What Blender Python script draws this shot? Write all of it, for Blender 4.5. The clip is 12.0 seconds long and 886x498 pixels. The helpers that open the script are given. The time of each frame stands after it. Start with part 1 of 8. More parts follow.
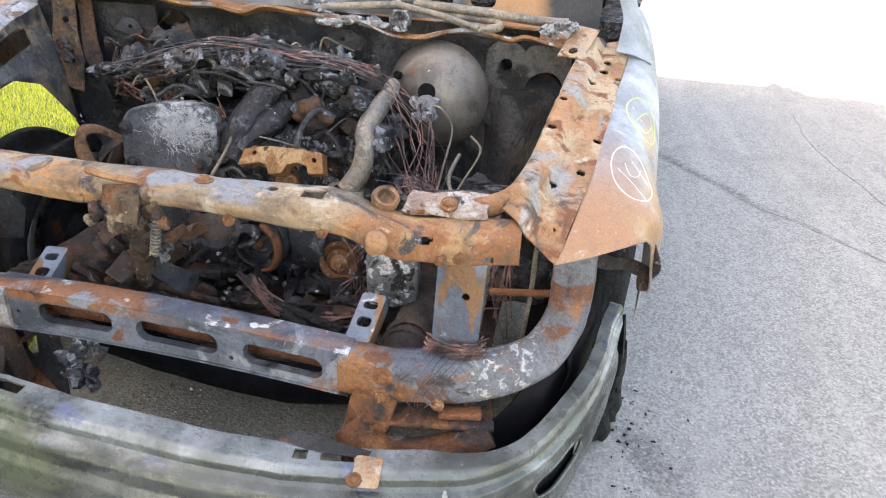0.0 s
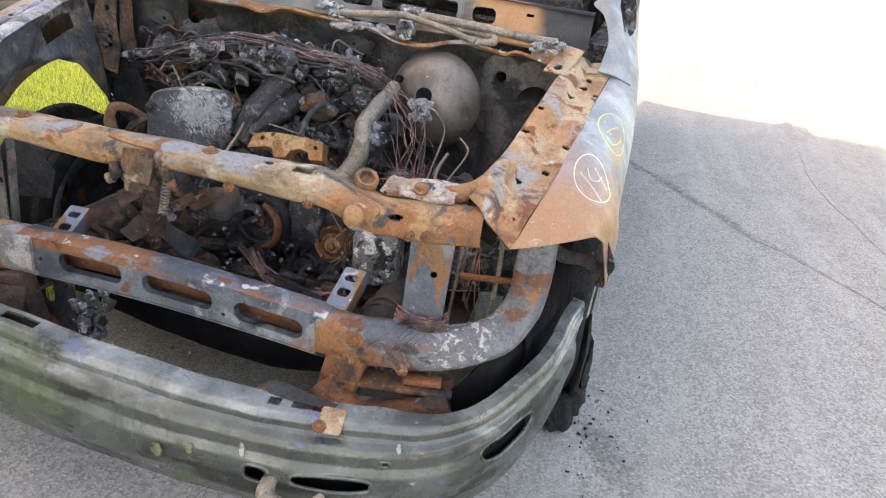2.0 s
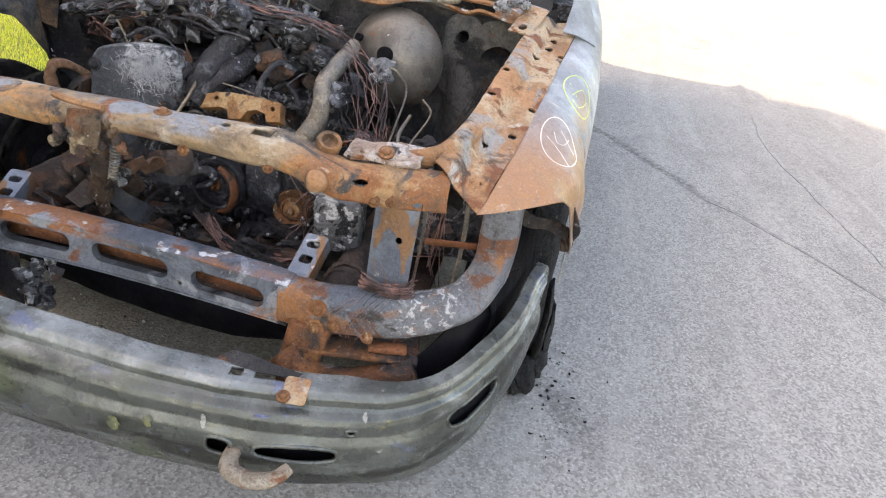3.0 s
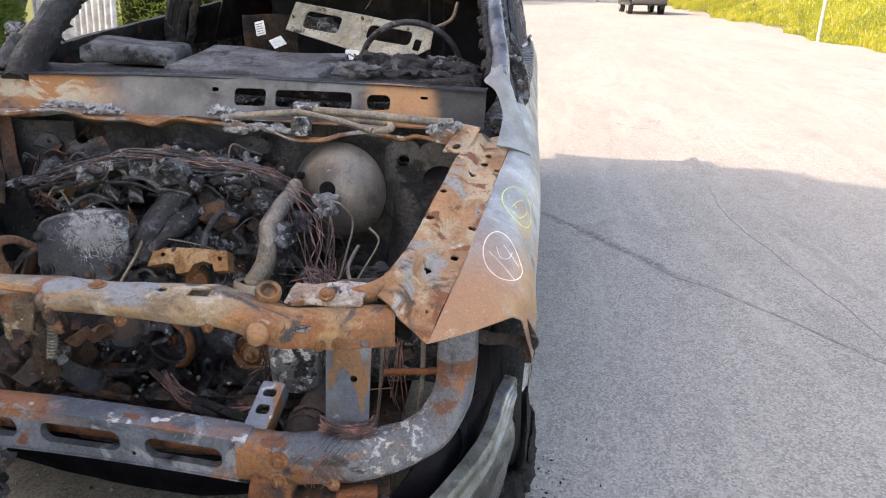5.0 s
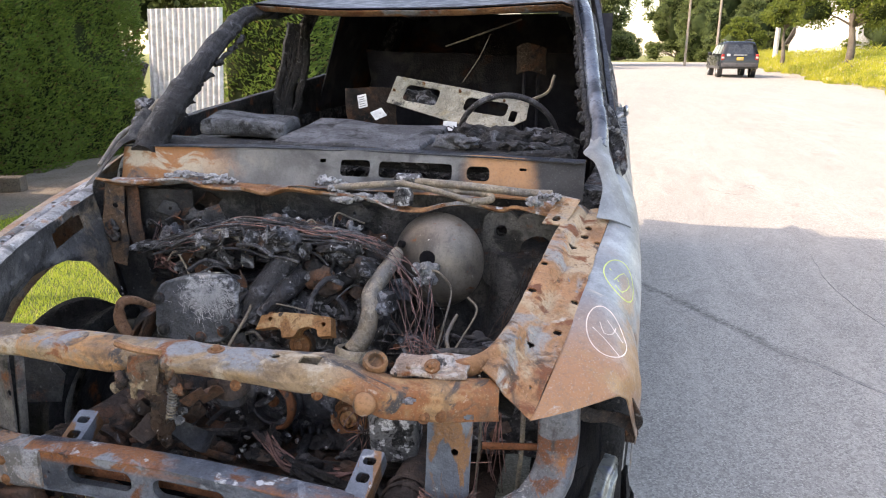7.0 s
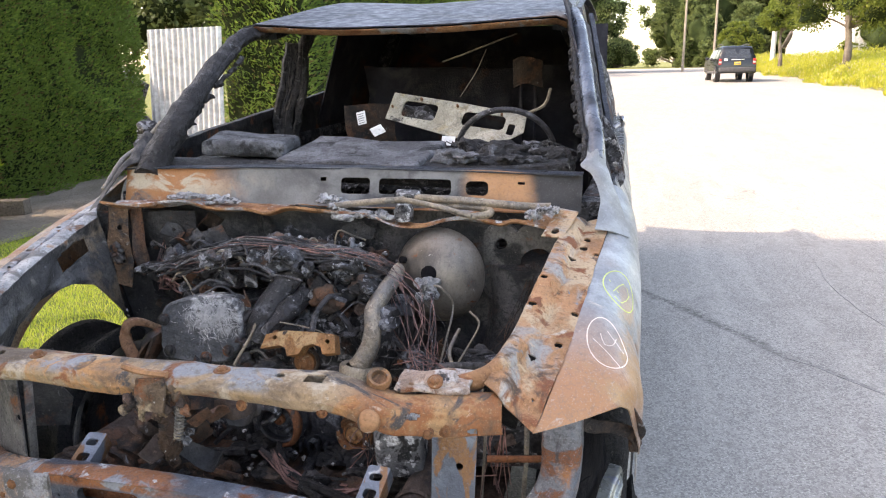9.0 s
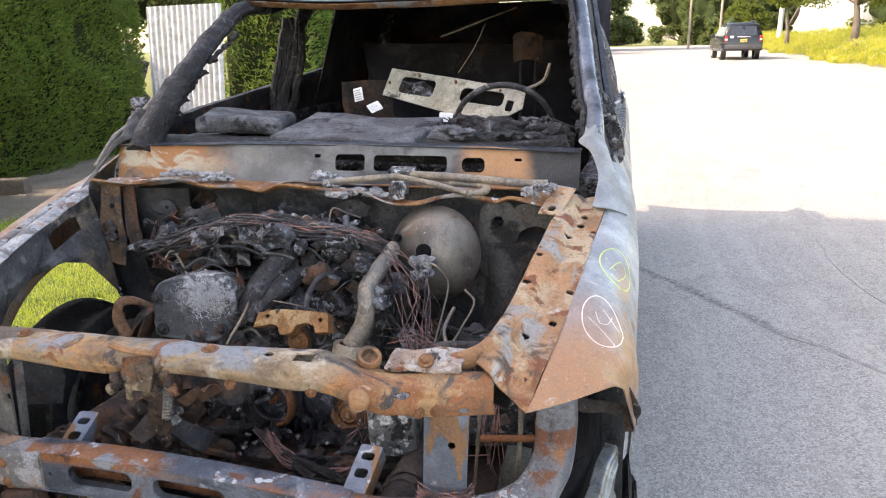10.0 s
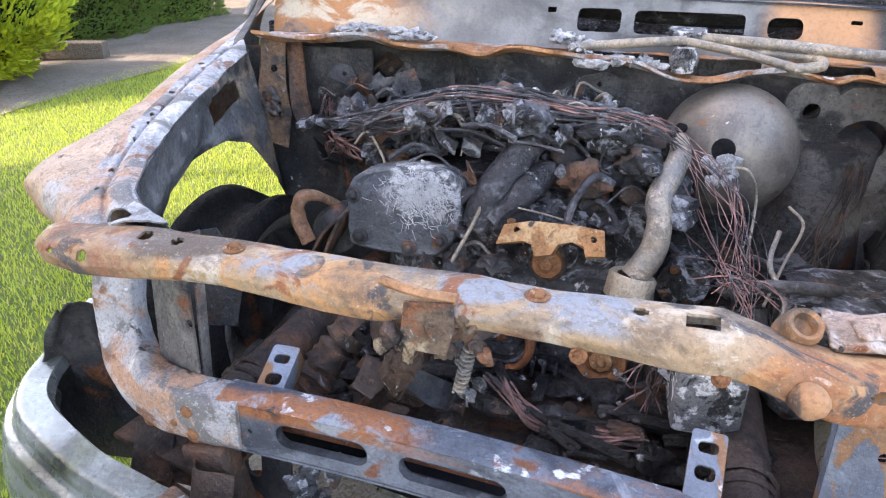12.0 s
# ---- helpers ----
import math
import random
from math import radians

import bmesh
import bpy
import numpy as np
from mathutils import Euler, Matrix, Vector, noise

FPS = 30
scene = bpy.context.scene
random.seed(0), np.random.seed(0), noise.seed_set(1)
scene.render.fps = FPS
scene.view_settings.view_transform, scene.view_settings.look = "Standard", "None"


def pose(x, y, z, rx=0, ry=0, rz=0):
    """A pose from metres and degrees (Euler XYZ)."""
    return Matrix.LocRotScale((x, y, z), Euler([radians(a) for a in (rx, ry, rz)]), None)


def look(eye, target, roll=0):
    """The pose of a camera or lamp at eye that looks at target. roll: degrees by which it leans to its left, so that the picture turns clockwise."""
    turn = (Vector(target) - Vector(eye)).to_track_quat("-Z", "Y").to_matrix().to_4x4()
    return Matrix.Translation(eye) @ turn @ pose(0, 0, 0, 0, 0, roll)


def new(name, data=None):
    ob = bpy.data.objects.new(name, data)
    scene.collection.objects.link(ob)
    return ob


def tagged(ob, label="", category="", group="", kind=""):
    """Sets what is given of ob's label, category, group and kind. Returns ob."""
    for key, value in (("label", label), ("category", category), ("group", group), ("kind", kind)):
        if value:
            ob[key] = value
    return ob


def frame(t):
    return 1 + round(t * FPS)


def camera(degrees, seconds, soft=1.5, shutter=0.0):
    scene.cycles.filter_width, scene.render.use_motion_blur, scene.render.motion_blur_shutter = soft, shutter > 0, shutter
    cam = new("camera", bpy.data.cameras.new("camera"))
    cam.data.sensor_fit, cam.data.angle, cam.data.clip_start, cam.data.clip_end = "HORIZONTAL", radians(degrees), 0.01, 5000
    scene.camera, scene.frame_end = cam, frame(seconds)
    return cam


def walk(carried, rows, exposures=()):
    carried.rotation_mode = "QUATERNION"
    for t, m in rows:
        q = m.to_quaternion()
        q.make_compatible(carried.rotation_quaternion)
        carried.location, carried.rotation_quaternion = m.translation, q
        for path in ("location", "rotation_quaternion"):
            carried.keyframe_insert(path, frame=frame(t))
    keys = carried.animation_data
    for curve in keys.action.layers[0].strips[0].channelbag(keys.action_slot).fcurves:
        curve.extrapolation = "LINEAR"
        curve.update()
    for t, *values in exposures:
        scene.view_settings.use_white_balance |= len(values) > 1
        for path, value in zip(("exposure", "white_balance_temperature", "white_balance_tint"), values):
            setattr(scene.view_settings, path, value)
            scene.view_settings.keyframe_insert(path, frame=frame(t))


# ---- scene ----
cam = camera(64.8, 12.0, soft=1.1)
PATH = [
    (0, (0.737, -1.041, 1.345), (0.43, 0.709, 0.428), 3.2),
    (0.5, (0.814, -1.089, 1.384), (0.481, 0.717, 0.59), 1.9),
    (1, (0.943, -1.096, 1.352), (0.404, 0.589, 0.419), -2.6),
    (1.5, (0.949, -1.118, 1.368), (0.591, 0.654, 0.514), 2.4),
    (2, (0.866, -1.192, 1.362), (0.501, 0.568, 0.484), 7.0),
    (2.5, (0.817, -1.179, 1.348), (0.474, 0.527, 0.362), 7.4),
    (3, (0.839, -1.168, 1.354), (0.621, 0.573, 0.395), 8.8),
    (3.5, (0.863, -1.155, 1.363), (0.66, 0.609, 0.442), 7.0),
    (3.7, (0.872, -1.144, 1.372), (0.697, 0.64, 0.485), 6.4),
    (5.5, (0.913, -1.11, 1.417), (0.671, 0.771, 0.783), 0.3),
    (6, (0.903, -1.095, 1.43), (0.691, 0.81, 0.856), 0.8),
    (6.5, (0.87, -1.11, 1.433), (0.513, 0.782, 0.89), 1.4),
    (6.7, (0.863, -1.121, 1.433), (0.438, 0.757, 0.895), 1.3),
    (8.3, (0.873, -1.149, 1.444), (0.38, 0.711, 0.899), -1.5),
    (8.5, (0.874, -1.147, 1.444), (0.399, 0.723, 0.919), -1.1),
    (9, (0.874, -1.149, 1.45), (0.402, 0.728, 0.944), -1.3),
    (9.5, (0.88, -1.145, 1.454), (0.414, 0.729, 0.936), -1.9),
    (10, (0.89, -1.118, 1.437), (0.411, 0.741, 0.875), -1.4),
    (10.5, (0.818, -1.074, 1.381), (0.109, 0.653, 0.664), -0.6),
    (11, (0.643, -1.055, 1.364), (0.123, 0.733, 0.636), 2.2),
    (11.5, (0.476, -0.957, 1.322), (-0.012, 0.783, 0.467), 4.5),
    (12, (0.271, -0.776, 1.305), (-0.309, 0.933, 0.444), 0.0),
]
EXPOSE = [(0, 3.12, 9500, 17), (0.5, 3.0, 9600, 18), (1.5, 2.88, 9700, 18), (3.5, 2.77, 9700, 18), (5.5, 2.44, 9050, 20), (6.5, 2.46, 8950, 20), (8.5, 2.73, 9000, 19), (9.5, 2.68, 9050, 19), (10.5, 2.86, 9200, 19), (11.5, 3.20, 8650, 19), (12, 3.40, 8000, 20)]
walk(cam, [(t, look(eye, target, roll)) for t, eye, target, roll in PATH], EXPOSE)

# ---------- light ----------
world = bpy.data.worlds.new("sky")
scene.world = world
world.use_nodes = True
wn = world.node_tree
sky = wn.nodes.new("ShaderNodeTexSky")
sky.sky_type, sky.sun_disc = "NISHITA", False
SUN_AZ, SUN_EL = 246.0, 41.0   # compass bearing of the sun, y is north
sky.sun_elevation, sky.sun_rotation = radians(SUN_EL), radians(SUN_AZ)
sky.air_density, sky.dust_density = 1.0, 1.5
wn.nodes["Background"].inputs[1].default_value = 0.14
wn.links.new(sky.outputs[0], wn.nodes["Background"].inputs[0])
sun = new("sun", bpy.data.lights.new("sun", "SUN"))
sun.data.energy, sun.data.angle, sun.data.color = 1.15, radians(0.6), (1.0, 0.965, 0.90)
sdir = Vector((math.sin(radians(SUN_AZ)) * math.cos(radians(SUN_EL)), math.cos(radians(SUN_AZ)) * math.cos(radians(SUN_EL)), math.sin(radians(SUN_EL))))
sun.matrix_world = look(sdir * 60, (0, 0, 0))

# ---------- materials ----------
def graph(name, rough=0.7, metal=0.0, spec=0.5):
    m = bpy.data.materials.new(name)
    m.use_nodes = True
    nt = m.node_tree
    b = nt.nodes["Principled BSDF"]
    b.inputs["Roughness"].default_value = rough
    b.inputs["Metallic"].default_value = metal
    b.inputs["Specular IOR Level"].default_value = spec
    co = nt.nodes.new("ShaderNodeTexCoord")
    return m, nt, b, co


def noise_fac(nt, co, scale, lo, hi, detail=6.0, stretch=(1, 1, 1), shift=0.0, dist=0.0, rough=0.6):
    mp = nt.nodes.new("ShaderNodeMapping")
    mp.inputs["Scale"].default_value = stretch
    mp.inputs["Location"].default_value = (shift, shift * 1.7, shift * 0.6)
    nt.links.new(co.outputs["Object"], mp.inputs["Vector"])
    n = nt.nodes.new("ShaderNodeTexNoise")
    n.inputs["Scale"].default_value = scale
    n.inputs["Detail"].default_value = detail
    n.inputs["Roughness"].default_value = rough
    n.inputs["Distortion"].default_value = dist
    nt.links.new(mp.outputs[0], n.inputs["Vector"])
    return ranged(nt, n.outputs[0], lo, hi)


def ranged(nt, out, lo, hi):
    r = nt.nodes.new("ShaderNodeMapRange")
    r.interpolation_type = "SMOOTHSTEP"
    r.inputs[1].default_value, r.inputs[2].default_value = lo, hi
    nt.links.new(out, r.inputs[0])
    return r.outputs[0]


def axis_fac(nt, co, axis, lo, hi, wobble=0.0, scale=6.0):
    s = nt.nodes.new("ShaderNodeSeparateXYZ")
    nt.links.new(co.outputs["Object"], s.inputs[0])
    out = s.outputs["XYZ".index(axis)]
    if wobble:
        w = noise_fac(nt, co, scale, 0.0, 1.0)
        k = nt.nodes.new("ShaderNodeMath")
        k.operation = "MULTIPLY_ADD"
        nt.links.new(w, k.inputs[0])
        k.inputs[1].default_value = wobble
        nt.links.new(out, k.inputs[2])
        out = k.outputs[0]
    return ranged(nt, out, lo, hi)


def times(nt, a, b):
    k = nt.nodes.new("ShaderNodeMath")
    k.operation = "MULTIPLY"
    nt.links.new(a, k.inputs[0])
    if isinstance(b, (int, float)):
        k.inputs[1].default_value = b
    else:
        nt.links.new(b, k.inputs[1])
    return k.outputs[0]


def mixed(nt, fac, a, b):
    x = nt.nodes.new("ShaderNodeMix")
    x.data_type = "RGBA"
    if isinstance(fac, (int, float)):
        x.inputs[0].default_value = fac
    else:
        nt.links.new(fac, x.inputs[0])
    for i, v in ((6, a), (7, b)):
        if isinstance(v, tuple):
            x.inputs[i].default_value = (*v, 1)
        else:
            nt.links.new(v, x.inputs[i])
    return x.outputs[2]


def bumped(nt, b, co, strength, scale, detail=8.0, dist=0.01):
    if not strength:
        return
    n = noise_fac(nt, co, scale, 0.2, 0.8, detail)
    k = nt.nodes.new("ShaderNodeBump")
    k.inputs["Strength"].default_value = strength
    k.inputs["Distance"].default_value = dist
    nt.links.new(n, k.inputs["Height"])
    nt.links.new(k.outputs[0], b.inputs["Normal"])


def layered(name, base, layers=(), rough=0.75, metal=0.0, bump=0.5, bscale=80.0, spec=0.4, rvar=0.15, bdist=0.006, grain=0.5, flake=0.5):
    """Base colour with patchy layers over it: (colour, scale, low, high, options)."""
    m, nt, b, co = graph(name, rough, metal, spec)
    col = mixed(nt, noise_fac(nt, co, 9, 0.3, 0.7, shift=3.1), tuple(c * 0.72 for c in base), tuple(min(c * 1.25, 1) for c in base))
    for i, (c, scale, lo, hi, *opt) in enumerate(layers):
        o = opt[0] if opt else {}
        f = noise_fac(nt, co, scale, lo, hi, o.get("detail", 8.0), o.get("stretch", (1, 1, 1)), 1.3 * i + o.get("shift", 0.7), o.get("dist", 0.4))
        if "grad" in o:
            f = times(nt, f, axis_fac(nt, co, *o["grad"]))
        if "grad2" in o:
            f = times(nt, f, axis_fac(nt, co, *o["grad2"]))
        col = mixed(nt, f, col, c)
    if flake:
        col = mixed(nt, times(nt, noise_fac(nt, co, 48, 0.545, 0.58, 10.0, (1, 1, 1), 2.2, 0.6, 0.7), flake), col, tuple(c * 0.30 for c in base))
        col = mixed(nt, times(nt, noise_fac(nt, co, 64, 0.615, 0.645, 10.0, (1, 1, 1), 6.4, 0.4, 0.7), flake), col, tuple(min(0.62, c * 1.3 + 0.16) if max(base) > 0.1 else c * 3.5 + 0.02 for c in base))
    if grain:
        col = mixed(nt, times(nt, noise_fac(nt, co, 150, 0.48, 0.66, 5.0), grain), col, tuple(c * 0.35 for c in base))
        col = mixed(nt, times(nt, noise_fac(nt, co, 260, 0.56, 0.70, 4.0, (1, 1, 1), 5.0), grain * 0.7), col, tuple(min(1.0, c * 1.9 + 0.02) for c in base))
    nt.links.new(col, b.inputs["Base Color"])
    rr = nt.nodes.new("ShaderNodeMapRange")
    rr.inputs[3].default_value, rr.inputs[4].default_value = rough - rvar, min(rough + rvar, 1.0)
    nt.links.new(noise_fac(nt, co, 22, 0.3, 0.7, shift=8.0), rr.inputs[0])
    nt.links.new(rr.outputs[0], b.inputs["Roughness"])
    bumped(nt, b, co, bump, bscale, dist=bdist)
    return m


RUST, ORANGE, TAN, PALE = (0.19, 0.065, 0.024), (0.40, 0.16, 0.055), (0.42, 0.28, 0.13), (0.50, 0.43, 0.35)
BLUE, STEEL, CHAR, SOOT, ASH = (0.155, 0.172, 0.195), (0.265, 0.273, 0.282), (0.012, 0.012, 0.013), (0.028, 0.027, 0.028), (0.62, 0.62, 0.62)

M_RAIL = layered("scorched_rail_steel", (0.33, 0.165, 0.080), [((0.41, 0.30, 0.195), 7, 0.48, 0.58, {"stretch": (1, 0.5, 1)}), ((0.42, 0.36, 0.30), 10, 0.58, 0.66, {"shift": 13, "dist": 1.2}), ((0.25, 0.245, 0.235), 6, 0.56, 0.65, {"shift": 5, "dist": 0.8}), ((0.17, 0.055, 0.022), 9, 0.54, 0.62, {"shift": 9, "dist": 1.0}), (BLUE, 15, 0.63, 0.68, {"shift": 2, "dist": 1.2}), ((0.075, 0.05, 0.036), 5, 0.56, 0.64, {"shift": 27, "dist": 0.8}), (ASH, 30, 0.68, 0.74), ((0.08, 0.05, 0.035), 22, 0.62, 0.68, {"shift": 17})], bump=0.35, flake=0.3, grain=0.35)
M_RAIL_L = layered("scorched_grey_rail_steel", (0.30, 0.295, 0.30), [((0.46, 0.43, 0.41), 6, 0.52, 0.62), ((0.36, 0.20, 0.12), 5, 0.50, 0.60, {"shift": 5, "dist": 1.0}), ((0.13, 0.12, 0.115), 9, 0.52, 0.60, {"shift": 9, "dist": 1.2}), ((0.17, 0.08, 0.045), 13, 0.58, 0.65, {"shift": 3}), (SOOT, 14, 0.62, 0.68, {"shift": 21}), (ASH, 26, 0.64, 0.72)], bump=0.45, flake=0.35)
M_SUPPORT = layered("scorched_support_steel", (0.30, 0.205, 0.125), [((0.20, 0.21, 0.225), 5, 0.47, 0.54, {"shift": 4, "grad": ("Z", 0.858, 0.872), "dist": 0.8}), ((0.30, 0.195, 0.10), 6, 0.46, 0.54, {"shift": 11, "grad": ("Z", 0.872, 0.852), "dist": 0.8}), ((0.38, 0.19, 0.08), 6, 0.54, 0.60, {"dist": 1.2}), ((0.40, 0.33, 0.25), 8, 0.57, 0.64, {"shift": 15}), ((0.25, 0.095, 0.038), 5, 0.28, 0.42, {"grad": ("X", 0.37, 0.47), "shift": 3}), ((0.36, 0.20, 0.095), 7, 0.52, 0.60, {"grad": ("X", 0.42, 0.52), "shift": 23}), ((0.22, 0.10, 0.055), 7, 0.44, 0.56, {"grad": ("X", -0.40, -0.50), "shift": 8}), (RUST, 10, 0.57, 0.64, {"shift": 9, "dist": 1.0}), ((0.085, 0.062, 0.046), 4.5, 0.51, 0.63, {"shift": 33, "dist": 0.8, "stretch": (0.7, 1, 1)}), ((0.05, 0.045, 0.045), 7, 0.57, 0.63, {"shift": 2, "dist": 1.3}), (PALE, 22, 0.66, 0.74)], bump=0.35, flake=0.35, grain=0.35)
M_BEAM = layered("blued_beam_steel", (0.135, 0.152, 0.182), [((0.05, 0.057, 0.072), 5, 0.50, 0.60, {"shift": 19, "dist": 1.0}), ((0.33, 0.125, 0.05), 6, 0.46, 0.56, {"shift": 3, "grad": ("Z", 0.540, 0.556), "stretch": (0.5, 1, 1)}), (ORANGE, 9, 0.54, 0.62, {"grad": ("X", 0.10, 0.40), "dist": 1.2}), ((0.27, 0.285, 0.31), 9, 0.56, 0.63, {"shift": 6, "dist": 1.0}), (ASH, 20, 0.60, 0.66, {"shift": 1, "grad": ("Z", 0.525, 0.550)}), (RUST, 8, 0.60, 0.66, {"shift": 27}), (SOOT, 8, 0.58, 0.66, {"shift": 12, "dist": 1.0})], rough=0.5, metal=0.3, bump=0.4, flake=0.3, grain=0.35)
M_BEAM_RUST = layered("rusted_beam_steel", (0.165, 0.170, 0.185), [((0.32, 0.13, 0.05), 5, 0.485, 0.58, {"shift": 3, "dist": 1.0}), ((0.42, 0.26, 0.12), 8, 0.56, 0.63, {"shift": 14, "grad": ("X", 0.62, 0.50)}), ((0.17, 0.062, 0.026), 7, 0.53, 0.60, {"shift": 8, "dist": 1.0}), ((0.10, 0.115, 0.14), 6, 0.51, 0.60, {"shift": 31}), ((0.44, 0.435, 0.43), 60, 0.52, 0.58, {"shift": 1, "dist": 0.7, "detail": 12.0, "grad": ("X", 0.60, 0.66, 0.04, 20.0), "grad2": ("X", 0.775, 0.73, 0.04, 20.0)}), ((0.05, 0.042, 0.038), 6, 0.55, 0.63, {"shift": 12, "dist": 1.0})], rough=0.55, metal=0.2, bump=0.5, flake=0.3)
M_UPRIGHT = layered("blue_grey_plate_steel", (0.15, 0.175, 0.215), [((0.095, 0.112, 0.145), 6, 0.48, 0.60), ((0.23, 0.115, 0.055), 7, 0.50, 0.55, {"shift": 3, "stretch": (2.2, 1, 0.6), "dist": 1.0}), (ASH, 26, 0.62, 0.70, {"grad": ("Z", 0.62, 0.54)})], rough=0.45, metal=0.3, bump=0.3, flake=0.2, grain=0.3)
M_SIDEPLATE = layered("scorched_side_plate", (0.10, 0.094, 0.09), [((0.20, 0.185, 0.17), 8, 0.52, 0.64), (RUST, 6, 0.54, 0.66, {"shift": 5}), (SOOT, 7, 0.52, 0.62, {"shift": 9}), (ASH, 26, 0.64, 0.72)], bump=0.7)
M_LATCH = layered("crusted_latch_steel", (0.15, 0.10, 0.065), [((0.33, 0.25, 0.16), 14, 0.53, 0.62), (SOOT, 16, 0.52, 0.62, {"shift": 4}), (RUST, 12, 0.54, 0.64, {"shift": 8}), (ASH, 34, 0.64, 0.72)], bump=1.0)
M_HORN = layered("dark_rust_horn", (0.17, 0.065, 0.028), [((0.30, 0.12, 0.045), 9, 0.48, 0.62), (SOOT, 7, 0.48, 0.6, {"shift": 4}), (STEEL, 12, 0.58, 0.66, {"shift": 8})], bump=0.7)
# the layer graded by Z pales the top flange, painting in its highlight
M_BUMPER = layered("burnt_green_bumper_steel", (0.10, 0.108, 0.098), [((0.20, 0.215, 0.205), 4, 0.54, 0.64, {"stretch": (0.4, 1, 3.5), "dist": 0.8}), ((0.035, 0.038, 0.032), 5, 0.50, 0.60, {"shift": 5, "stretch": (0.6, 1, 2.0)}), ((0.10, 0.115, 0.075), 3.5, 0.52, 0.62, {"shift": 21}), ((0.30, 0.315, 0.31), 4, 0.40, 0.66, {"shift": 7, "grad": ("Z", 0.395, 0.418)}), ((0.13, 0.15, 0.21), 9, 0.60, 0.67, {"shift": 2}), ((0.34, 0.28, 0.09), 10, 0.69, 0.73, {"shift": 15}), ((0.23, 0.255, 0.243), 3, 0.38, 0.62, {"shift": 25, "grad": ("X", -0.15, -0.60)}), ((0.40, 0.40, 0.37), 26, 0.68, 0.73, {"shift": 31})], rough=0.30, metal=0.45, bump=0.15, spec=0.5, grain=0.2, flake=0.15)
M_FENDER = layered("scorched_fender_paint", (0.33, 0.355, 0.37), [((0.20, 0.22, 0.24), 5, 0.45, 0.65), ((0.37, 0.185, 0.095), 3, 0.05, 0.25, {"grad": ("Y", 0.52, 0.20, 0.12, 5.0)}), ((0.36, 0.21, 0.11), 6, 0.50, 0.62, {"grad": ("Y", 0.7, 0.35)}), ((0.45, 0.40, 0.35), 16, 0.62, 0.72, {"shift": 4}), ((0.17, 0.172, 0.172), 3, 0.22, 0.62, {"shift": 12, "grad": ("Y", 0.66, 0.90)}), ((0.20, 0.10, 0.05), 14, 0.60, 0.72, {"shift": 9, "grad": ("Y", 0.7, 0.35)})], rough=0.5, metal=0.15, bump=0.15, grain=0.25, flake=0.18)
M_CHAR = layered("charred_black", CHAR, [((0.090, 0.091, 0.102), 10, 0.45, 0.60), ((0.25, 0.255, 0.275), 20, 0.515, 0.60, {"dist": 1.2}), ((0.09, 0.045, 0.03), 9, 0.58, 0.66, {"shift": 9}), ((0.45, 0.455, 0.47), 40, 0.62, 0.68, {"dist": 1.0})], rough=0.55, bump=0.9, bscale=60, bdist=0.012, rvar=0.25)
M_VOID = layered("soot_black_lining", (0.035, 0.035, 0.044), [((0.075, 0.070, 0.075), 5, 0.5, 0.65), ((0.099, 0.048, 0.031), 3, 0.56, 0.68, {"shift": 6})], spec=0.2, rough=0.9, bump=0.4, grain=0.2, flake=0.0)
# near-black that paints shade in hollows and holes; also on the lower cross tube
M_BLACK = layered("near_black_matte", (0.006, 0.006, 0.008), [((0.013, 0.012, 0.013), 5, 0.5, 0.65)], spec=0.1, rough=0.95, bump=0.4, grain=0.2, flake=0.0)
M_SOOT = layered("sooty_steel", (0.022, 0.022, 0.024), [((0.055, 0.054, 0.056), 6, 0.48, 0.66), (RUST, 9, 0.56, 0.68, {"shift": 4}), ((0.13, 0.135, 0.14), 16, 0.64, 0.74, {"shift": 7})], rough=0.6, metal=0.2, bump=0.5)
M_SOOT_RUST = layered("sooty_rusted_steel", (0.058, 0.039, 0.031), [((0.125, 0.058, 0.033), 7, 0.48, 0.62), (CHAR, 9, 0.52, 0.64, {"shift": 4}), (STEEL, 20, 0.66, 0.74, {"shift": 7})], rough=0.75, bump=0.7)
M_INNER = layered("soot_grey_inner_steel", (0.055, 0.056, 0.060), [((0.125, 0.122, 0.122), 7, 0.48, 0.62), ((0.20, 0.15, 0.11), 8, 0.48, 0.60, {"shift": 3, "grad": ("Y", 0.50, 0.66)}), ((0.28, 0.275, 0.27), 16, 0.56, 0.66, {"grad": ("Z", 0.86, 0.96)}), (ORANGE, 10, 0.60, 0.68, {"shift": 5, "grad": ("Y", 0.45, 0.62)}), (CHAR, 6, 0.52, 0.62, {"shift": 8})], rough=0.6, bump=0.6)
M_COVER = layered("melted_grey_alloy", (0.060, 0.065, 0.073), [((0.125, 0.13, 0.14), 8, 0.50, 0.68), ((0.55, 0.55, 0.56), 20, 0.40, 0.58, {"grad": ("Z", 0.745, 0.815, 0.05, 14.0), "grad2": ("X", -0.275, -0.215, 0.05, 14.0), "detail": 14.0, "dist": 1.5})], rough=0.7, bump=0.7)
M_ASH = layered("white_ash", (0.42, 0.42, 0.425), [((0.25, 0.25, 0.26), 20, 0.45, 0.6), (SOOT, 28, 0.56, 0.66)], rough=0.95, bump=1.0, bscale=120)
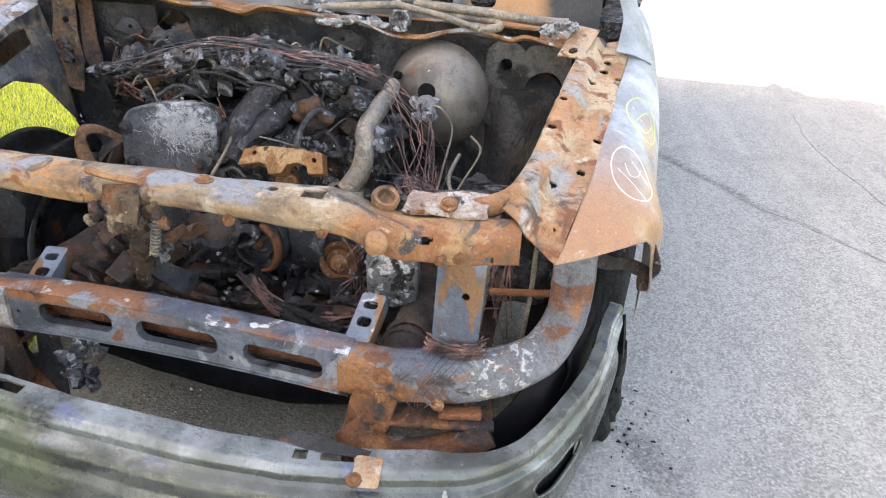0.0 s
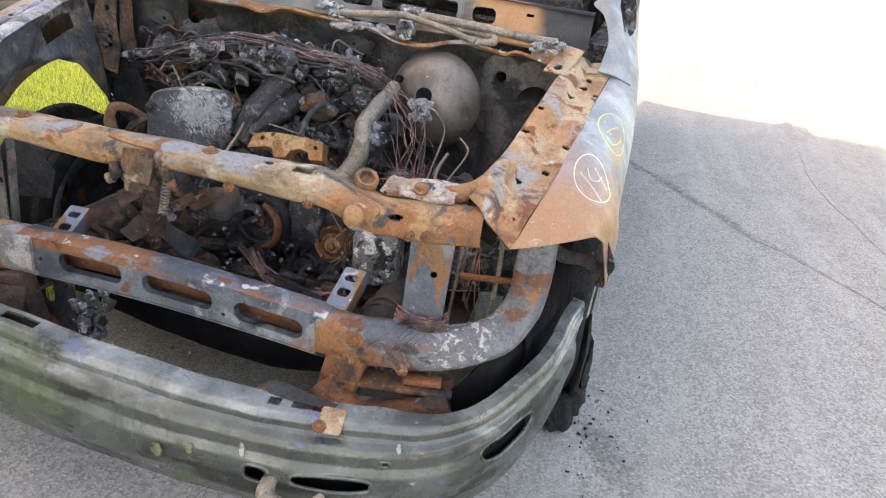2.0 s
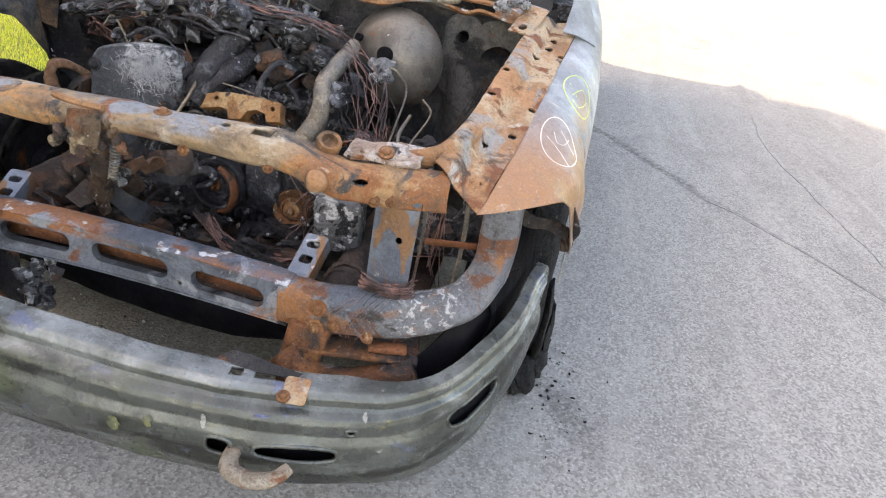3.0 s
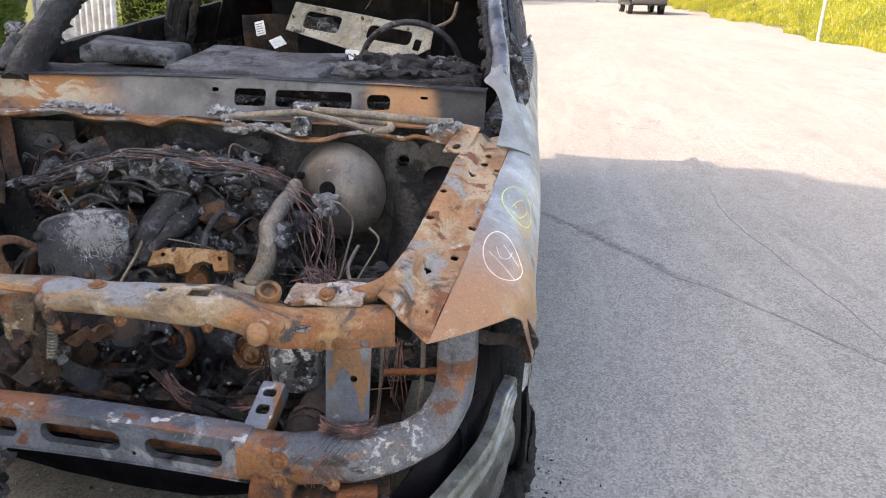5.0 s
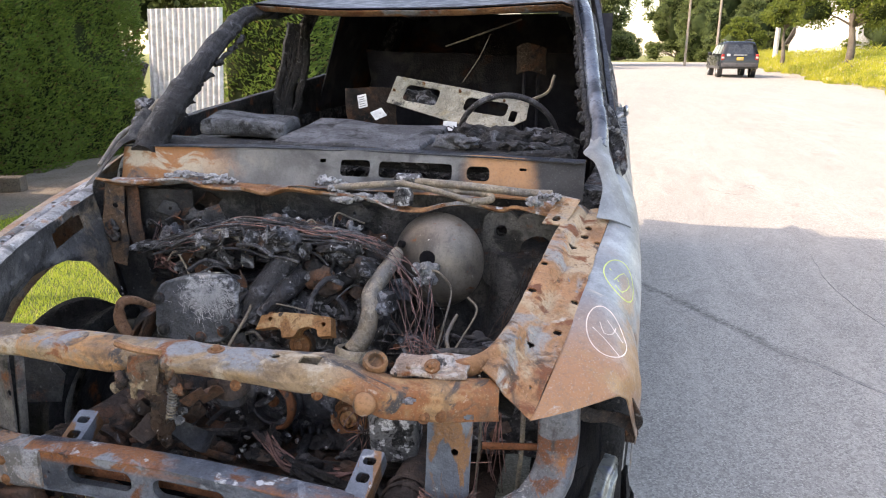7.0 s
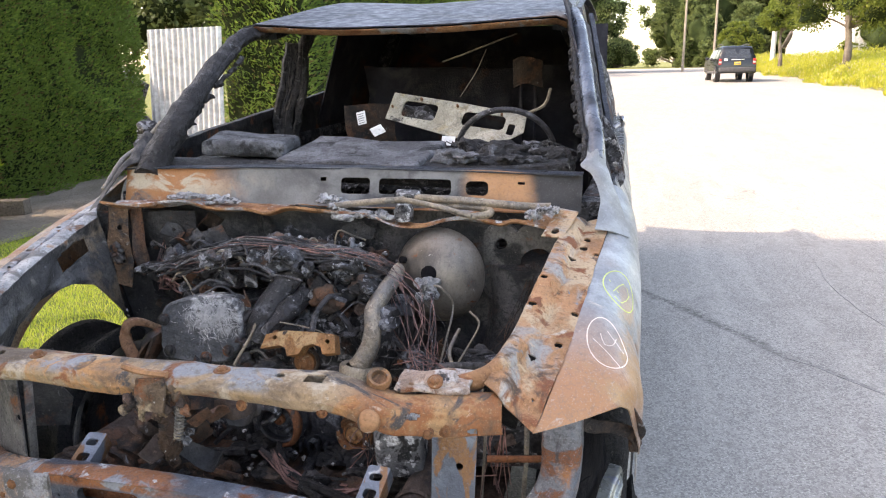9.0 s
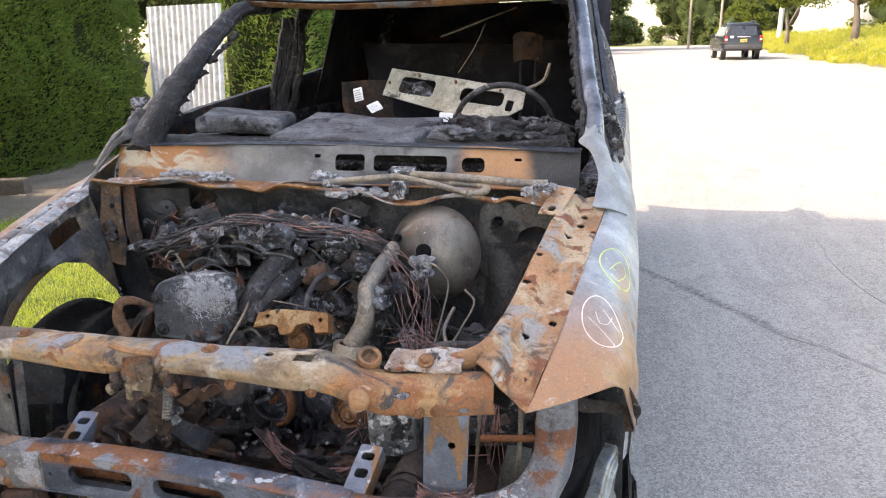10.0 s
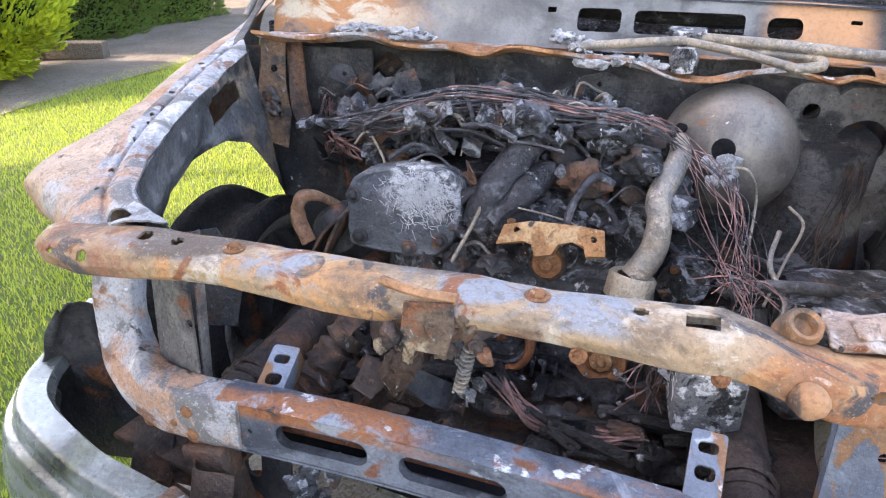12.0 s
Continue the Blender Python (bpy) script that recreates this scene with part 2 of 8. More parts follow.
M_BOX = layered("ash_crusted_box", (0.15, 0.15, 0.156), [((0.60, 0.60, 0.61), 30, 0.52, 0.58, {"dist": 0.3, "detail": 12.0}), (CHAR, 26, 0.53, 0.59, {"shift": 4, "dist": 0.4, "detail": 12.0}), ((0.16, 0.09, 0.06), 9, 0.58, 0.68)], rough=0.9, bump=1.0, bscale=140)
M_BOOSTER = layered("heat_browned_steel", (0.150, 0.134, 0.118), [((0.240, 0.210, 0.174), 5, 0.46, 0.64, {"stretch": (1, 1, 0.4)}), ((0.090, 0.082, 0.077), 6, 0.50, 0.62, {"shift": 5, "dist": 1.0}), (RUST, 20, 0.63, 0.69), ((0.408, 0.384, 0.360), 40, 0.67, 0.72)], rough=0.46, metal=0.5, bump=0.15, flake=0.15, grain=0.3)
M_PIPE = layered("browned_pipe_metal", (0.282, 0.234, 0.180), [((0.168, 0.156, 0.144), 12, 0.45, 0.62), (PALE, 20, 0.60, 0.72)], rough=0.55, metal=0.35, bump=0.4)
M_BRACKET = layered("orange_rust_bracket", (0.33, 0.155, 0.062), [((0.42, 0.26, 0.13), 14, 0.50, 0.62), (RUST, 16, 0.54, 0.66), (SOOT, 20, 0.60, 0.68)], bump=0.6)
M_HUB = layered("rust_red_hub", (0.20, 0.07, 0.03), [(RUST, 12, 0.45, 0.6), (SOOT, 16, 0.58, 0.68)], bump=0.6)
M_WIRE = layered("bare_copper_wire", (0.19, 0.105, 0.092), [((0.32, 0.17, 0.15), 12, 0.5, 0.6), (SOOT, 10, 0.5, 0.62, {"shift": 6})], rough=0.55, metal=0.3, bump=0.0)
M_HOSE = layered("burnt_black_hose", (0.032, 0.032, 0.037), [((0.13, 0.132, 0.145), 18, 0.52, 0.64), ((0.38, 0.38, 0.39), 40, 0.61, 0.68)], rough=0.42, bump=0.8)
M_BOLT = layered("rusted_bolt", (0.20, 0.085, 0.035), [((0.40, 0.30, 0.2), 40, 0.58, 0.68), (RUST, 50, 0.52, 0.66)], bump=0.4, bscale=200)
M_COWL = layered("burnt_cowl_steel", (0.155, 0.157, 0.158), [((0.25, 0.235, 0.205), 3.5, 0.48, 0.64, {"shift": 2, "dist": 0.8, "grad": ("X", 0.05, -0.15, 0.2, 4.0)}), ((0.055, 0.055, 0.058), 3.2, 0.46, 0.60, {"shift": 6, "dist": 0.8}), ((0.37, 0.165, 0.070), 5, 0.42, 0.50, {"shift": 4.4, "dist": 1.0, "grad": ("X", -0.16, -0.36, 0.30, 4.0)}), ((0.46, 0.39, 0.30), 7, 0.50, 0.58, {"shift": 1.4, "dist": 1.0, "grad": ("X", -0.20, -0.38, 0.30, 4.0)}), ((0.10, 0.09, 0.085), 7, 0.56, 0.64, {"shift": 17, "grad": ("X", -0.20, -0.36)}), ((0.42, 0.215, 0.105), 4, 0.28, 0.42, {"shift": 14.4, "grad": ("X", 0.44, 0.50, 0.06, 7.0), "grad2": ("X", 0.69, 0.64)}), (SOOT, 4, 0.18, 0.30, {"shift": 6, "grad": ("X", 0.62, 0.68, 0.05, 8.0)})], rough=0.6, metal=0.1, bump=0.15, flake=0.08, grain=0.2)
M_PRESS = layered("sooty_brown_pressing", (0.099, 0.096, 0.092), [((0.161, 0.152, 0.140), 9, 0.5, 0.62), (CHAR, 7, 0.5, 0.6, {"shift": 4}), (RUST, 12, 0.6, 0.68)], rough=0.55, metal=0.2, bump=0.4)
M_LIP = layered("rusted_cowl_lip", (0.33, 0.16, 0.075), [(STEEL, 6, 0.50, 0.58, {"shift": 3}), (RUST, 9, 0.50, 0.64, {"shift": 7}), (ASH, 20, 0.58, 0.68)], bump=0.6)
M_ROOF = layered("burnt_roof_steel", (0.030, 0.037, 0.052), [((0.052, 0.060, 0.078), 2.5, 0.46, 0.62, {"dist": 0.6}), ((0.028, 0.028, 0.032), 4, 0.54, 0.64, {"shift": 5}), ((0.11, 0.075, 0.055), 3, 0.58, 0.68, {"shift": 9, "grad": ("X", -0.1, 0.2)}), ((0.13, 0.135, 0.135), 24, 0.61, 0.65, {"dist": 1.6, "grad": ("Y", 1.90, 1.82)})], rough=0.5, metal=0.1, bump=0.1, grain=0.15, flake=0.0, spec=0.35)
M_SKIN = layered("blue_grey_scorched_paint", (0.080, 0.095, 0.122), [((0.16, 0.178, 0.21), 4, 0.48, 0.62, {"dist": 1.0}), ((0.035, 0.038, 0.045), 6, 0.52, 0.62, {"shift": 5}), (PALE, 30, 0.66, 0.72)], rough=0.32, metal=0.4, bump=0.12, grain=0.2, flake=0.1)
M_PILLAR = layered("burnt_pillar_steel", (0.030, 0.035, 0.046), [((0.070, 0.080, 0.102), 6, 0.52, 0.66), (CHAR, 8, 0.54, 0.66, {"shift": 5}), (PALE, 30, 0.70, 0.77)], rough=0.42, metal=0.25, bump=0.4)
M_CRUST = layered("cracked_black_crust", (0.024, 0.023, 0.025), [((0.062, 0.062, 0.068), 9, 0.54, 0.66), ((0.14, 0.145, 0.155), 26, 0.60, 0.68, {"dist": 1.0}), (CHAR, 8, 0.50, 0.62, {"shift": 5})], rough=0.6, bump=1.0, bscale=55, bdist=0.012)
M_DASH = layered("charred_dash_foam", (0.085, 0.088, 0.096), [((0.15, 0.155, 0.17), 8, 0.48, 0.62), (CHAR, 12, 0.52, 0.64)], rough=0.85, bump=0.9, bscale=70)
M_CREAM = layered("scorched_cream_metal", (0.45, 0.42, 0.35), [((0.30, 0.28, 0.22), 8, 0.48, 0.62), (SOOT, 14, 0.62, 0.70), ((0.36, 0.30, 0.2), 20, 0.55, 0.68)], rough=0.6, bump=0.3)
M_PAPER = layered("white_paper", (0.78, 0.78, 0.77), [((0.55, 0.55, 0.55), 60, 0.58, 0.66)], rough=0.9, bump=0.1, grain=0.0, flake=0.0)
M_INK = layered("grey_print", (0.2, 0.2, 0.2), rough=0.9, bump=0.0, grain=0.0, flake=0.0)
M_TYRE = layered("burnt_tyre_rubber", (0.022, 0.022, 0.023), [((0.032, 0.032, 0.033), 20, 0.5, 0.66), ((0.09, 0.085, 0.08), 30, 0.69, 0.76)], spec=0.15, rough=0.9, bump=0.9)
M_RIM = layered("burnt_wheel_alloy", (0.32, 0.32, 0.325), [((0.38, 0.37, 0.36), 10, 0.52, 0.62), (SOOT, 8, 0.53, 0.66, {"shift": 4})], rough=0.5, metal=0.4, bump=0.4)
M_CHALK_W = layered("pale_pink_paint_marker", (0.80, 0.66, 0.60), rough=0.8, bump=0.0, grain=0.0, flake=0.0)
M_CHALK_Y = layered("yellow_paint_marker", (0.55, 0.62, 0.20), rough=0.8, bump=0.0, grain=0.0, flake=0.0)
M_STEELY = layered("bright_bare_steel", (0.45, 0.45, 0.46), [((0.2, 0.2, 0.2), 40, 0.5, 0.65)], rough=0.35, metal=0.8, bump=0.2)
M_DOOR = layered("sooty_door_paint", (0.20, 0.215, 0.23), [((0.42, 0.42, 0.39), 4, 0.48, 0.64), (SOOT, 6, 0.52, 0.66, {"shift": 4})], rough=0.5, metal=0.2, bump=0.2)
M_TAN = layered("scorched_tan_skin", (0.36, 0.25, 0.175), [((0.30, 0.15, 0.08), 5, 0.48, 0.62), ((0.30, 0.29, 0.28), 7, 0.55, 0.66, {"shift": 5}), (SOOT, 16, 0.64, 0.72)], rough=0.7, bump=0.25)
M_GREYSOOT = layered("grey_brown_sooted_steel", (0.041, 0.041, 0.044), [((0.102, 0.097, 0.094), 6, 0.46, 0.62), ((0.018, 0.018, 0.020), 7, 0.50, 0.62, {"shift": 4}), ((0.098, 0.045, 0.025), 9, 0.58, 0.68, {"shift": 9}), ((0.213, 0.213, 0.213), 22, 0.66, 0.74)], rough=0.7, bump=0.6)

# ---------- mesh helpers ----------
def finish(bm, name, mat, parent=None, label="", angle=58.0, smooth=True):
    bmesh.ops.recalc_face_normals(bm, faces=bm.faces[:])
    me = bpy.data.meshes.new(name)
    for f in bm.faces:
        f.smooth = smooth
    bm.to_mesh(me)
    bm.free()
    if smooth:
        me.set_sharp_from_angle(angle=radians(angle))
    me.materials.append(mat)
    ob = new(name, me)
    if parent is not None:
        ob.parent = parent
    if label:
        tagged(ob, label=label)
    return ob


def part(name, bm, mat, parent, label=""):
    return finish(bm, name, mat, parent, label)


def thing(name, label, category, m=None, group="", kind=""):
    ob = new(name)
    ob.empty_display_size = 0.2
    if m is not None:
        ob.matrix_world = m
    return tagged(ob, label, category, group, kind)


def solid(name, bm, mat, label, category, group="", kind="", m=None):
    ob = finish(bm, name, mat)
    if m is not None:
        ob.matrix_world = m
    return tagged(ob, label, category, group, kind)


def smoothed(pts, n):
    """Catmull-Rom through the points, n steps a span."""
    p = [Vector(q) for q in pts]
    if n < 2 or len(p) < 3:
        return p
    p = [p[0] * 2 - p[1], *p, p[-1] * 2 - p[-2]]
    out = []
    for a, b, c, d in zip(p, p[1:], p[2:], p[3:]):
        for k in range(n):
            t = k / n
            out.append(0.5 * (2 * b + (c - a) * t + (2 * a - 5 * b + 4 * c - d) * t * t + (3 * b - a - 3 * c + d) * t ** 3))
    out.append(p[-2])
    return out


def loft(bm, rings, caps=True, closed=True):
    vs = [[bm.verts.new(p) for p in r] for r in rings]
    n = len(vs[0])
    for a, b in zip(vs, vs[1:]):
        for i in range(n if closed else n - 1):
            j = (i + 1) % n
            bm.faces.new((a[i], a[j], b[j], b[i]))
    if caps:
        bm.faces.new(vs[0][::-1])
        bm.faces.new(vs[-1])
    return vs


def frames_along(p, up=None):
    """Side and up vectors along a line."""
    out, side = [], None
    for i in range(len(p)):
        t = (p[min(i + 1, len(p) - 1)] - p[max(i - 1, 0)]).normalized()
        if up is not None:
            s = t.cross(Vector(up))
            s = s.normalized() if s.length > 1e-4 else side
        elif side is None:
            s = t.cross(Vector((0, 0, 1)) if abs(t.z) < 0.9 else Vector((1, 0, 0))).normalized()
        else:
            s = (side - t * side.dot(t)).normalized()
        side = s
        out.append((t, s, s.cross(t).normalized()))
    return out


def tube(bm, pts, r, n=8, steps=4, flat=1.0, up=None):
    p = smoothed(pts, steps)
    rr = [r] * len(p) if isinstance(r, (int, float)) else list(np.interp(np.linspace(0, 1, len(p)), np.linspace(0, 1, len(r)), r))
    rings = []
    for q, (t, s, u), k in zip(p, frames_along(p, up), rr):
        rings.append([q + (s * math.cos(2 * math.pi * i / n) * flat + u * math.sin(2 * math.pi * i / n)) * k for i in range(n)])
    loft(bm, rings)
    return bm


def sweep(bm, pts, prof, steps=4, up=(0, 0, 1)):
    """A closed profile of (side, up) pairs along a line; side points to the right of travel."""
    p = smoothed(pts, steps)
    loft(bm, [[q + s * a + u * b for a, b in prof] for q, (t, s, u) in zip(p, frames_along(p, up))])
    return bm


def sheet(fn, nu, nv, thick, skip=None):
    bm = bmesh.new()
    vs = [[bm.verts.new(fn(i / nu, j / nv)) for j in range(nv + 1)] for i in range(nu + 1)]
    for i in range(nu):
        for j in range(nv):
            if skip is None or not skip((i + 0.5) / nu, (j + 0.5) / nv):
                bm.faces.new((vs[i][j], vs[i + 1][j], vs[i + 1][j + 1], vs[i][j + 1]))
    bmesh.ops.delete(bm, geom=[v for v in bm.verts if not v.link_faces], context="VERTS")
    bmesh.ops.solidify(bm, geom=bm.faces[:], thickness=thick)
    return bm


def rrect(cx, cy, w, h, r, n=4):
    r = min(r, w / 2 - 1e-4, h / 2 - 1e-4)
    out = []
    for k, (sx, sy) in enumerate(((1, 1), (-1, 1), (-1, -1), (1, -1))):
        for i in range(n + 1):
            a = math.pi / 2 * (k + i / n)
            out.append((cx + sx * (w / 2 - r) + r * math.cos(a), cy + sy * (h / 2 - r) + r * math.sin(a)))
    return out


def ring2(cx, cy, r, n=14):
    return [(cx + r * math.cos(2 * math.pi * i / n), cy + r * math.sin(2 * math.pi * i / n)) for i in range(n)]


def plate(outline, holes, thick, m=None, bend=None, bm=None):
    """A flat plate with real holes, in its own x and y, extruded along z."""
    b = bmesh.new()
    edges = []
    for loop in (outline, *holes):
        v = [b.verts.new((x, y, 0)) for x, y in loop]
        edges += [b.edges.new((v[i], v[(i + 1) % len(v)])) for i in range(len(v))]
    bmesh.ops.triangle_fill(b, use_beauty=True, edges=edges)
    bmesh.ops.solidify(b, geom=b.faces[:], thickness=thick)
    if bend:
        for v in b.verts:
            v.co = bend(v.co)
    if m is not None:
        bmesh.ops.transform(b, matrix=m, verts=b.verts[:])
    if bm is None:
        return b
    tmp = bpy.data.meshes.new("t")
    b.to_mesh(tmp)
    b.free()
    bm.from_mesh(tmp)
    bpy.data.meshes.remove(tmp)
    return bm


def box(bm, size, m, bevel=0.004, segs=2):
    g = bmesh.ops.create_cube(bm, size=1.0, matrix=m @ Matrix.Diagonal((*size, 1)))
    if bevel:
        es = list({e for v in g["verts"] for e in v.link_edges})
        bmesh.ops.bevel(bm, geom=es, offset=bevel, segments=segs, affect="EDGES", profile=0.5)
    return bm


def turned(bm, prof, m, n=32, close=False):
    """A body turned about its own z from (radius, height) pairs."""
    rings = [[m @ Vector((r * math.cos(2 * math.pi * i / n), r * math.sin(2 * math.pi * i / n), h)) for r, h in prof] for i in range(n)]
    vs = [[bm.verts.new(p) for p in r] for r in rings]
    k = len(prof)
    for i in range(n):
        a, b = vs[i], vs[(i + 1) % n]
        for j in range(k if close else k - 1):
            bm.faces.new((a[j], b[j], b[(j + 1) % k], a[(j + 1) % k]))
    bmesh.ops.remove_doubles(bm, verts=bm.verts[:], dist=1e-5)
    return bm


def crumple(bm, amp, scale, seed=0.0, fine=0.0):
    for v in bm.verts:
        q = v.co * scale + Vector((seed, seed * 0.7, seed * 1.3))
        v.co += noise.noise_vector(q) * amp
        if fine:
            v.co += noise.noise_vector(q * 4.3) * fine
    return bm


def blob(bm, c, size, amp=0.25, seed=0.0, sub=3, m=None):
    g = bmesh.ops.create_icosphere(bm, subdivisions=sub, radius=1.0)
    for v in g["verts"]:
        k = 1 + amp * 0.8 * noise.noise(v.co * 1.3 + Vector((seed, seed, 0))) + amp * 0.28 * noise.noise(v.co * 3.2 + Vector((0, seed, seed)))
        q = v.co * k
        v.co = Vector((q.x * size[0], q.y * size[1], q.z * size[2]))
        if m is not None:
            v.co = m @ v.co
        v.co += Vector(c)
    return bm


def facing(loc, normal, turn=0.0):
    """A pose whose z points along the normal."""
    return Matrix.Translation(loc) @ Vector(normal).to_track_quat("Z", "Y").to_matrix().to_4x4() @ Matrix.Rotation(turn, 4, "Z")


def bolt(parent, loc, normal, r=0.010, mat=None, label=""):
    bm = bmesh.new()
    turned(bm, [(0.0, -0.004), (r * 1.5, -0.004), (r * 1.55, 0.002), (r * 0.95, 0.003)], Matrix(), 14)
    turned(bm, [(r * 0.98, 0.002), (r * 0.92, r * 0.7), (r * 0.6, r * 0.9), (0.0, r * 0.92)], Matrix(), 6)
    bmesh.ops.transform(bm, matrix=facing(loc, normal, loc[0] * 40), verts=bm.verts[:])
    return part("bolt", bm, mat or M_BOLT, parent, label)

# ---------- ground ----------
def rise(y):
    return 0.011 * max(0.0, y - 5.0) if y < 75 else 0.77


def ground_sheet(name, xs, ys, mat, label, lift=0.0, rough=0.0):
    bm = bmesh.new()
    vs = [[bm.verts.new((x, y, rise(y) + lift + (rough * noise.noise(Vector((x, y, 0)) * 0.7)))) for y in ys] for x in xs]
    for i in range(len(xs) - 1):
        for j in range(len(ys) - 1):
            bm.faces.new((vs[i][j], vs[i + 1][j], vs[i + 1][j + 1], vs[i][j + 1]))
    return solid(name, bm, mat, label, name, kind="structure")


def road_material():
    m, nt, b, co = graph("worn_grey_asphalt", 0.95, 0.0, 0.08)
    col = mixed(nt, noise_fac(nt, co, 0.7, 0.3, 0.7, 5.0, (1, 0.35, 1)), (0.300, 0.290, 0.270), (0.362, 0.348, 0.322))
    col = mixed(nt, times(nt, noise_fac(nt, co, 2.6, 0.36, 0.76, 8.0, (1, 0.25, 1), 4.0, 1.0), 0.5), col, (0.370, 0.354, 0.325))
    col = mixed(nt, times(nt, noise_fac(nt, co, 3.4, 0.50, 0.66, 9.0, (1, 0.5, 1), 9.0, 0.8), 0.45), col, (0.232, 0.223, 0.210))
    v = nt.nodes.new("ShaderNodeTexVoronoi")
    v.inputs["Scale"].default_value = 125.0
    nt.links.new(co.outputs["Object"], v.inputs["Vector"])
    col = mixed(nt, times(nt, ranged(nt, v.outputs["Color"], 0.30, 0.85), 0.72), col, (0.165, 0.158, 0.150))
    col = mixed(nt, times(nt, noise_fac(nt, co, 110, 0.53, 0.66, 5.0), 0.6), col, (0.560, 0.538, 0.500))
    col = mixed(nt, times(nt, noise_fac(nt, co, 85, 0.58, 0.69, 4.0, (1, 1, 1), 5.0), 0.6), col, (0.105, 0.102, 0.098))
    col = mixed(nt, times(nt, noise_fac(nt, co, 5.0, 0.5, 0.62, 10.0, (1, 0.12, 1), 14.0, 0.5), 0.20), col, (0.440, 0.420, 0.385))
    col = mixed(nt, times(nt, noise_fac(nt, co, 28, 0.5, 0.62, 8.0, (1, 0.7, 1), 21.0, 0.5), 0.35), col, (0.195, 0.187, 0.176))
    # a dark worn stain along the filled crack, and a wider dusty scuff beside it
    for x0, y0, x1, y1, w, dark, tone in ((1.02, 3.46, 1.88, 2.23, 0.050, 0.72, (0.085, 0.083, 0.082)), (1.75, 2.48, 2.75, 1.20, 0.020, 0.50, (0.11, 0.108, 0.105)), (0.95, 0.62, 1.16, 0.30, 0.075, 0.55, (0.06, 0.058, 0.056)), (2.55, 3.4, 2.75, 1.6, 0.05, 0.35, (0.17, 0.165, 0.155))):
        length, turn = math.hypot(x1 - x0, y1 - y0), math.atan2(y1 - y0, x1 - x0)
        mp = nt.nodes.new("ShaderNodeMapping")
        mp.vector_type = "TEXTURE"
        mp.inputs["Location"].default_value = (x0, y0, 0)
        mp.inputs["Rotation"].default_value = (0, 0, turn)
        nt.links.new(co.outputs["Object"], mp.inputs["Vector"])
        sp = nt.nodes.new("ShaderNodeSeparateXYZ")
        nt.links.new(mp.outputs[0], sp.inputs[0])
        wob = nt.nodes.new("ShaderNodeMath")
        wob.operation = "MULTIPLY_ADD"
        nt.links.new(noise_fac(nt, co, 4.0, 0.0, 1.0, 6.0, (1, 1, 1), 30.0 + x0), wob.inputs[0])
        wob.inputs[1].default_value = w * 2.4
        nt.links.new(sp.outputs[1], wob.inputs[2])
        far = nt.nodes.new("ShaderNodeMath")
        far.operation = "ABSOLUTE"
        off = nt.nodes.new("ShaderNodeMath")
        off.operation = "SUBTRACT"
        nt.links.new(wob.outputs[0], off.inputs[0])
        off.inputs[1].default_value = w * 1.2
        nt.links.new(off.outputs[0], far.inputs[0])
        f = times(nt, ranged(nt, far.outputs[0], w, w * 0.15), times(nt, ranged(nt, sp.outputs[0], -0.05, 0.12), ranged(nt, sp.outputs[0], length + 0.1, length - 0.5 * min(1.0, length))))
        f = times(nt, f, noise_fac(nt, co, 40, 0.30, 0.62, 6.0, (1, 1, 1), 11.0))
        col = mixed(nt, times(nt, f, dark), col, tone)
    nt.links.new(col, b.inputs["Base Color"])
    k = nt.nodes.new("ShaderNodeBump")
    k.inputs["Strength"].default_value, k.inputs["Distance"].default_value = 0.7, 0.0022
    nt.links.new(v.outputs["Distance"], k.inputs["Height"])
    nt.links.new(k.outputs[0], b.inputs["Normal"])
    return m


def soil_material(name, a, b2, c):
    m, nt, b, co = graph(name, 0.95, 0.0, 0.2)
    col = mixed(nt, noise_fac(nt, co, 2.0, 0.35, 0.65, 8.0), a, b2)
    col = mixed(nt, noise_fac(nt, co, 45, 0.5, 0.7, 5.0, (1, 1, 1), 3.0), col, c)
    nt.links.new(col, b.inputs["Base Color"])
    bumped(nt, b, co, 0.9, 60, dist=0.02)
    return m


def leaf_material(name, a, b2, c, rough=0.55, dry=None):
    m, nt, b, co = graph(name, rough, 0.0, 0.35)
    g = nt.nodes.new("ShaderNodeNewGeometry")
    col = mixed(nt, ranged(nt, g.outputs["Random Per Island"], 0.0, 1.0), a, b2)
    col = mixed(nt, noise_fac(nt, co, 1.6, 0.42, 0.64, 4.0), col, c)
    if dry:
        col = mixed(nt, ranged(nt, g.outputs["Random Per Island"], 0.90, 0.94), col, dry)
    nt.links.new(col, b.inputs["Base Color"])
    t = nt.nodes.new("ShaderNodeBsdfTranslucent")
    nt.links.new(col, t.inputs["Color"])
    s = nt.nodes.new("ShaderNodeMixShader")
    s.inputs[0].default_value = 0.35
    nt.links.new(b.outputs[0], s.inputs[1])
    nt.links.new(t.outputs[0], s.inputs[2])
    nt.links.new(s.outputs[0], nt.nodes["Material Output"].inputs["Surface"])
    return m


M_ROAD = road_material()

M_LAWN = soil_material("lawn_thatch", (0.115, 0.166, 0.045), (0.166, 0.205, 0.058), (0.218, 0.224, 0.077))
M_BED = soil_material("grey_brown_soil", (0.20, 0.165, 0.13), (0.26, 0.22, 0.18), (0.12, 0.10, 0.08))
M_FIELD = soil_material("far_verge", (0.14, 0.16, 0.05), (0.18, 0.18, 0.07), (0.10, 0.12, 0.03))
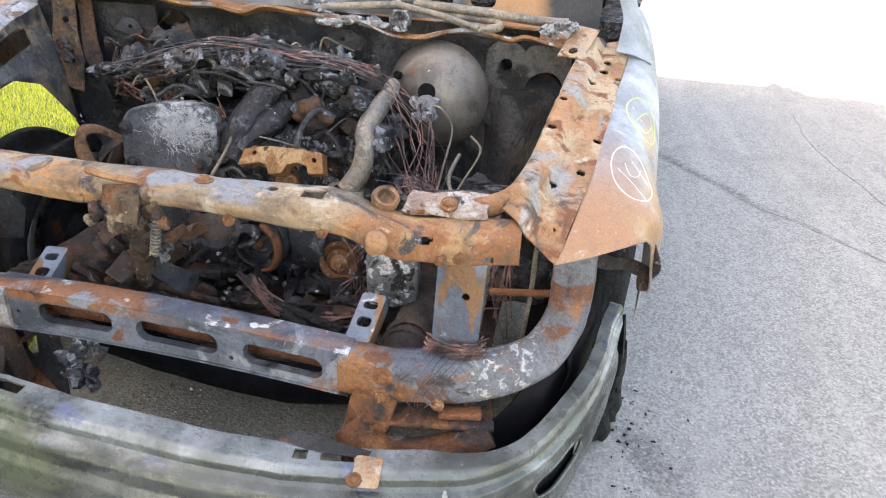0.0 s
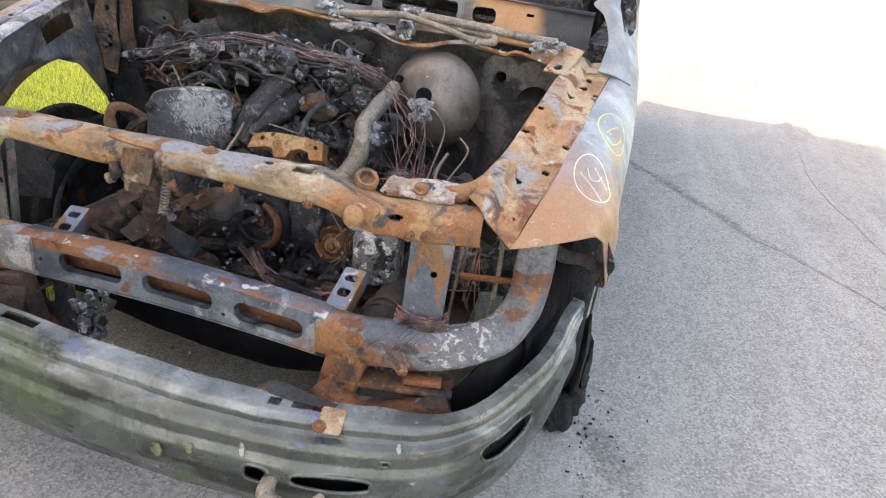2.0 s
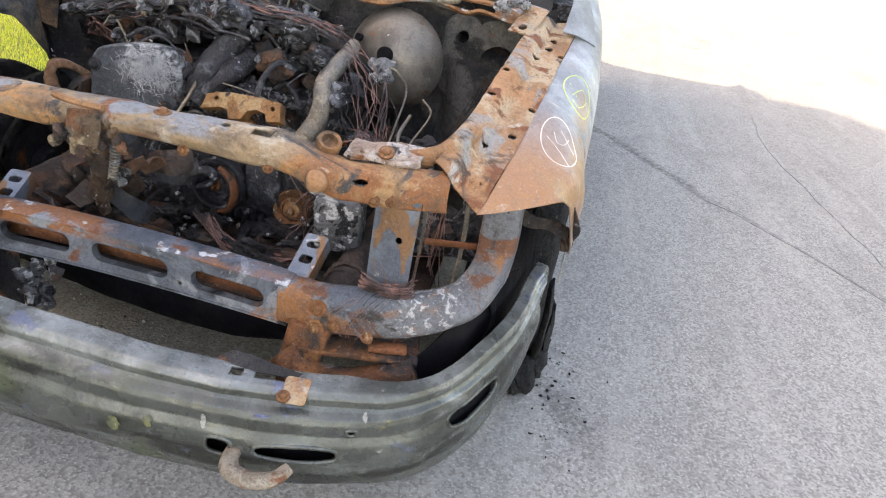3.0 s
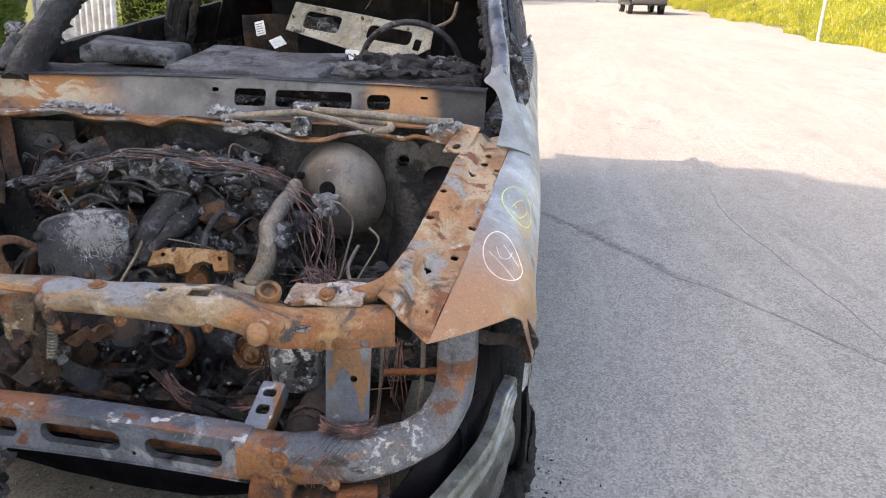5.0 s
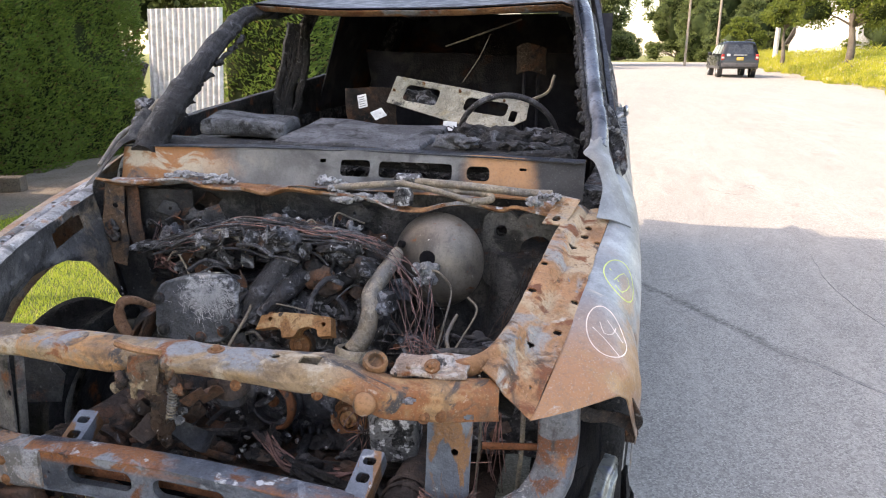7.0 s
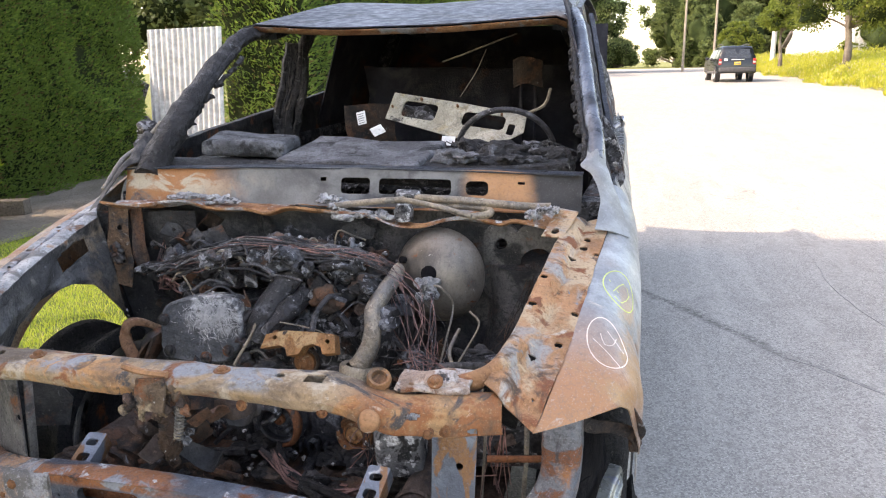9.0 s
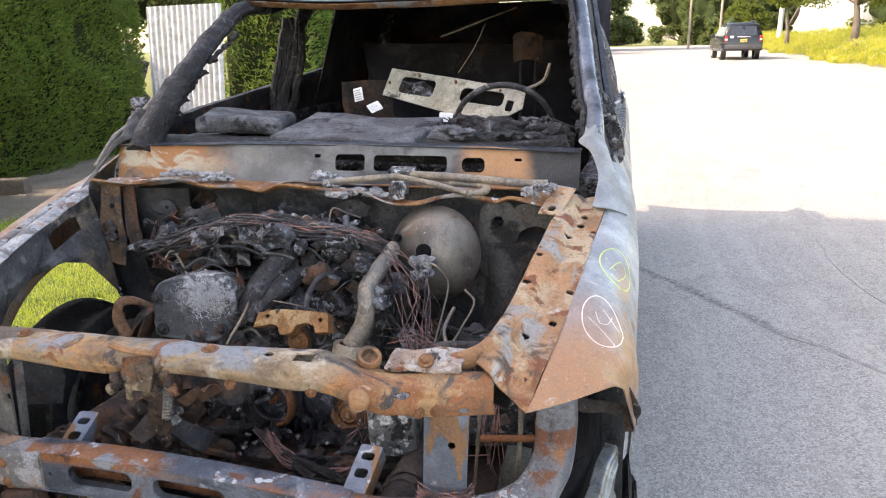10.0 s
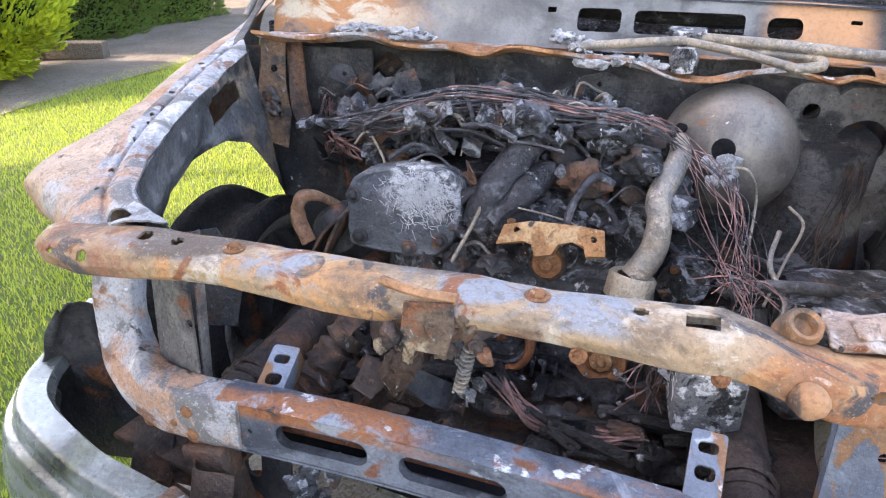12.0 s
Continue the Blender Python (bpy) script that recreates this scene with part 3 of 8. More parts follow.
M_GRASS = leaf_material("grass_blades", (0.269, 0.378, 0.059), (0.572, 0.599, 0.092), (0.398, 0.483, 0.073), dry=(0.572, 0.502, 0.205))
M_WEED = leaf_material("tall_weeds", (0.376, 0.396, 0.044), (0.574, 0.530, 0.090), (0.264, 0.310, 0.044), dry=(0.550, 0.497, 0.276))
M_HEDGE = leaf_material("cedar_sprays", (0.067, 0.135, 0.030), (0.216, 0.308, 0.065), (0.135, 0.216, 0.049), dry=(0.151, 0.119, 0.049))
M_BUSH = leaf_material("golden_bush_leaves", (0.185, 0.277, 0.024), (0.484, 0.508, 0.034), (0.323, 0.392, 0.028))
M_TREE = leaf_material("tree_leaves", (0.068, 0.099, 0.039), (0.146, 0.185, 0.063), (0.099, 0.139, 0.046))
M_TREE2 = leaf_material("light_tree_leaves", (0.068, 0.108, 0.016), (0.165, 0.195, 0.034), (0.112, 0.150, 0.024))
# near-black greens: the shade between leaves is put into the colour
M_SHADY = soil_material("painted_inner_shade", (0.022, 0.036, 0.012), (0.034, 0.052, 0.017), (0.014, 0.022, 0.008))
M_CORE = soil_material("painted_core_shade", (0.012, 0.02, 0.006), (0.02, 0.03, 0.008), (0.01, 0.012, 0.005))
M_BARK = soil_material("tree_bark", (0.12, 0.10, 0.085), (0.18, 0.16, 0.14), (0.07, 0.06, 0.05))

far_y = [-60, -30, -12, -4, -1, 0, 1, 2, 3, 4, 5, 8, 12, 20, 30, 45, 60, 75, 110, 300, 900]
ground_sheet("ground", [-900, -250, -80, -30, -12, -6, -3, 0, 6, 12, 20, 40, 100, 300, 900], far_y, M_FIELD, "rough grassy ground reaching the horizon", -0.06)
ground_sheet("road", [-0.86, 0.2, 1.5, 3, 5, 7, 9, 10.6], far_y[:18], M_ROAD, "worn pale grey asphalt road surface", 0.0)
ground_sheet("side_road", [-40, -20, -0.86, 10.6, 40], [66, 69, 72, 75], M_ROAD, "pale asphalt side road at the bend", 0.004)
lawn = ground_sheet("lawn", list(np.linspace(-4.34, -0.86, 14)), list(np.linspace(-9, 5.2, 40)) + [9, 20, 40, 64], M_LAWN, "mown lawn beside the road", 0.012, 0.02)
ground_sheet("soil_bed", list(np.linspace(-9.5, -4.3, 8)), list(np.linspace(-9, 16, 30)), M_BED, "bare grey soil bed under the hedge", 0.02, 0.05)


M_THIN = layered("thin_dusty_crack", (0.24, 0.236, 0.232), [((0.15, 0.148, 0.147), 14, 0.5, 0.62)], rough=0.9, bump=0.2)


def strip(pts, w, mat, name, label, seed, lift=0.0025):
    bm = bmesh.new()
    p = smoothed([(x, y, 0) for x, y in pts], 12)
    rings = []
    for i, (q, (t, s, u)) in enumerate(zip(p, frames_along(p, (0, 0, 1)))):
        k = w * (0.35 + 0.9 * abs(noise.noise(q * 6 + Vector((seed, 0, 0))))) * min(1, i / 4, (len(p) - 1 - i) / 4 + 0.05)
        off = s * noise.noise(q * 5 + Vector((0, seed, 0))) * 0.02
        z = rise(q.y)
        rings.append([q + off - s * k + Vector((0, 0, z - 0.003)), q + off - s * k * 0.8 + Vector((0, 0, z + lift)), q + off + s * k * 0.8 + Vector((0, 0, z + lift)), q + off + s * k + Vector((0, 0, z - 0.003))])
    loft(bm, rings)
    return solid(name, bm, mat, label, "crack", kind="structure")


strip([(1.72, 2.42), (1.95, 2.2), (2.2, 1.9), (2.5, 1.5), (2.9, 1.1)], 0.006, M_THIN, "road_crack", "thin crack in the asphalt", 2.0)
strip([(2.33, 4.4), (2.28, 3.6), (2.36, 2.9), (2.5, 2.0), (2.6, 1.0)], 0.004, M_THIN, "road_crack", "thin crack in the asphalt", 3.0)


def blades(n, place, h, w, seed, lean=0.5):
    """Blades of grass as one mesh: each a bent, tapered strip."""
    rng = np.random.default_rng(int(seed))
    verts, faces = [], []
    for _ in range(n):
        x, y, z = place(rng)
        a = rng.uniform(0, 2 * math.pi)
        hh = h * rng.uniform(0.5, 1.25)
        dx, dy = math.cos(a), math.sin(a)
        b = rng.uniform(0, 2 * math.pi)
        lx, ly = math.cos(b) * hh * lean * rng.uniform(0.2, 1), math.sin(b) * hh * lean * rng.uniform(0.2, 1)
        k = len(verts)
        verts += [(x - dx * w, y - dy * w, z), (x + dx * w, y + dy * w, z),
                  (x + lx * 0.35 - dx * w * 0.7, y + ly * 0.35 - dy * w * 0.7, z + hh * 0.6), (x + lx * 0.35 + dx * w * 0.7, y + ly * 0.35 + dy * w * 0.7, z + hh * 0.6),
                  (x + lx, y + ly, z + hh)]
        faces += [(k, k + 1, k + 3, k + 2), (k + 2, k + 3, k + 4)]
    me = bpy.data.meshes.new("blades")
    me.from_pydata(verts, [], faces)
    return me


def stuff(name, me, mat, label, category):
    me.materials.append(mat)
    return tagged(new(name, me), label, category, kind="stuff")


def lawn_spot(rng):
    y = rng.uniform(-1.2, 5.6)
    x = -0.82 - (3.62 + 0.16 * noise.noise(Vector((y * 1.3, 4.0, 0)))) * rng.random() ** 1.4
    x += rng.normal(0, 0.03)
    return x, y, 0.012 + 0.02 * noise.noise(Vector((x, y, 0)) * 0.7)


stuff("lawn_grass", blades(150000, lawn_spot, 0.027, 0.0024, 3, 0.8), M_GRASS, "short green lawn grass blades", "grass")


# ---------- leafy things ----------
def sprays(n, place, size, seed, droop=0.0, narrow=0.35):
    """Leaf sprays as one mesh: place gives a point and the way out."""
    rng = np.random.default_rng(int(seed))
    verts, faces = [], []
    for _ in range(n):
        p, o = place(rng)
        o = Vector(o) + Vector(rng.normal(0, 0.45, 3)) + Vector((0, 0, droop))
        if o.length < 1e-3:
            continue
        o.normalize()
        s = o.cross(Vector(rng.normal(0, 1, 3)))
        if s.length < 1e-3:
            continue
        s.normalize()
        L = size * rng.uniform(0.5, 1.3)
        w = L * narrow
        nrm = o.cross(s) * L * 0.12
        p = Vector(p)
        k = len(verts)
        verts += [tuple(p), tuple(p + o * L * 0.45 + s * w + nrm), tuple(p + o * L), tuple(p + o * L * 0.45 - s * w + nrm)]
        faces += [(k, k + 1, k + 2), (k, k + 2, k + 3)]
    me = bpy.data.meshes.new("sprays")
    me.from_pydata(verts, [], faces)
    return me


def hedge(x0, x1, y0, y1, h, label, n, seed, size=0.16, bury=0.0):
    """A clipped hedge: a dark core under a dense skin of sprays."""
    m = pose((x0 + x1) / 2, (y0 + y1) / 2, rise((y0 + y1) / 2) + bury)
    ob = thing("hedge", label, "hedge", m)
    wx, wy = (x1 - x0) / 2, (y1 - y0) / 2
    bm = bmesh.new()
    box(bm, (2 * wx - 0.24, 2 * wy - 0.24, h - 0.1), pose(0, 0, h / 2 - 0.05), 0.15, 3)
    bmesh.ops.subdivide_edges(bm, edges=bm.edges[:], cuts=3, use_grid_fill=True)
    crumple(bm, 0.12, 1.3, seed)
    part("shade_core", bm, M_CORE, ob, "dark core painted as inner shade")
    faces = [((1, 0, 0), 2 * wy * h), ((-1, 0, 0), 2 * wy * h * 0.2), ((0, -1, 0), 2 * wx * h), ((0, 1, 0), 2 * wx * h), ((0, 0, 1), 4 * wx * wy)]
    tot = sum(a for _, a in faces)

    def place(rng):
        r = rng.random() * tot
        for o, a in faces:
            if r < a:
                break
            r -= a
        u, v = rng.uniform(-1, 1), rng.uniform(-1, 1)
        if o[0]:
            p = Vector((o[0] * wx, u * wy, (v + 1) / 2 * h))
        elif o[1]:
            p = Vector((u * wx, o[1] * wy, (v + 1) / 2 * h))
        else:
            p = Vector((u * wx, v * wy, h))
        k = noise.noise(p * 1.3 + Vector((seed, 0, 0))) * 0.22 + noise.noise(p * 3.5) * 0.10
        d = rng.random() ** 2 * 0.16
        return p + Vector(o) * (k - d), Vector(o) + Vector((0, 0, 0.15))

    me = sprays(n, place, size, seed, 0.35, 0.15)
    me.materials.append(M_HEDGE)
    fo = new("foliage", me)
    fo.parent = ob
    return ob


def weed_spot(rng):
    y = 15 + 52 * rng.random() ** 1.2
    x = 9.4 + 0.025 * (y - 20) + 0.35 * math.sin(y * 0.5) + 0.2 * math.sin(y * 1.7) + rng.random() ** 1.6 * 9
    k = min(1.0, (x - 9.2) * 0.55)
    h = k * (0.95 + 0.45 * noise.noise(Vector((x * 0.35, y * 0.35, 3.0))) + 0.3 * noise.noise(Vector((x, y, 1.0))))
    return Vector((x, y, rise(y) - 0.04 + 0.05 * max(0.0, x - 9.6) + rng.random() ** 0.7 * h)), Vector((-0.2, -0.2, 1.0))


stuff("verge_weeds", sprays(150000, weed_spot, 0.11, 5, 0.3, 0.17), M_WEED, "tall sunlit yellow-green weeds on the verge", "weeds")

def flower_spot(rng):
    p, o = weed_spot(rng)
    return p + Vector((0, 0, 0.12)), o


stuff("weed_flower", sprays(700, flower_spot, 0.10, 8, 0.2, 0.4), layered("dry_flower_heads", (0.30, 0.27, 0.22), rough=0.9, bump=0.0, grain=0.0, flake=0.0), "small pale dry flower heads among the weeds", "flower")

hedge(-7.9, -6.0, 4.6, 8.1, 3.4, "tall clipped dark green cedar hedge on bare soil", 120000, 2.0, 0.070)
hedge(-7.15, -5.15, 12.0, 30.0, 3.9, "tall yellow-green cedar hedge farther along the lawn", 60000, 5.0, 0.13)


def bush(m, r, h, label, mat, n, seed):
    ob = thing("bush", label, "bush", m)
    bm = bmesh.new()
    for k in range(6):
        a = k * 1.05
        tube(bm, [(0.05 * math.cos(a), 0.05 * math.sin(a), 0), (0.2 * r * math.cos(a), 0.2 * r * math.sin(a), h * 0.4), (0.55 * r * math.cos(a), 0.55 * r * math.sin(a), h * 0.8)], [0.03, 0.02, 0.008], 6, 4)
    part("stem_cluster", bm, M_BARK, ob)
    bm = bmesh.new()
    blob(bm, (0, 0, h * 0.5), (r * 0.78, r * 0.78, h * 0.44), 0.25, seed, 3)
    part("shade_core", bm, M_CORE, ob)

    def place(rng):
        d = Vector(rng.normal(0, 1, 3)).normalized()
        k = 1 + 0.38 * noise.noise(d * 2.4 + Vector((seed, 0, 0))) + 0.15 * noise.noise(d * 6 + Vector((0, seed, 0))) - 0.22 * rng.random()
        return Vector((d.x * r * k, d.y * r * k, h * 0.5 + d.z * h * 0.5 * k)), d + Vector((0, 0, 0.5))

    me = sprays(n, place, 0.075, int(seed * 10), 0.5, 0.20)
    me.materials.append(mat)
    fo = new("foliage", me)
    fo.parent = ob
    return ob


bush(pose(-5.45, 3.55, 0.02), 0.85, 1.25, "rounded golden-green garden bush on bare soil", M_BUSH, 26000, 4.0)


def tree(m, h, r, label, mat, n, seed, trunk_r=0.18, clear=0.3, size=0.35, group=""):
    """Tapered trunk, limbs, and a crown of leaf clumps with gaps."""
    ob = thing("tree", label, "tree", m, group)
    rng = np.random.default_rng(int(seed))
    bm = bmesh.new()
    top = h * 0.8
    tube(bm, [(0, 0, -0.1), (0.06 * h * 0.1, 0, h * 0.2), (-0.02 * h, 0.02 * h, h * 0.5), (0.01 * h, 0, top)], [trunk_r * 1.3, trunk_r, trunk_r * 0.6, trunk_r * 0.15], 10, 4)
    clumps = []
    for k in range(34 if size < 0.25 else 90):
        a, t = rng.uniform(0, 6.28), rng.uniform(0, 1)
        z = h * (clear + (1 - clear) * t)
        rr = r * rng.uniform(0.35, 1.0) * math.sqrt(max(0.08, 1 - (2 * t - 0.75) ** 2 * 0.75))
        c = Vector((math.cos(a) * rr, math.sin(a) * rr, z * 0.97))
        clumps.append((c, r * (rng.uniform(0.20, 0.40) if size < 0.25 else rng.uniform(0.14, 0.28))))
        if k % 2 == 0:
            z0 = max(h * clear * 0.8, z - rr * 0.7)
            tube(bm, [(0, 0, z0), tuple(c * 0.5 + Vector((0, 0, z0 * 0.5 + 0.1))), tuple(c)], [trunk_r * 0.45, trunk_r * 0.25, trunk_r * 0.08], 6, 3)
    part("trunk", bm, M_BARK, ob)
    # dark cores paint the crown's inner shade and close sky gaps
    bm = bmesh.new()
    for k, (c, q) in enumerate(clumps):
        blob(bm, c, (q * 0.56, q * 0.56, q * 0.46), 0.9, k * 1.7 + seed, 2)
    if size > 0.25:
        blob(bm, (0, 0, h * (clear + 1) * 0.5), (r * 0.62, r * 0.62, h * (1 - clear) * 0.40), 0.55, seed * 0.9, 4)
    tagged(part("shade_core", bm, M_SHADY, ob), kind="stuff")

    def place(g):
        c, q = clumps[int(g.integers(len(clumps)))]
        d = Vector(g.normal(0, 1, 3)).normalized()
        k = q * (0.55 + 0.5 * g.random())
        return c + Vector((d.x * k, d.y * k, d.z * k * 0.8)), d

    me = sprays(n * (3 if size == 0.26 else 2), place, size * (0.66 if size == 0.26 else 0.72), seed + 1, 0.0, 0.4)
    me.materials.append(mat)
    fo = new("crown", me)
    fo.parent = ob
    return ob

# ---------- the burnt car ----------
car = thing("burnt_car", "burnt-out dark car with stripped front end, rusted and sooty steel", "car")

# bumper
BUMP = [(-0.965, 0.30), (-0.935, 0.15), (-0.855, -0.005), (-0.67, -0.112), (-0.36, -0.175), (0.0, -0.192), (0.2, -0.188), (0.4, -0.165), (0.55, -0.13), (0.68, -0.075), (0.78, 0.055), (0.85, 0.24), (0.895, 0.43)]
bump_line = smoothed([(x, y, 0) for x, y in BUMP], 8)
bump_frames = frames_along(bump_line, (0, 0, 1))
BPROF = [(-0.060, 0.405), (-0.052, 0.424), (-0.005, 0.421), (0.003, 0.412), (0.004, 0.396), (0.012, 0.388), (0.028, 0.381), (0.033, 0.370), (0.034, 0.345), (0.045, 0.325), (0.050, 0.29), (0.046, 0.25), (0.034, 0.215), (0.015, 0.200), (-0.015, 0.196)]


def bump_pt(u, v):
    k = u * (len(bump_line) - 1)
    i = min(int(k), len(bump_line) - 2)
    f = k - i
    q = bump_line[i].lerp(bump_line[i + 1], f)
    s = bump_frames[i][1].lerp(bump_frames[i + 1][1], f)
    j = v * (len(BPROF) - 1)
    a = min(int(j), len(BPROF) - 2)
    d, z = (BPROF[a][n] * (1 - j + a) + BPROF[a + 1][n] * (j - a) for n in (0, 1))
    slim = min(1.0, max(0.0, (u - 0.66) / 0.14))
    d = 0.036 + (d - 0.036) * (1 - 0.55 * slim * slim * (3 - 2 * slim))
    taper = max(0.0, (abs(u - 0.5) - 0.40) / 0.10)
    z = 0.42 + (z - 0.42) * (1 - (0.55 if u > 0.5 else 0.25) * taper) + 0.03 * taper
    z += float(np.interp(q.x, [-0.94, -0.80, -0.40, 0.0, 0.40, 0.62, 0.76, 0.89], [0.050, 0.055, 0.042, 0.010, -0.014, -0.014, 0.0, 0.040]))
    w = noise.noise(Vector((q.x * 7, q.y * 7, z * 9))) * 0.006 + noise.noise(Vector((q.x * 22, q.y * 22, z * 14))) * 0.002
    return q + s * (d + w) + Vector((0, 0, z))


def bump_u(x):
    return min(range(len(bump_line)), key=lambda i: abs(bump_line[i].x - x)) / (len(bump_line) - 1)


BUMPER_HOLES = [(bump_u(x0), bump_u(x1), v0, v1) for x0, x1, v0, v1 in ((0.375, 0.44, 0.075, 0.125), (0.33, 0.345, 0.08, 0.12), (0.728, 0.812, 0.55, 0.68), (0.305, 0.347, 0.655, 0.725), (-0.31, -0.245, 0.08, 0.125), (0.390, 0.548, 0.645, 0.715), (0.562, 0.586, 0.52, 0.56))]


def bump_holes(u, v):
    for u0, u1, v0, v1 in BUMPER_HOLES:
        if abs((2 * u - u0 - u1) / (u1 - u0)) ** 3 + abs((2 * v - v0 - v1) / (v1 - v0)) ** 3 < 1:
            return True
    return u > 0.965 and v > 0.35 + 6 * (1 - u)


bumper = part("front_bumper", sheet(bump_pt, 560, 84, 0.004, bump_holes), M_BUMPER, car, "greenish grey burnt steel front bumper with bolt holes")
# black sheet stands in for the dark space seen through the slots
part("bumper_void", sheet(lambda u, v: bump_pt(0.30 + 0.55 * u, 0.52 + 0.44 * v) + Vector((0, 0.035, 0)), 60, 6, 0.003), M_BLACK, bumper, "black sheet painted as a dark hollow")


def bumper_mark(u, v, du, dv, seed, name, mat, label):
    """A thin ragged patch of paint or scraped metal lying on the bumper face."""
    def at(a, b):
        w = math.sqrt(max(0.02, 1 - (2 * b - 1) ** 2)) * (0.75 + 0.5 * noise.noise(Vector((b * 5, seed, 0))))
        return bump_pt(u + du * ((2 * a - 1) * w + 0.3 * noise.noise(Vector((seed, b * 4, 1)))), v + dv * (2 * b - 1)) + Vector((0.0, -0.0060, 0.0015))
    part(name, sheet(at, 8, 10, 0.0008), mat, bumper, label)


for u0, u1, v0, v1 in BUMPER_HOLES:
    if v0 < 0.5:
        continue
    loop = []
    for i in range(33):
        c, d = math.cos(2 * math.pi * i / 32), math.sin(2 * math.pi * i / 32)
        loop.append(tuple(bump_pt((u0 + u1) / 2 + (u1 - u0) / 2 * math.copysign(abs(c) ** 0.667, c) * 1.04, (v0 + v1) / 2 + (v1 - v0) / 2 * math.copysign(abs(d) ** 0.667, d) * 1.06) + Vector((0, -0.002, 0))))
    bm = bmesh.new()
    tube(bm, loop, 0.0052, 8, 2)
    part("hole_rim", crumple(bm, 0.001, 40), M_BUMPER, bumper, "rolled rim of an opening")
M_MARK_Y = layered("yellowed_paint", (0.185, 0.185, 0.085), [((0.11, 0.12, 0.095), 40, 0.42, 0.55)], rough=0.6, bump=0.2)
M_MARK_B = layered("faded_blue_paint", (0.11, 0.13, 0.26), [((0.16, 0.18, 0.20), 40, 0.46, 0.60)], rough=0.6, bump=0.2)
M_MARK_W = layered("scraped_pale_metal", (0.33, 0.33, 0.30), [((0.16, 0.17, 0.155), 50, 0.44, 0.58)], rough=0.5, bump=0.2)
bumper_mark(0.466, 0.688, 0.0070, 0.035, 1.0, "paint_patch", M_MARK_Y, "small yellowed paint patch")
bumper_mark(0.497, 0.640, 0.0045, 0.030, 2.0, "paint_patch", M_MARK_Y, "small yellowed paint patch")
bumper_mark(0.588, 0.438, 0.0090, 0.018, 3.0, "paint_patch", M_MARK_B, "small faded blue paint patch")
bumper_mark(0.698, 0.375, 0.0035, 0.060, 4.0, "scrape", M_MARK_W, "pale vertical scrape")
bumper_mark(0.540, 0.570, 0.0030, 0.050, 5.0, "scrape", M_MARK_W, "pale vertical scrape")
bm = bmesh.new()
hook = [(0.372, -0.18, 0.286), (0.366, -0.235, 0.280), (0.386, -0.268, 0.279), (0.428, -0.280, 0.282), (0.470, -0.268, 0.290), (0.492, -0.240, 0.298)]
tube(bm, hook, [0.013, 0.014, 0.015, 0.015, 0.014, 0.010], 8, 4, 1.3, (0, 0, 1))
part("tow_hook", crumple(bm, 0.003, 40), layered("sandy_rusted_hook", (0.27, 0.22, 0.17), [(RUST, 30, 0.52, 0.66), ((0.36, 0.31, 0.25), 25, 0.5, 0.62)], bump=0.8), bumper, "rusted open tow hook")
bm = plate(rrect(0, 0, 0.05, 0.058, 0.006), [ring2(-0.01, -0.02, 0.005)], 0.004, pose(0.465, -0.150, 0.414, 14, 0, 6), lambda c: Vector((c.x, c.y, c.z + 3.0 * max(0, -c.y - 0.01) ** 2 * -6)))
tab = part("rusty_tab", bm, M_RAIL, bumper, "orange rusted bracket tab")
bolt(tab, (0.448, -0.173, 0.410), (0, -0.3, 1), 0.009)
bm = plate([(-0.09, -0.03), (0.10, -0.03), (0.11, 0.0), (0.03, 0.012), (-0.02, 0.03), (-0.07, 0.035), (-0.10, 0.0)], [], 0.003, pose(0.37, -0.112, 0.420, 30, 0, 3) @ Matrix.Diagonal((0.85, 0.55, 1, 1)))
part("loose_shield", crumple(bm, 0.006, 14), M_SOOT, bumper, "bent sooty sheet remnant")
bm = plate(rrect(0, 0, 0.07, 0.085, 0.006), [ring2(0.01, 0.02, 0.006)], 0.004, pose(-0.385, -0.170, 0.482, 12, 0, -20))
tab = part("rusty_tab", bm, M_SOOT_RUST, bumper, "sooty rusted bracket tab")
bolt(tab, (-0.40, -0.200, 0.484), (0, -0.3, 1), 0.010, M_BRACKET)

# lower cross beam with slots
def beam_z(x):
    return 0.503 + 0.022 * math.cos((x + 0.1) * 3.0) - 0.02 * x


def beam_y(x):
    return 0.005 + 0.20 * max(0.0, abs(x) - 0.42) ** 1.6


def beam_bend(c):
    return Vector((c.x, beam_y(c.x) + c.z, beam_z(c.x) + c.y))


face = []
for i in range(41):
    face.append((-0.40 + 0.78 * i / 40, 0.042))
for i in range(41):
    face.append((0.38 - 0.78 * i / 40, -0.052))
slots = [rrect(-0.205, -0.004, 0.165, 0.046, 0.02, 5), rrect(0.02, -0.006, 0.175, 0.046, 0.02, 5), rrect(0.245, -0.008, 0.165, 0.046, 0.02, 5)]
beam = part("lower_cross_beam", plate(face, [*slots, ring2(-0.34, -0.01, 0.004, 8), ring2(0.135, -0.03, 0.005, 8)], 0.004, None, beam_bend), M_BEAM, car, "blue-grey scorched steel cross beam with long slots")
bm = sheet(lambda u, v: Vector((-0.40 + 0.78 * u, beam_y(-0.40 + 0.78 * u) + 0.062 * v - 0.002, beam_z(-0.40 + 0.78 * u) + 0.044 + 0.004 * math.sin(v * 3.14) + 0.002 * noise.noise(Vector((u * 30, v * 3, 0))))), 60, 5, 0.004)
rim_bm = bm
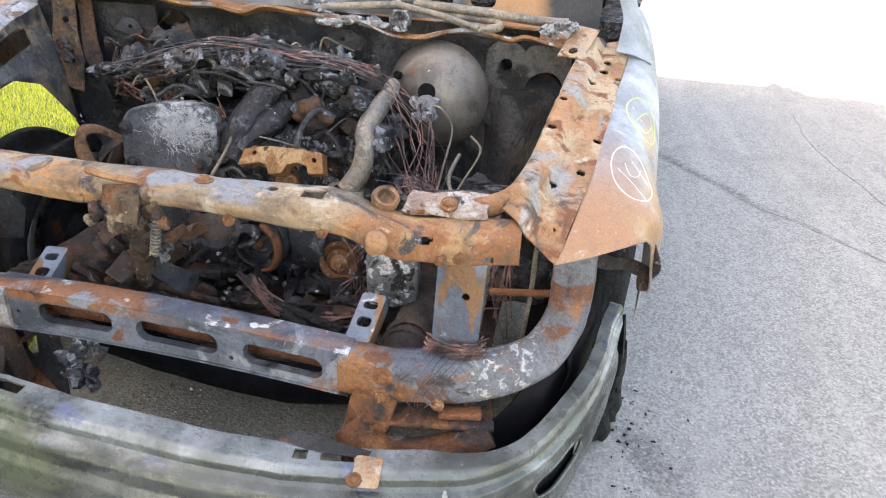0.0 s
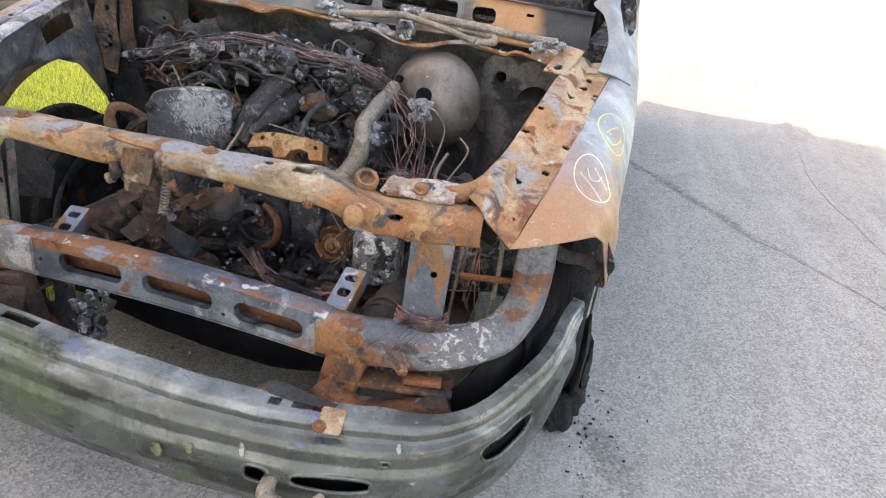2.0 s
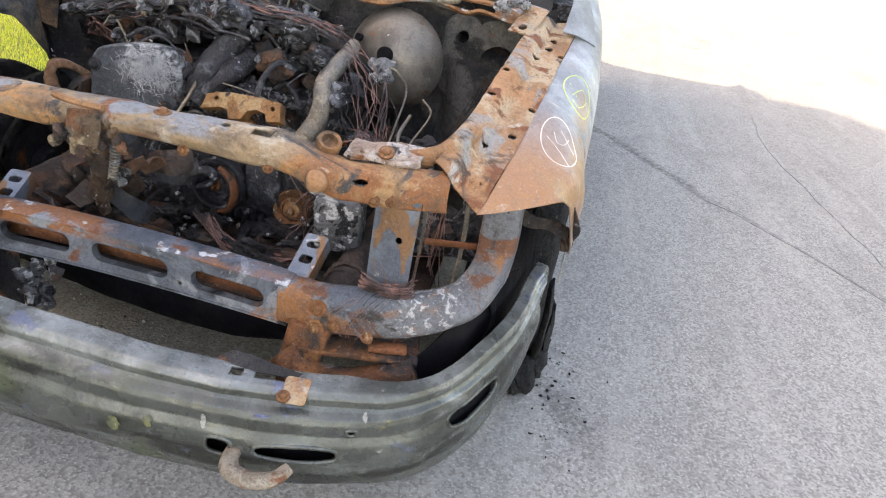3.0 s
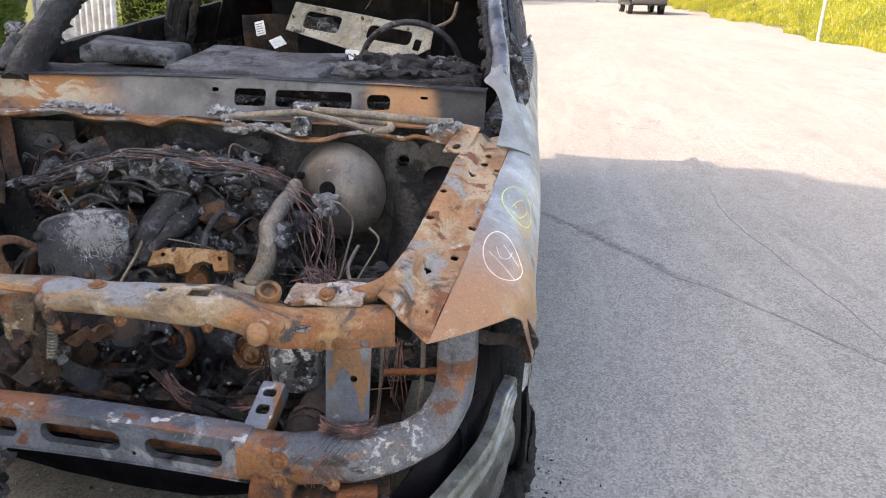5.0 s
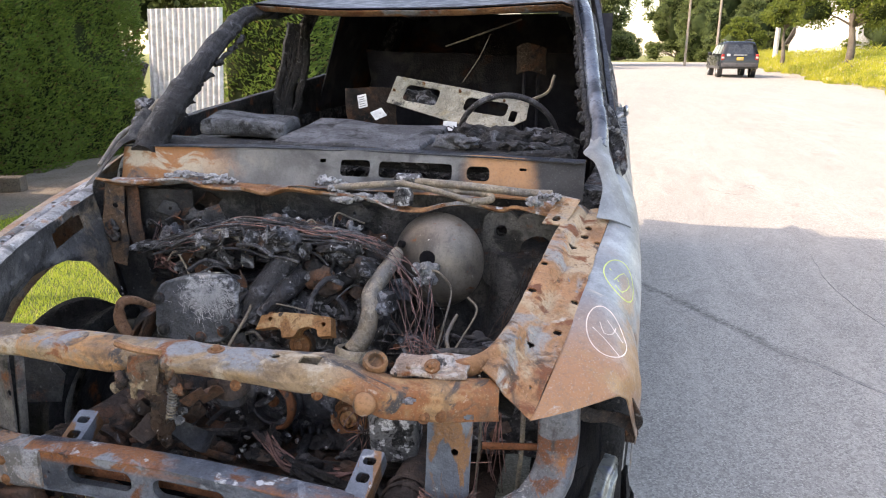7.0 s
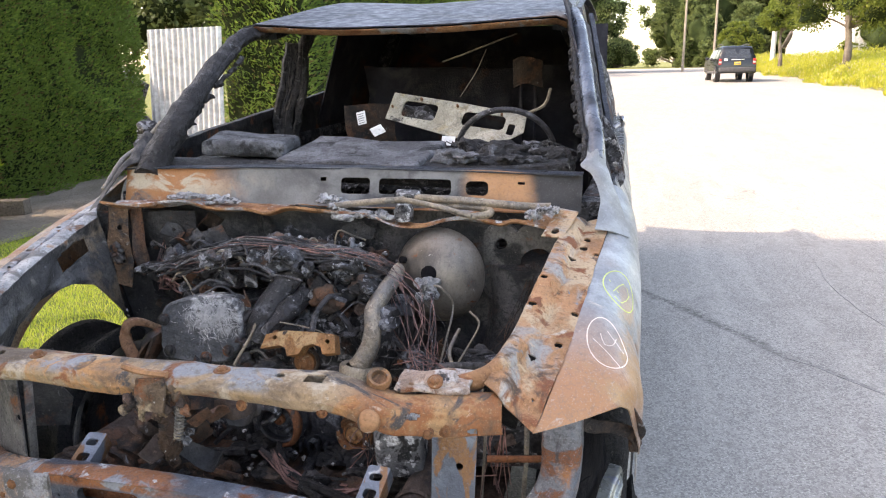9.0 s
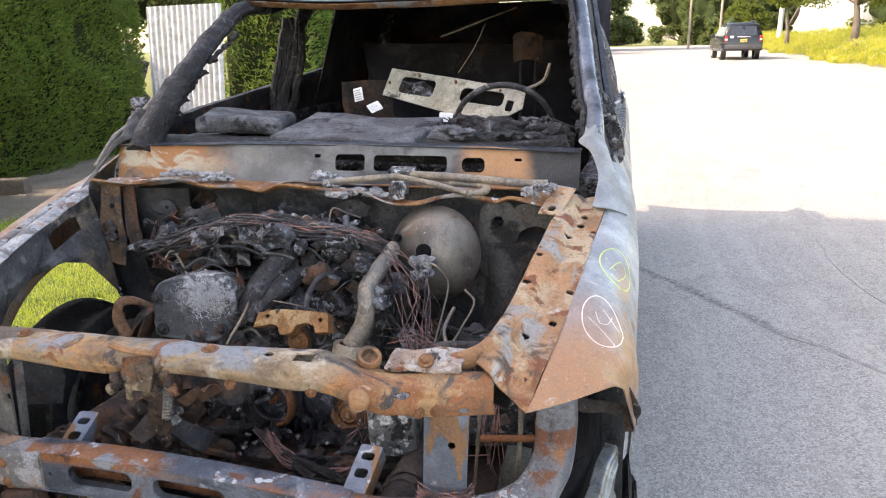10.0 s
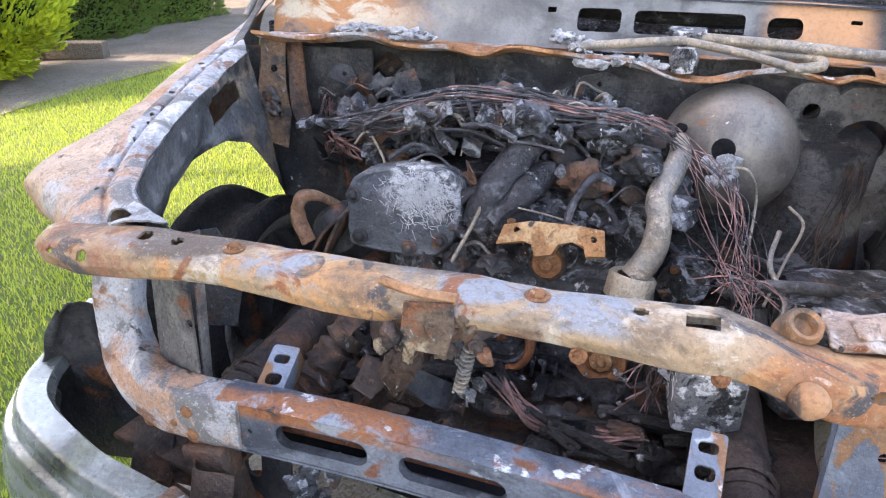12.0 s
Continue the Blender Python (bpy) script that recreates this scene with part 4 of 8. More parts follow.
for cx_, cy_, w_, h_ in ((-0.205, -0.004, 0.165, 0.046), (0.02, -0.006, 0.175, 0.046), (0.245, -0.008, 0.165, 0.046)):
    bm = bmesh.new()
    loft(bm, [[beam_bend(Vector((x, y, d))) for x, y in rrect(cx_, cy_, w_ - k, h_ - k, 0.02, 6)] for k, d in ((0.0, -0.0015), (0.003, 0.004), (0.005, 0.014))], False)
    bmesh.ops.solidify(bm, geom=bm.faces[:], thickness=0.002)
    part("slot_rim", bm, M_BEAM, beam, "rolled rim of a slot")
bm = rim_bm
part("top_flange", bm, M_BEAM, beam, "scaled rusty top flange")
bm = sheet(lambda u, v: Vector((-0.40 + 0.78 * u, beam_y(-0.40 + 0.78 * u) + 0.058, beam_z(-0.40 + 0.78 * u) + 0.042 - 0.088 * v)), 40, 3, 0.004)
part("rear_flange", bm, M_HUB, beam, "rust-red rear flange seen through the slots")
bm = sheet(lambda u, v: Vector((-0.40 + 0.78 * u, beam_y(-0.40 + 0.78 * u) + 0.045 * v - 0.002, beam_z(-0.40 + 0.78 * u) - 0.053 - 0.002 * v)), 40, 3, 0.004)
part("bottom_flange", bm, M_BEAM, beam)
for s, mt, lb in ((1, M_BEAM_RUST, "rust-orange bent tube with scaled grey bends"), (-1, M_RAIL_L, "scorched grey-brown bent tube with rusted end")):
    bm = bmesh.new()
    z0 = beam_z(0.40 * s) - 0.004
    pts = [(-0.36, 0.030, z0), (-0.44, 0.026, z0), (-0.52, 0.032, z0), (-0.595, 0.058, z0 + 0.006), (-0.655, 0.095, z0 + 0.030), (-0.690, 0.125, z0 + 0.085), (-0.700, 0.150, z0 + 0.165), (-0.695, 0.18, z0 + 0.25), (-0.68, 0.21, z0 + 0.31)] if s < 0 else [(0.36 * s, 0.034, z0), (0.46 * s, 0.034, z0), (0.56 * s, 0.050, z0), (0.65 * s, 0.085, z0 + 0.002), (0.735 * s, 0.135, z0 + 0.022), (0.778 * s, 0.175, z0 + 0.085), (0.787 * s, 0.205, z0 + 0.165), (0.785 * s, 0.235, z0 + 0.25), (0.775 * s, 0.27, z0 + 0.31)]
    p = smoothed(pts, 6)
    rings = []
    for k, (q, (t, sd, u)) in enumerate(zip(p, frames_along(p))):
        bend = min(1.0, max(0.0, (abs(q.x) - (0.60 if s > 0 else 0.53)) / 0.16))
        across = Vector((0, 0, 1)).lerp(Vector((-s, 0.15, 0)), bend)
        across = (across - t * across.dot(t)).normalized()
        deep = t.cross(across).normalized()
        ha, hd = 0.050 - 0.008 * bend, 0.036 - 0.006 * bend
        rings.append([q + across * ha * a + deep * hd * b for a, b in rrect(0, 0, 2, 2, 0.55 if s > 0 else 0.34, 3)])
    loft(bm, rings)
    crumple(bm, 0.004, 14, s * 3.0, 0.0015)
    tb = part("corner_tube", bm, mt, beam, lb)
    for x, y, z in ((0.452, -0.004, 0.018), (0.448, -0.004, -0.030), (0.487, -0.002, -0.016), (0.558, 0.012, -0.040)):
        bolt(tb, (x * s, y, z0 + z), (0, -1, 0.1), 0.013 if x < 0.46 else 0.009)
bm = bmesh.new()
box(bm, (0.085, 0.03, 0.014), pose(0.60, 0.04, 0.418, 0, 0, 12), 0.003)
part("tube_foot", bm, M_HUB, beam, "rust-red pad under the tube")

# perforated mount brackets and frame ends
for s in (1, -1):
    x0 = 0.385 * s if s > 0 else -0.345
    bm = plate(rrect(0, 0, 0.052, 0.120, 0.007), [rrect(0, 0.032, 0.030, 0.020, 0.008), rrect(0, -0.010, 0.030, 0.024, 0.009)], 0.005, pose(x0, 0.105, 0.565, 24, 0, -4 * s))
    br = part("mount_bracket", bm, M_UPRIGHT, car, "grey steel bracket with two oblong holes")
    bm = bmesh.new()
    box(bm, (0.004, 0.116, 0.040), pose(x0 - 0.0235, 0.113, 0.545, 24, 0, -4 * s), 0.001)
    box(bm, (0.004, 0.116, 0.040), pose(x0 + 0.0235, 0.113, 0.545, 24, 0, -4 * s), 0.001)
    part("bracket_web", bm, M_UPRIGHT, br)
    bm = bmesh.new()
    tube(bm, [(0.46 * s, 0.06, 0.47), (0.455 * s, 0.3, 0.46), (0.45 * s, 0.55, 0.45), (0.44 * s, 1.0, 0.42)], 0.048, 12, 4)
    crumple(bm, 0.004, 20, s)
    for k in range(2):
        turned(bm, [(0.050, -0.006), (0.056, 0), (0.050, 0.006)], facing((0.457 * s, 0.16 + 0.03 * k, 0.466), (0, 1, 0)), 14)
    part("frame_rail", bm, M_SOOT_RUST, car, "rusted round frame rail end")
    bm = bmesh.new()
    if s > 0:
        tube(bm, [(0.385 * s, -0.02, 0.39), (0.43 * s, -0.035, 0.355), (0.50 * s, -0.03, 0.345), (0.58 * s, -0.005, 0.352), (0.665 * s, 0.03, 0.39)], [0.03, 0.034, 0.034, 0.032, 0.026], 8, 5, 1.3)
    box(bm, (0.27, 0.12, 0.012), pose(0.53 * s, 0.06, 0.40, 0, 0, 10 * s), 0.003)
    box(bm, (0.09, 0.05, 0.15), pose(0.42 * s, 0.01, 0.39, 0, 12 * s, 0), 0.008)
    crumple(bm, 0.005, 12, s * 2)
    horn = part("frame_horn", bm, M_HORN if s > 0 else M_SOOT_RUST, car, "rust-orange pressed frame horn under the beam")
    bm = bmesh.new()
    turned(bm, [(0.0, 0.0), (0.038, 0.0), (0.042, -0.03), (0.036, -0.07), (0.0, -0.07)], facing((0.415 * s, -0.045, 0.335), (0, -1, 0.3)), 18)
    part("horn_bush", crumple(bm, 0.003, 20), M_BRACKET if s > 0 else M_SOOT_RUST, horn, "rusted round bush")

# upper radiator support: a channel with real holes
SUP = [(-0.69, 0.0, 0.835, 0.088), (-0.64, -0.035, 0.845, 0.096), (-0.56, -0.055, 0.856, 0.088), (-0.48, -0.055, 0.868, 0.068), (-0.38, -0.055, 0.873, 0.06), (-0.2, -0.055, 0.873, 0.062), (-0.05, -0.065, 0.877, 0.068), (0.1, -0.065, 0.879, 0.064), (0.25, -0.058, 0.88, 0.06), (0.36, -0.05, 0.876, 0.067), (0.43, -0.045, 0.855, 0.062), (0.5, -0.035, 0.842, 0.057), (0.6, -0.002, 0.838, 0.052), (0.682, 0.045, 0.832, 0.043)]


def sup_at(x):
    xs = [a[0] for a in SUP]
    return (float(np.interp(x, xs, [a[k] for a in SUP])) for k in (1, 2, 3))


def sup_pt(u, v):
    x = -0.69 + 1.372 * u
    y, z, d = sup_at(x)
    hf = 0.035 + 0.020 * max(0.0, min(1, (x - 0.40) / 0.08))
    path = [(d, -0.022), (d, -0.002), (d * 0.7, 0.002), (0.020, 0.0), (0.004, -0.005), (-0.006, -0.015), (-0.009, -hf * 0.6), (-0.006, -hf), (0.006, -hf - 0.008)]
    j = v * (len(path) - 1)
    a = min(int(j), len(path) - 2)
    dy, dz = (path[a][n] * (1 - j + a) + path[a + 1][n] * (j - a) for n in (0, 1))
    w = noise.noise_vector(Vector((x * 9, v * 2, 1.0))) * 0.0045 + noise.noise_vector(Vector((x * 28, v * 4, 4.0))) * 0.0012
    return Vector((x, y + dy, z + dz + 0.006 * math.sin(x * 16) * (v > 0.6))) + w


def sup_holes(u, v):
    x = -0.69 + 1.372 * u
    for hx, hw, v0, v1 in ((0.335, 0.017, 0.26, 0.40), (0.265, 0.011, 0.27, 0.35), (-0.455, 0.012, 0.24, 0.36), (-0.395, 0.010, 0.25, 0.36), (0.527, 0.012, 0.56, 0.70), (0.632, 0.010, 0.78, 0.88), (-0.545, 0.010, 0.52, 0.66), (-0.62, 0.009, 0.60, 0.72)):
        if hw > 0.015 and abs(x - hx) < hw and v0 < v < v1:
            return True
        if ((x - hx) / hw) ** 2 + ((v - (v0 + v1) / 2) / (v1 - v0) * 2) ** 2 < 1:
            return True
    return False


support = part("upper_radiator_support", sheet(sup_pt, 300, 56, 0.004, sup_holes), M_SUPPORT, car, "tan and blue scorched radiator support bar with holes")
for x, dy, dz, n, r in ((0.14, 0.035, 0.003, (0, 0, 1), 0.011), (-0.30, 0.035, 0.003, (0, 0, 1), 0.011), (0.555, -0.012, -0.045, (0, -1, 0.2), 0.008), (0.585, -0.012, -0.042, (0, -1, 0.2), 0.008), (0.645, 0.0, -0.025, (0, -1, 0.4), 0.008), (0.36, -0.008, -0.045, (0, -1, 0.2), 0.007), (0.20, -0.008, -0.045, (0, -1, 0.2), 0.007)):
    y, z, d = sup_at(x)
    bolt(support, (x, y + dy, z + dz), n, r, None, "rusted bolt head")
bm = turned(bmesh.new(), [(0.0, 0.020), (0.010, 0.019), (0.017, 0.013), (0.021, 0.002), (0.021, -0.012), (0.016, -0.018), (0.0, -0.02)], facing((0.452, -0.062, 0.825), (0, -1, 0.35)), 20)
part("rubber_stop", crumple(bm, 0.003, 60), M_RAIL, support, "crusted round stop")
bm = bmesh.new()
box(bm, (0.145, 0.080, 0.012), pose(0.548, 0.062, 0.856, 4, 2, 8), 0.004, 2)
box(bm, (0.09, 0.045, 0.010), pose(0.545, 0.055, 0.865, 6, 3, 10), 0.004, 2)
bmesh.ops.subdivide_edges(bm, edges=bm.edges[:], cuts=2, use_grid_fill=True)
mt_ = part("rubber_mount_plate", crumple(bm, 0.009, 26, 0, 0.003), layered("pale_rust_crust", (0.36, 0.25, 0.19), [((0.48, 0.42, 0.38), 16, 0.50, 0.58), (RUST, 14, 0.54, 0.62, {"shift": 4}), (SOOT, 22, 0.60, 0.66)], bump=0.9), support, "pale rusted crusty mount plate")
bolt(mt_, (0.555, 0.035, 0.868), (0, -0.6, 1), 0.010)
bm = bmesh.new()
tube(bm, [(0.585, 0.085, 0.845), (0.625, 0.095, 0.850), (0.665, 0.13, 0.862), (0.690, 0.20, 0.885)], [0.014, 0.019, 0.023, 0.024], 12, 5)
part("rail_nose", crumple(bm, 0.004, 20), M_RAIL, support, "rusted tube nose joining the fender rail")
bm = turned(bmesh.new(), [(0.0, 0.004), (0.013, 0.004), (0.015, 0.018), (0.021, 0.020), (0.024, 0.010), (0.022, -0.022), (0.0, -0.024)], facing((0.443, 0.03, 0.862), (0.25, -0.55, 0.8)), 18)
part("hose_stub", crumple(bm, 0.003, 30), M_RAIL, support, "rusted hose stub")

# hood latch tangle on the support
latch = part("hood_latch", crumple(plate([(-0.055, 0.025), (0.05, 0.02), (0.06, -0.03), (0.035, -0.08), (-0.02, -0.095), (-0.06, -0.05)], [ring2(0.0, -0.03, 0.008)], 0.008, pose(0.02, -0.086, 0.868, 82, 0, 4) @ Matrix.Scale(0.60, 4)), 0.012, 24), M_LATCH, car, "twisted rusted hood latch")
rng = random.Random(4)
for k in range(12):
    x = -0.045 + 0.0125 * k
    bm = bmesh.new()
    blob(bm, (x, -0.080 + rng.uniform(-0.012, 0.01), 0.828 + rng.uniform(-0.026, 0.04)), (rng.uniform(0.006, 0.013), 0.009, rng.uniform(0.008, 0.020)), 0.8, k * 2.1, 3)
    part("latch_piece", crumple(bm, 0.006, 50, k), M_SOOT_RUST if k % 3 == 1 else M_LATCH, latch, "crusted latch piece")
bm = bmesh.new()
tube(bm, [(-0.05, -0.07, 0.894), (0.0, -0.08, 0.891), (0.05, -0.075, 0.887)], 0.007, 6, 4)
part("latch_rod", bm, M_RAIL, latch, "bent rusted latch rod")
bm = bmesh.new()
tube(bm, [(0.068 - 0.0002 * k + 0.008 * math.cos(k * 0.9), -0.07 + 0.008 * math.sin(k * 0.9), 0.822 - 0.0010 * k) for k in range(75)], 0.0022, 5, 1)
part("latch_spring", bm, M_PIPE, latch, "grey coil spring")
bm = bmesh.new()
for k in range(7):
    blob(bm, (0.06 + rng.uniform(-0.02, 0.02), -0.055 + rng.uniform(-0.02, 0.02), 0.80 - 0.012 * k), (0.009, 0.009, 0.008), 1.0, k, 2)
tagged(part("ash_lump", bm, M_BOX, latch, "white ash clump"), kind="stuff")

# crusted post and wires from the latch down to the frame
bm = bmesh.new()
tube(bm, [(0.0, -0.045, 0.85), (-0.03, 0.0, 0.77), (-0.07, 0.06, 0.69), (-0.12, 0.13, 0.60), (-0.14, 0.16, 0.54)], [0.026, 0.020, 0.026, 0.03, 0.022], 10, 5, 0.6)
bmesh.ops.subdivide_edges(bm, edges=bm.edges[:], cuts=1)
part("latch_post", crumple(bm, 0.020, 40, 3.0, 0.006), layered("flaking_brown_post", (0.075, 0.045, 0.032), [((0.22, 0.14, 0.10), 16, 0.56, 0.64), (SOOT, 12, 0.52, 0.62, {"shift": 4}), (ASH, 30, 0.62, 0.70)], bump=0.9), latch, "flaking brown latch post")
bm = bmesh.new()
tube(bm, [(-0.76, 0.78, 0.43), (-0.66, 0.70, 0.47), (-0.54, 0.58, 0.52), (-0.46, 0.50, 0.55)], [0.024, 0.018, 0.017, 0.024], 12, 5)
part("drive_shaft", crumple(bm, 0.004, 20), M_SOOT_RUST, car, "rusted drive shaft to the wheel")

# upright plates between beam and support
for s in (1, -1):
    bm = plate([(-0.050, -0.155), (0.040, -0.155), (0.050, 0.165), (-0.044, 0.165)] if s > 0 else [(-0.095, -0.155), (0.030, -0.155), (0.012, 0.165), (-0.118, 0.165)], [ring2(0.012, 0.0, 0.008, 10), ring2(-0.015, 0.10, 0.005, 8)], 0.005, pose(0.578 if s > 0 else -0.492, 0.075 if s > 0 else 0.065, 0.665, 84, 0, 3 * s), lambda c: Vector((c.x, c.y, c.z - 0.2 * c.x * c.x * 20 * (abs(c.x) > 0.04))))
    up = part("upright_plate", bm if s > 0 else crumple(bm, 0.004, 14), M_UPRIGHT if s > 0 else M_SIDEPLATE, car, "blue-grey upright plate with a rust patch" if s > 0 else "scorched grey-brown upright plate")
    bm = bmesh.new()
    for d in (-0.046 if s > 0 else 0.016,):
        box(bm, (0.004, 0.025, 0.31), pose((0.578 if s > 0 else -0.492) + d, 0.097, 0.668, -6, 0, 0), 0.001)
    part("plate_flange", bm, M_UPRIGHT if s > 0 else M_SIDEPLATE, up)
bm = bmesh.new()
rng = random.Random(9)
for k in range(38):
    j = lambda d: rng.uniform(-d, d)
    z = 0.552 + j(0.016)
    t1, t2 = j(0.014), j(0.014)
    tube(bm, [(0.522 + j(0.008), 0.072 + j(0.01), z + t1), (0.532 + j(0.008), 0.055 + j(0.006), z + t1), (0.555, 0.048 + j(0.006), z + t1 * 0.5 + j(0.006)), (0.580, 0.046 + j(0.006), z + j(0.008)), (0.606, 0.048 + j(0.006), z + t2 * 0.5 + j(0.006)), (0.622 + j(0.008), 0.056, z + t2), (0.632 + j(0.010), 0.075 + j(0.01), z + t2 + j(0.01))], 0.0012, 4, 3)
for k in range(6):
    j = lambda d: rng.uniform(-d, d)
    x = 0.535 + 0.014 * k
    tube(bm, [(x, 0.05, 0.55), (x - 0.012, 0.015, 0.546), (x - 0.035 + j(0.02), -0.008, 0.52), (x - 0.05 + j(0.02), -0.006, 0.48 + j(0.02)), (x - 0.04 + j(0.03), 0.0, 0.45)], 0.0008, 4, 3)
tagged(part("wire_coil", bm, M_WIRE, car, "bare reddish wires wrapped round the upright"), kind="stuff")


# hood ledges and fenders
def along(pts):
    """A smooth line through the points, as a function of 0 to 1."""
    p = smoothed(pts, 12)

    def at(u):
        k = max(0.0, min(1.0, u)) * (len(p) - 1)
        i = min(int(k), len(p) - 2)
        return p[i].lerp(p[i + 1], k - i)
    return at


LEFT_INNER = along([(-0.455, 0.030, 0.873), (-0.555, 0.085, 0.886), (-0.615, 0.19, 0.905), (-0.668, 0.34, 0.935), (-0.708, 0.53, 0.972), (-0.738, 0.715, 1.006)])
LEFT_OUTER = along([(-0.640, 0.012, 0.846), (-0.690, 0.12, 0.884), (-0.735, 0.264, 0.923), (-0.780, 0.463, 0.964), (-0.826, 0.706, 1.007), (-0.855, 0.87, 1.032)])


def rail_lines(s, u):
    """Inner and outer edge of a hood ledge, u from its front to the cowl."""
    if s > 0:
        return (Vector((0.640 + 0.10 * u ** 0.8, 0.075 + 0.70 * u, 0.845 + 0.165 * u)), Vector((0.742 + 0.125 * u ** 0.7, 0.028 + 0.86 * u, 0.784 + 0.233 * u ** 0.75)))
    return LEFT_INNER(u), LEFT_OUTER(u)


def ledge_pt(s):
    def at(u, v):
        inner, outer = rail_lines(s, u)
        q = inner.lerp(outer, v)
        if s > 0:
            ridge = 0.020 / (1 + math.exp((v - 0.40) * 26)) * min(1.0, v * 9) - 0.004 * math.exp(-((v - 0.47) / 0.05) ** 2)
            crimp = 0.005 * math.exp(-((v - 0.50) / 0.10) ** 2) * math.sin(u * 30) * (0.25 < u < 0.62) + 0.006 * math.exp(-((u - 0.52) / 0.02) ** 2) * (v > 0.35)
            q += Vector((-0.25, -0.30, 0.9)) * (ridge + crimp)
        else:
            q.z += 0.012 * math.sin(min(1.0, v * 1.6) * math.pi) - 0.008 * math.exp(-((v - 0.64) / 0.05) ** 2) + 0.0018 * math.exp(-((v - 0.80) / 0.10) ** 2) * math.sin(u * 46)
        return q + noise.noise_vector(Vector((u * 6, v * 3, 2.0 + s))) * 0.0035 + noise.noise_vector(Vector((u * 24, v * 8, 5.0))) * 0.0016
    return at


RIGHT_HOLES = ((0.671, 0.205, 0.0085), (0.657, 0.168, 0.006), (0.721, 0.192, 0.0085), (0.769, 0.248, 0.0085), (0.797, 0.362, 0.0085), (0.708, 0.352, 0.009), (0.722, 0.47, 0.009), (0.775, 0.60, 0.010), (0.800, 0.665, 0.011), (0.806, 0.712, 0.009), (0.836, 0.644, 0.008), (0.735, 0.085, 0.004))
LEFT_HOLES = ((-0.700, 0.262, 0.0075), (-0.672, 0.155, 0.006), (-0.738, 0.36, 0.006), (-0.722, 0.33, 0.005), (-0.765, 0.46, 0.007), (-0.748, 0.52, 0.005), (-0.80, 0.62, 0.007), (-0.655, 0.10, 0.005), (-0.70, 0.21, 0.004), (-0.785, 0.70, 0.006))


def hole_test(s, holes):
    def skip(u, v):
        inner, outer = rail_lines(s, u)
        q = inner.lerp(outer, v)
        if s < 0 and 0.30 < v < 0.62 and 0.015 < u < 0.065 and abs(v - 0.46) < 0.16 - 2.6 * abs(u - 0.035):
            return True
        return any((q.x - x) ** 2 + (q.y - y) ** 2 < r * r for x, y, r in holes)
    return skip


WY, WZ, WR = 0.83, 0.355, 0.405


def fender_pt(s):
    def at(u, v):
        top = rail_lines(s, min(1.0, u / 0.82))[1]
        y = (top.y if u < 0.82 else top.y + 1.06 * (u - 0.82)) + 0.113 * v * max(0.0, 1 - u / 0.30)
        top = Vector((abs(top.x), y, top.z - 0.002))
        if u > 0.82:
            top.z += 0.06 * (u - 0.82) / 0.18
        low = float(np.interp(y, [0.0, 0.142, 0.20, 0.328, 0.42], [0.782, 0.797, 0.760, 0.589, 0.56]))
        if y > 0.43:
            low = WZ + math.sqrt(max(0.0, WR * WR - (y - WY) ** 2))
        if y > WY + WR:
            low = 0.30
        if s > 0:
            side = 0.901 + 0.048 * min(1.0, u / 0.25)
        else:
            side = 0.815 + 0.125 * min(1.0, u / 0.32) ** 0.8
        k = min(1.0, u / 0.14)
        z = top.z + (low - top.z) * (v + (v ** 1.8 - v) * k)
        x = top.x + (side - top.x) * (v + (math.sin(min(1.0, v * 1.25) * math.pi / 2) - v) * k)
        z += 0.012 * math.sin(v * math.pi) * k
        q = Vector((x, y, z)) + noise.noise_vector(Vector((u * 4, v * 3, 7.0 + s))) * 0.004 * k
        return Vector((q.x * s, q.y, q.z))
    return at


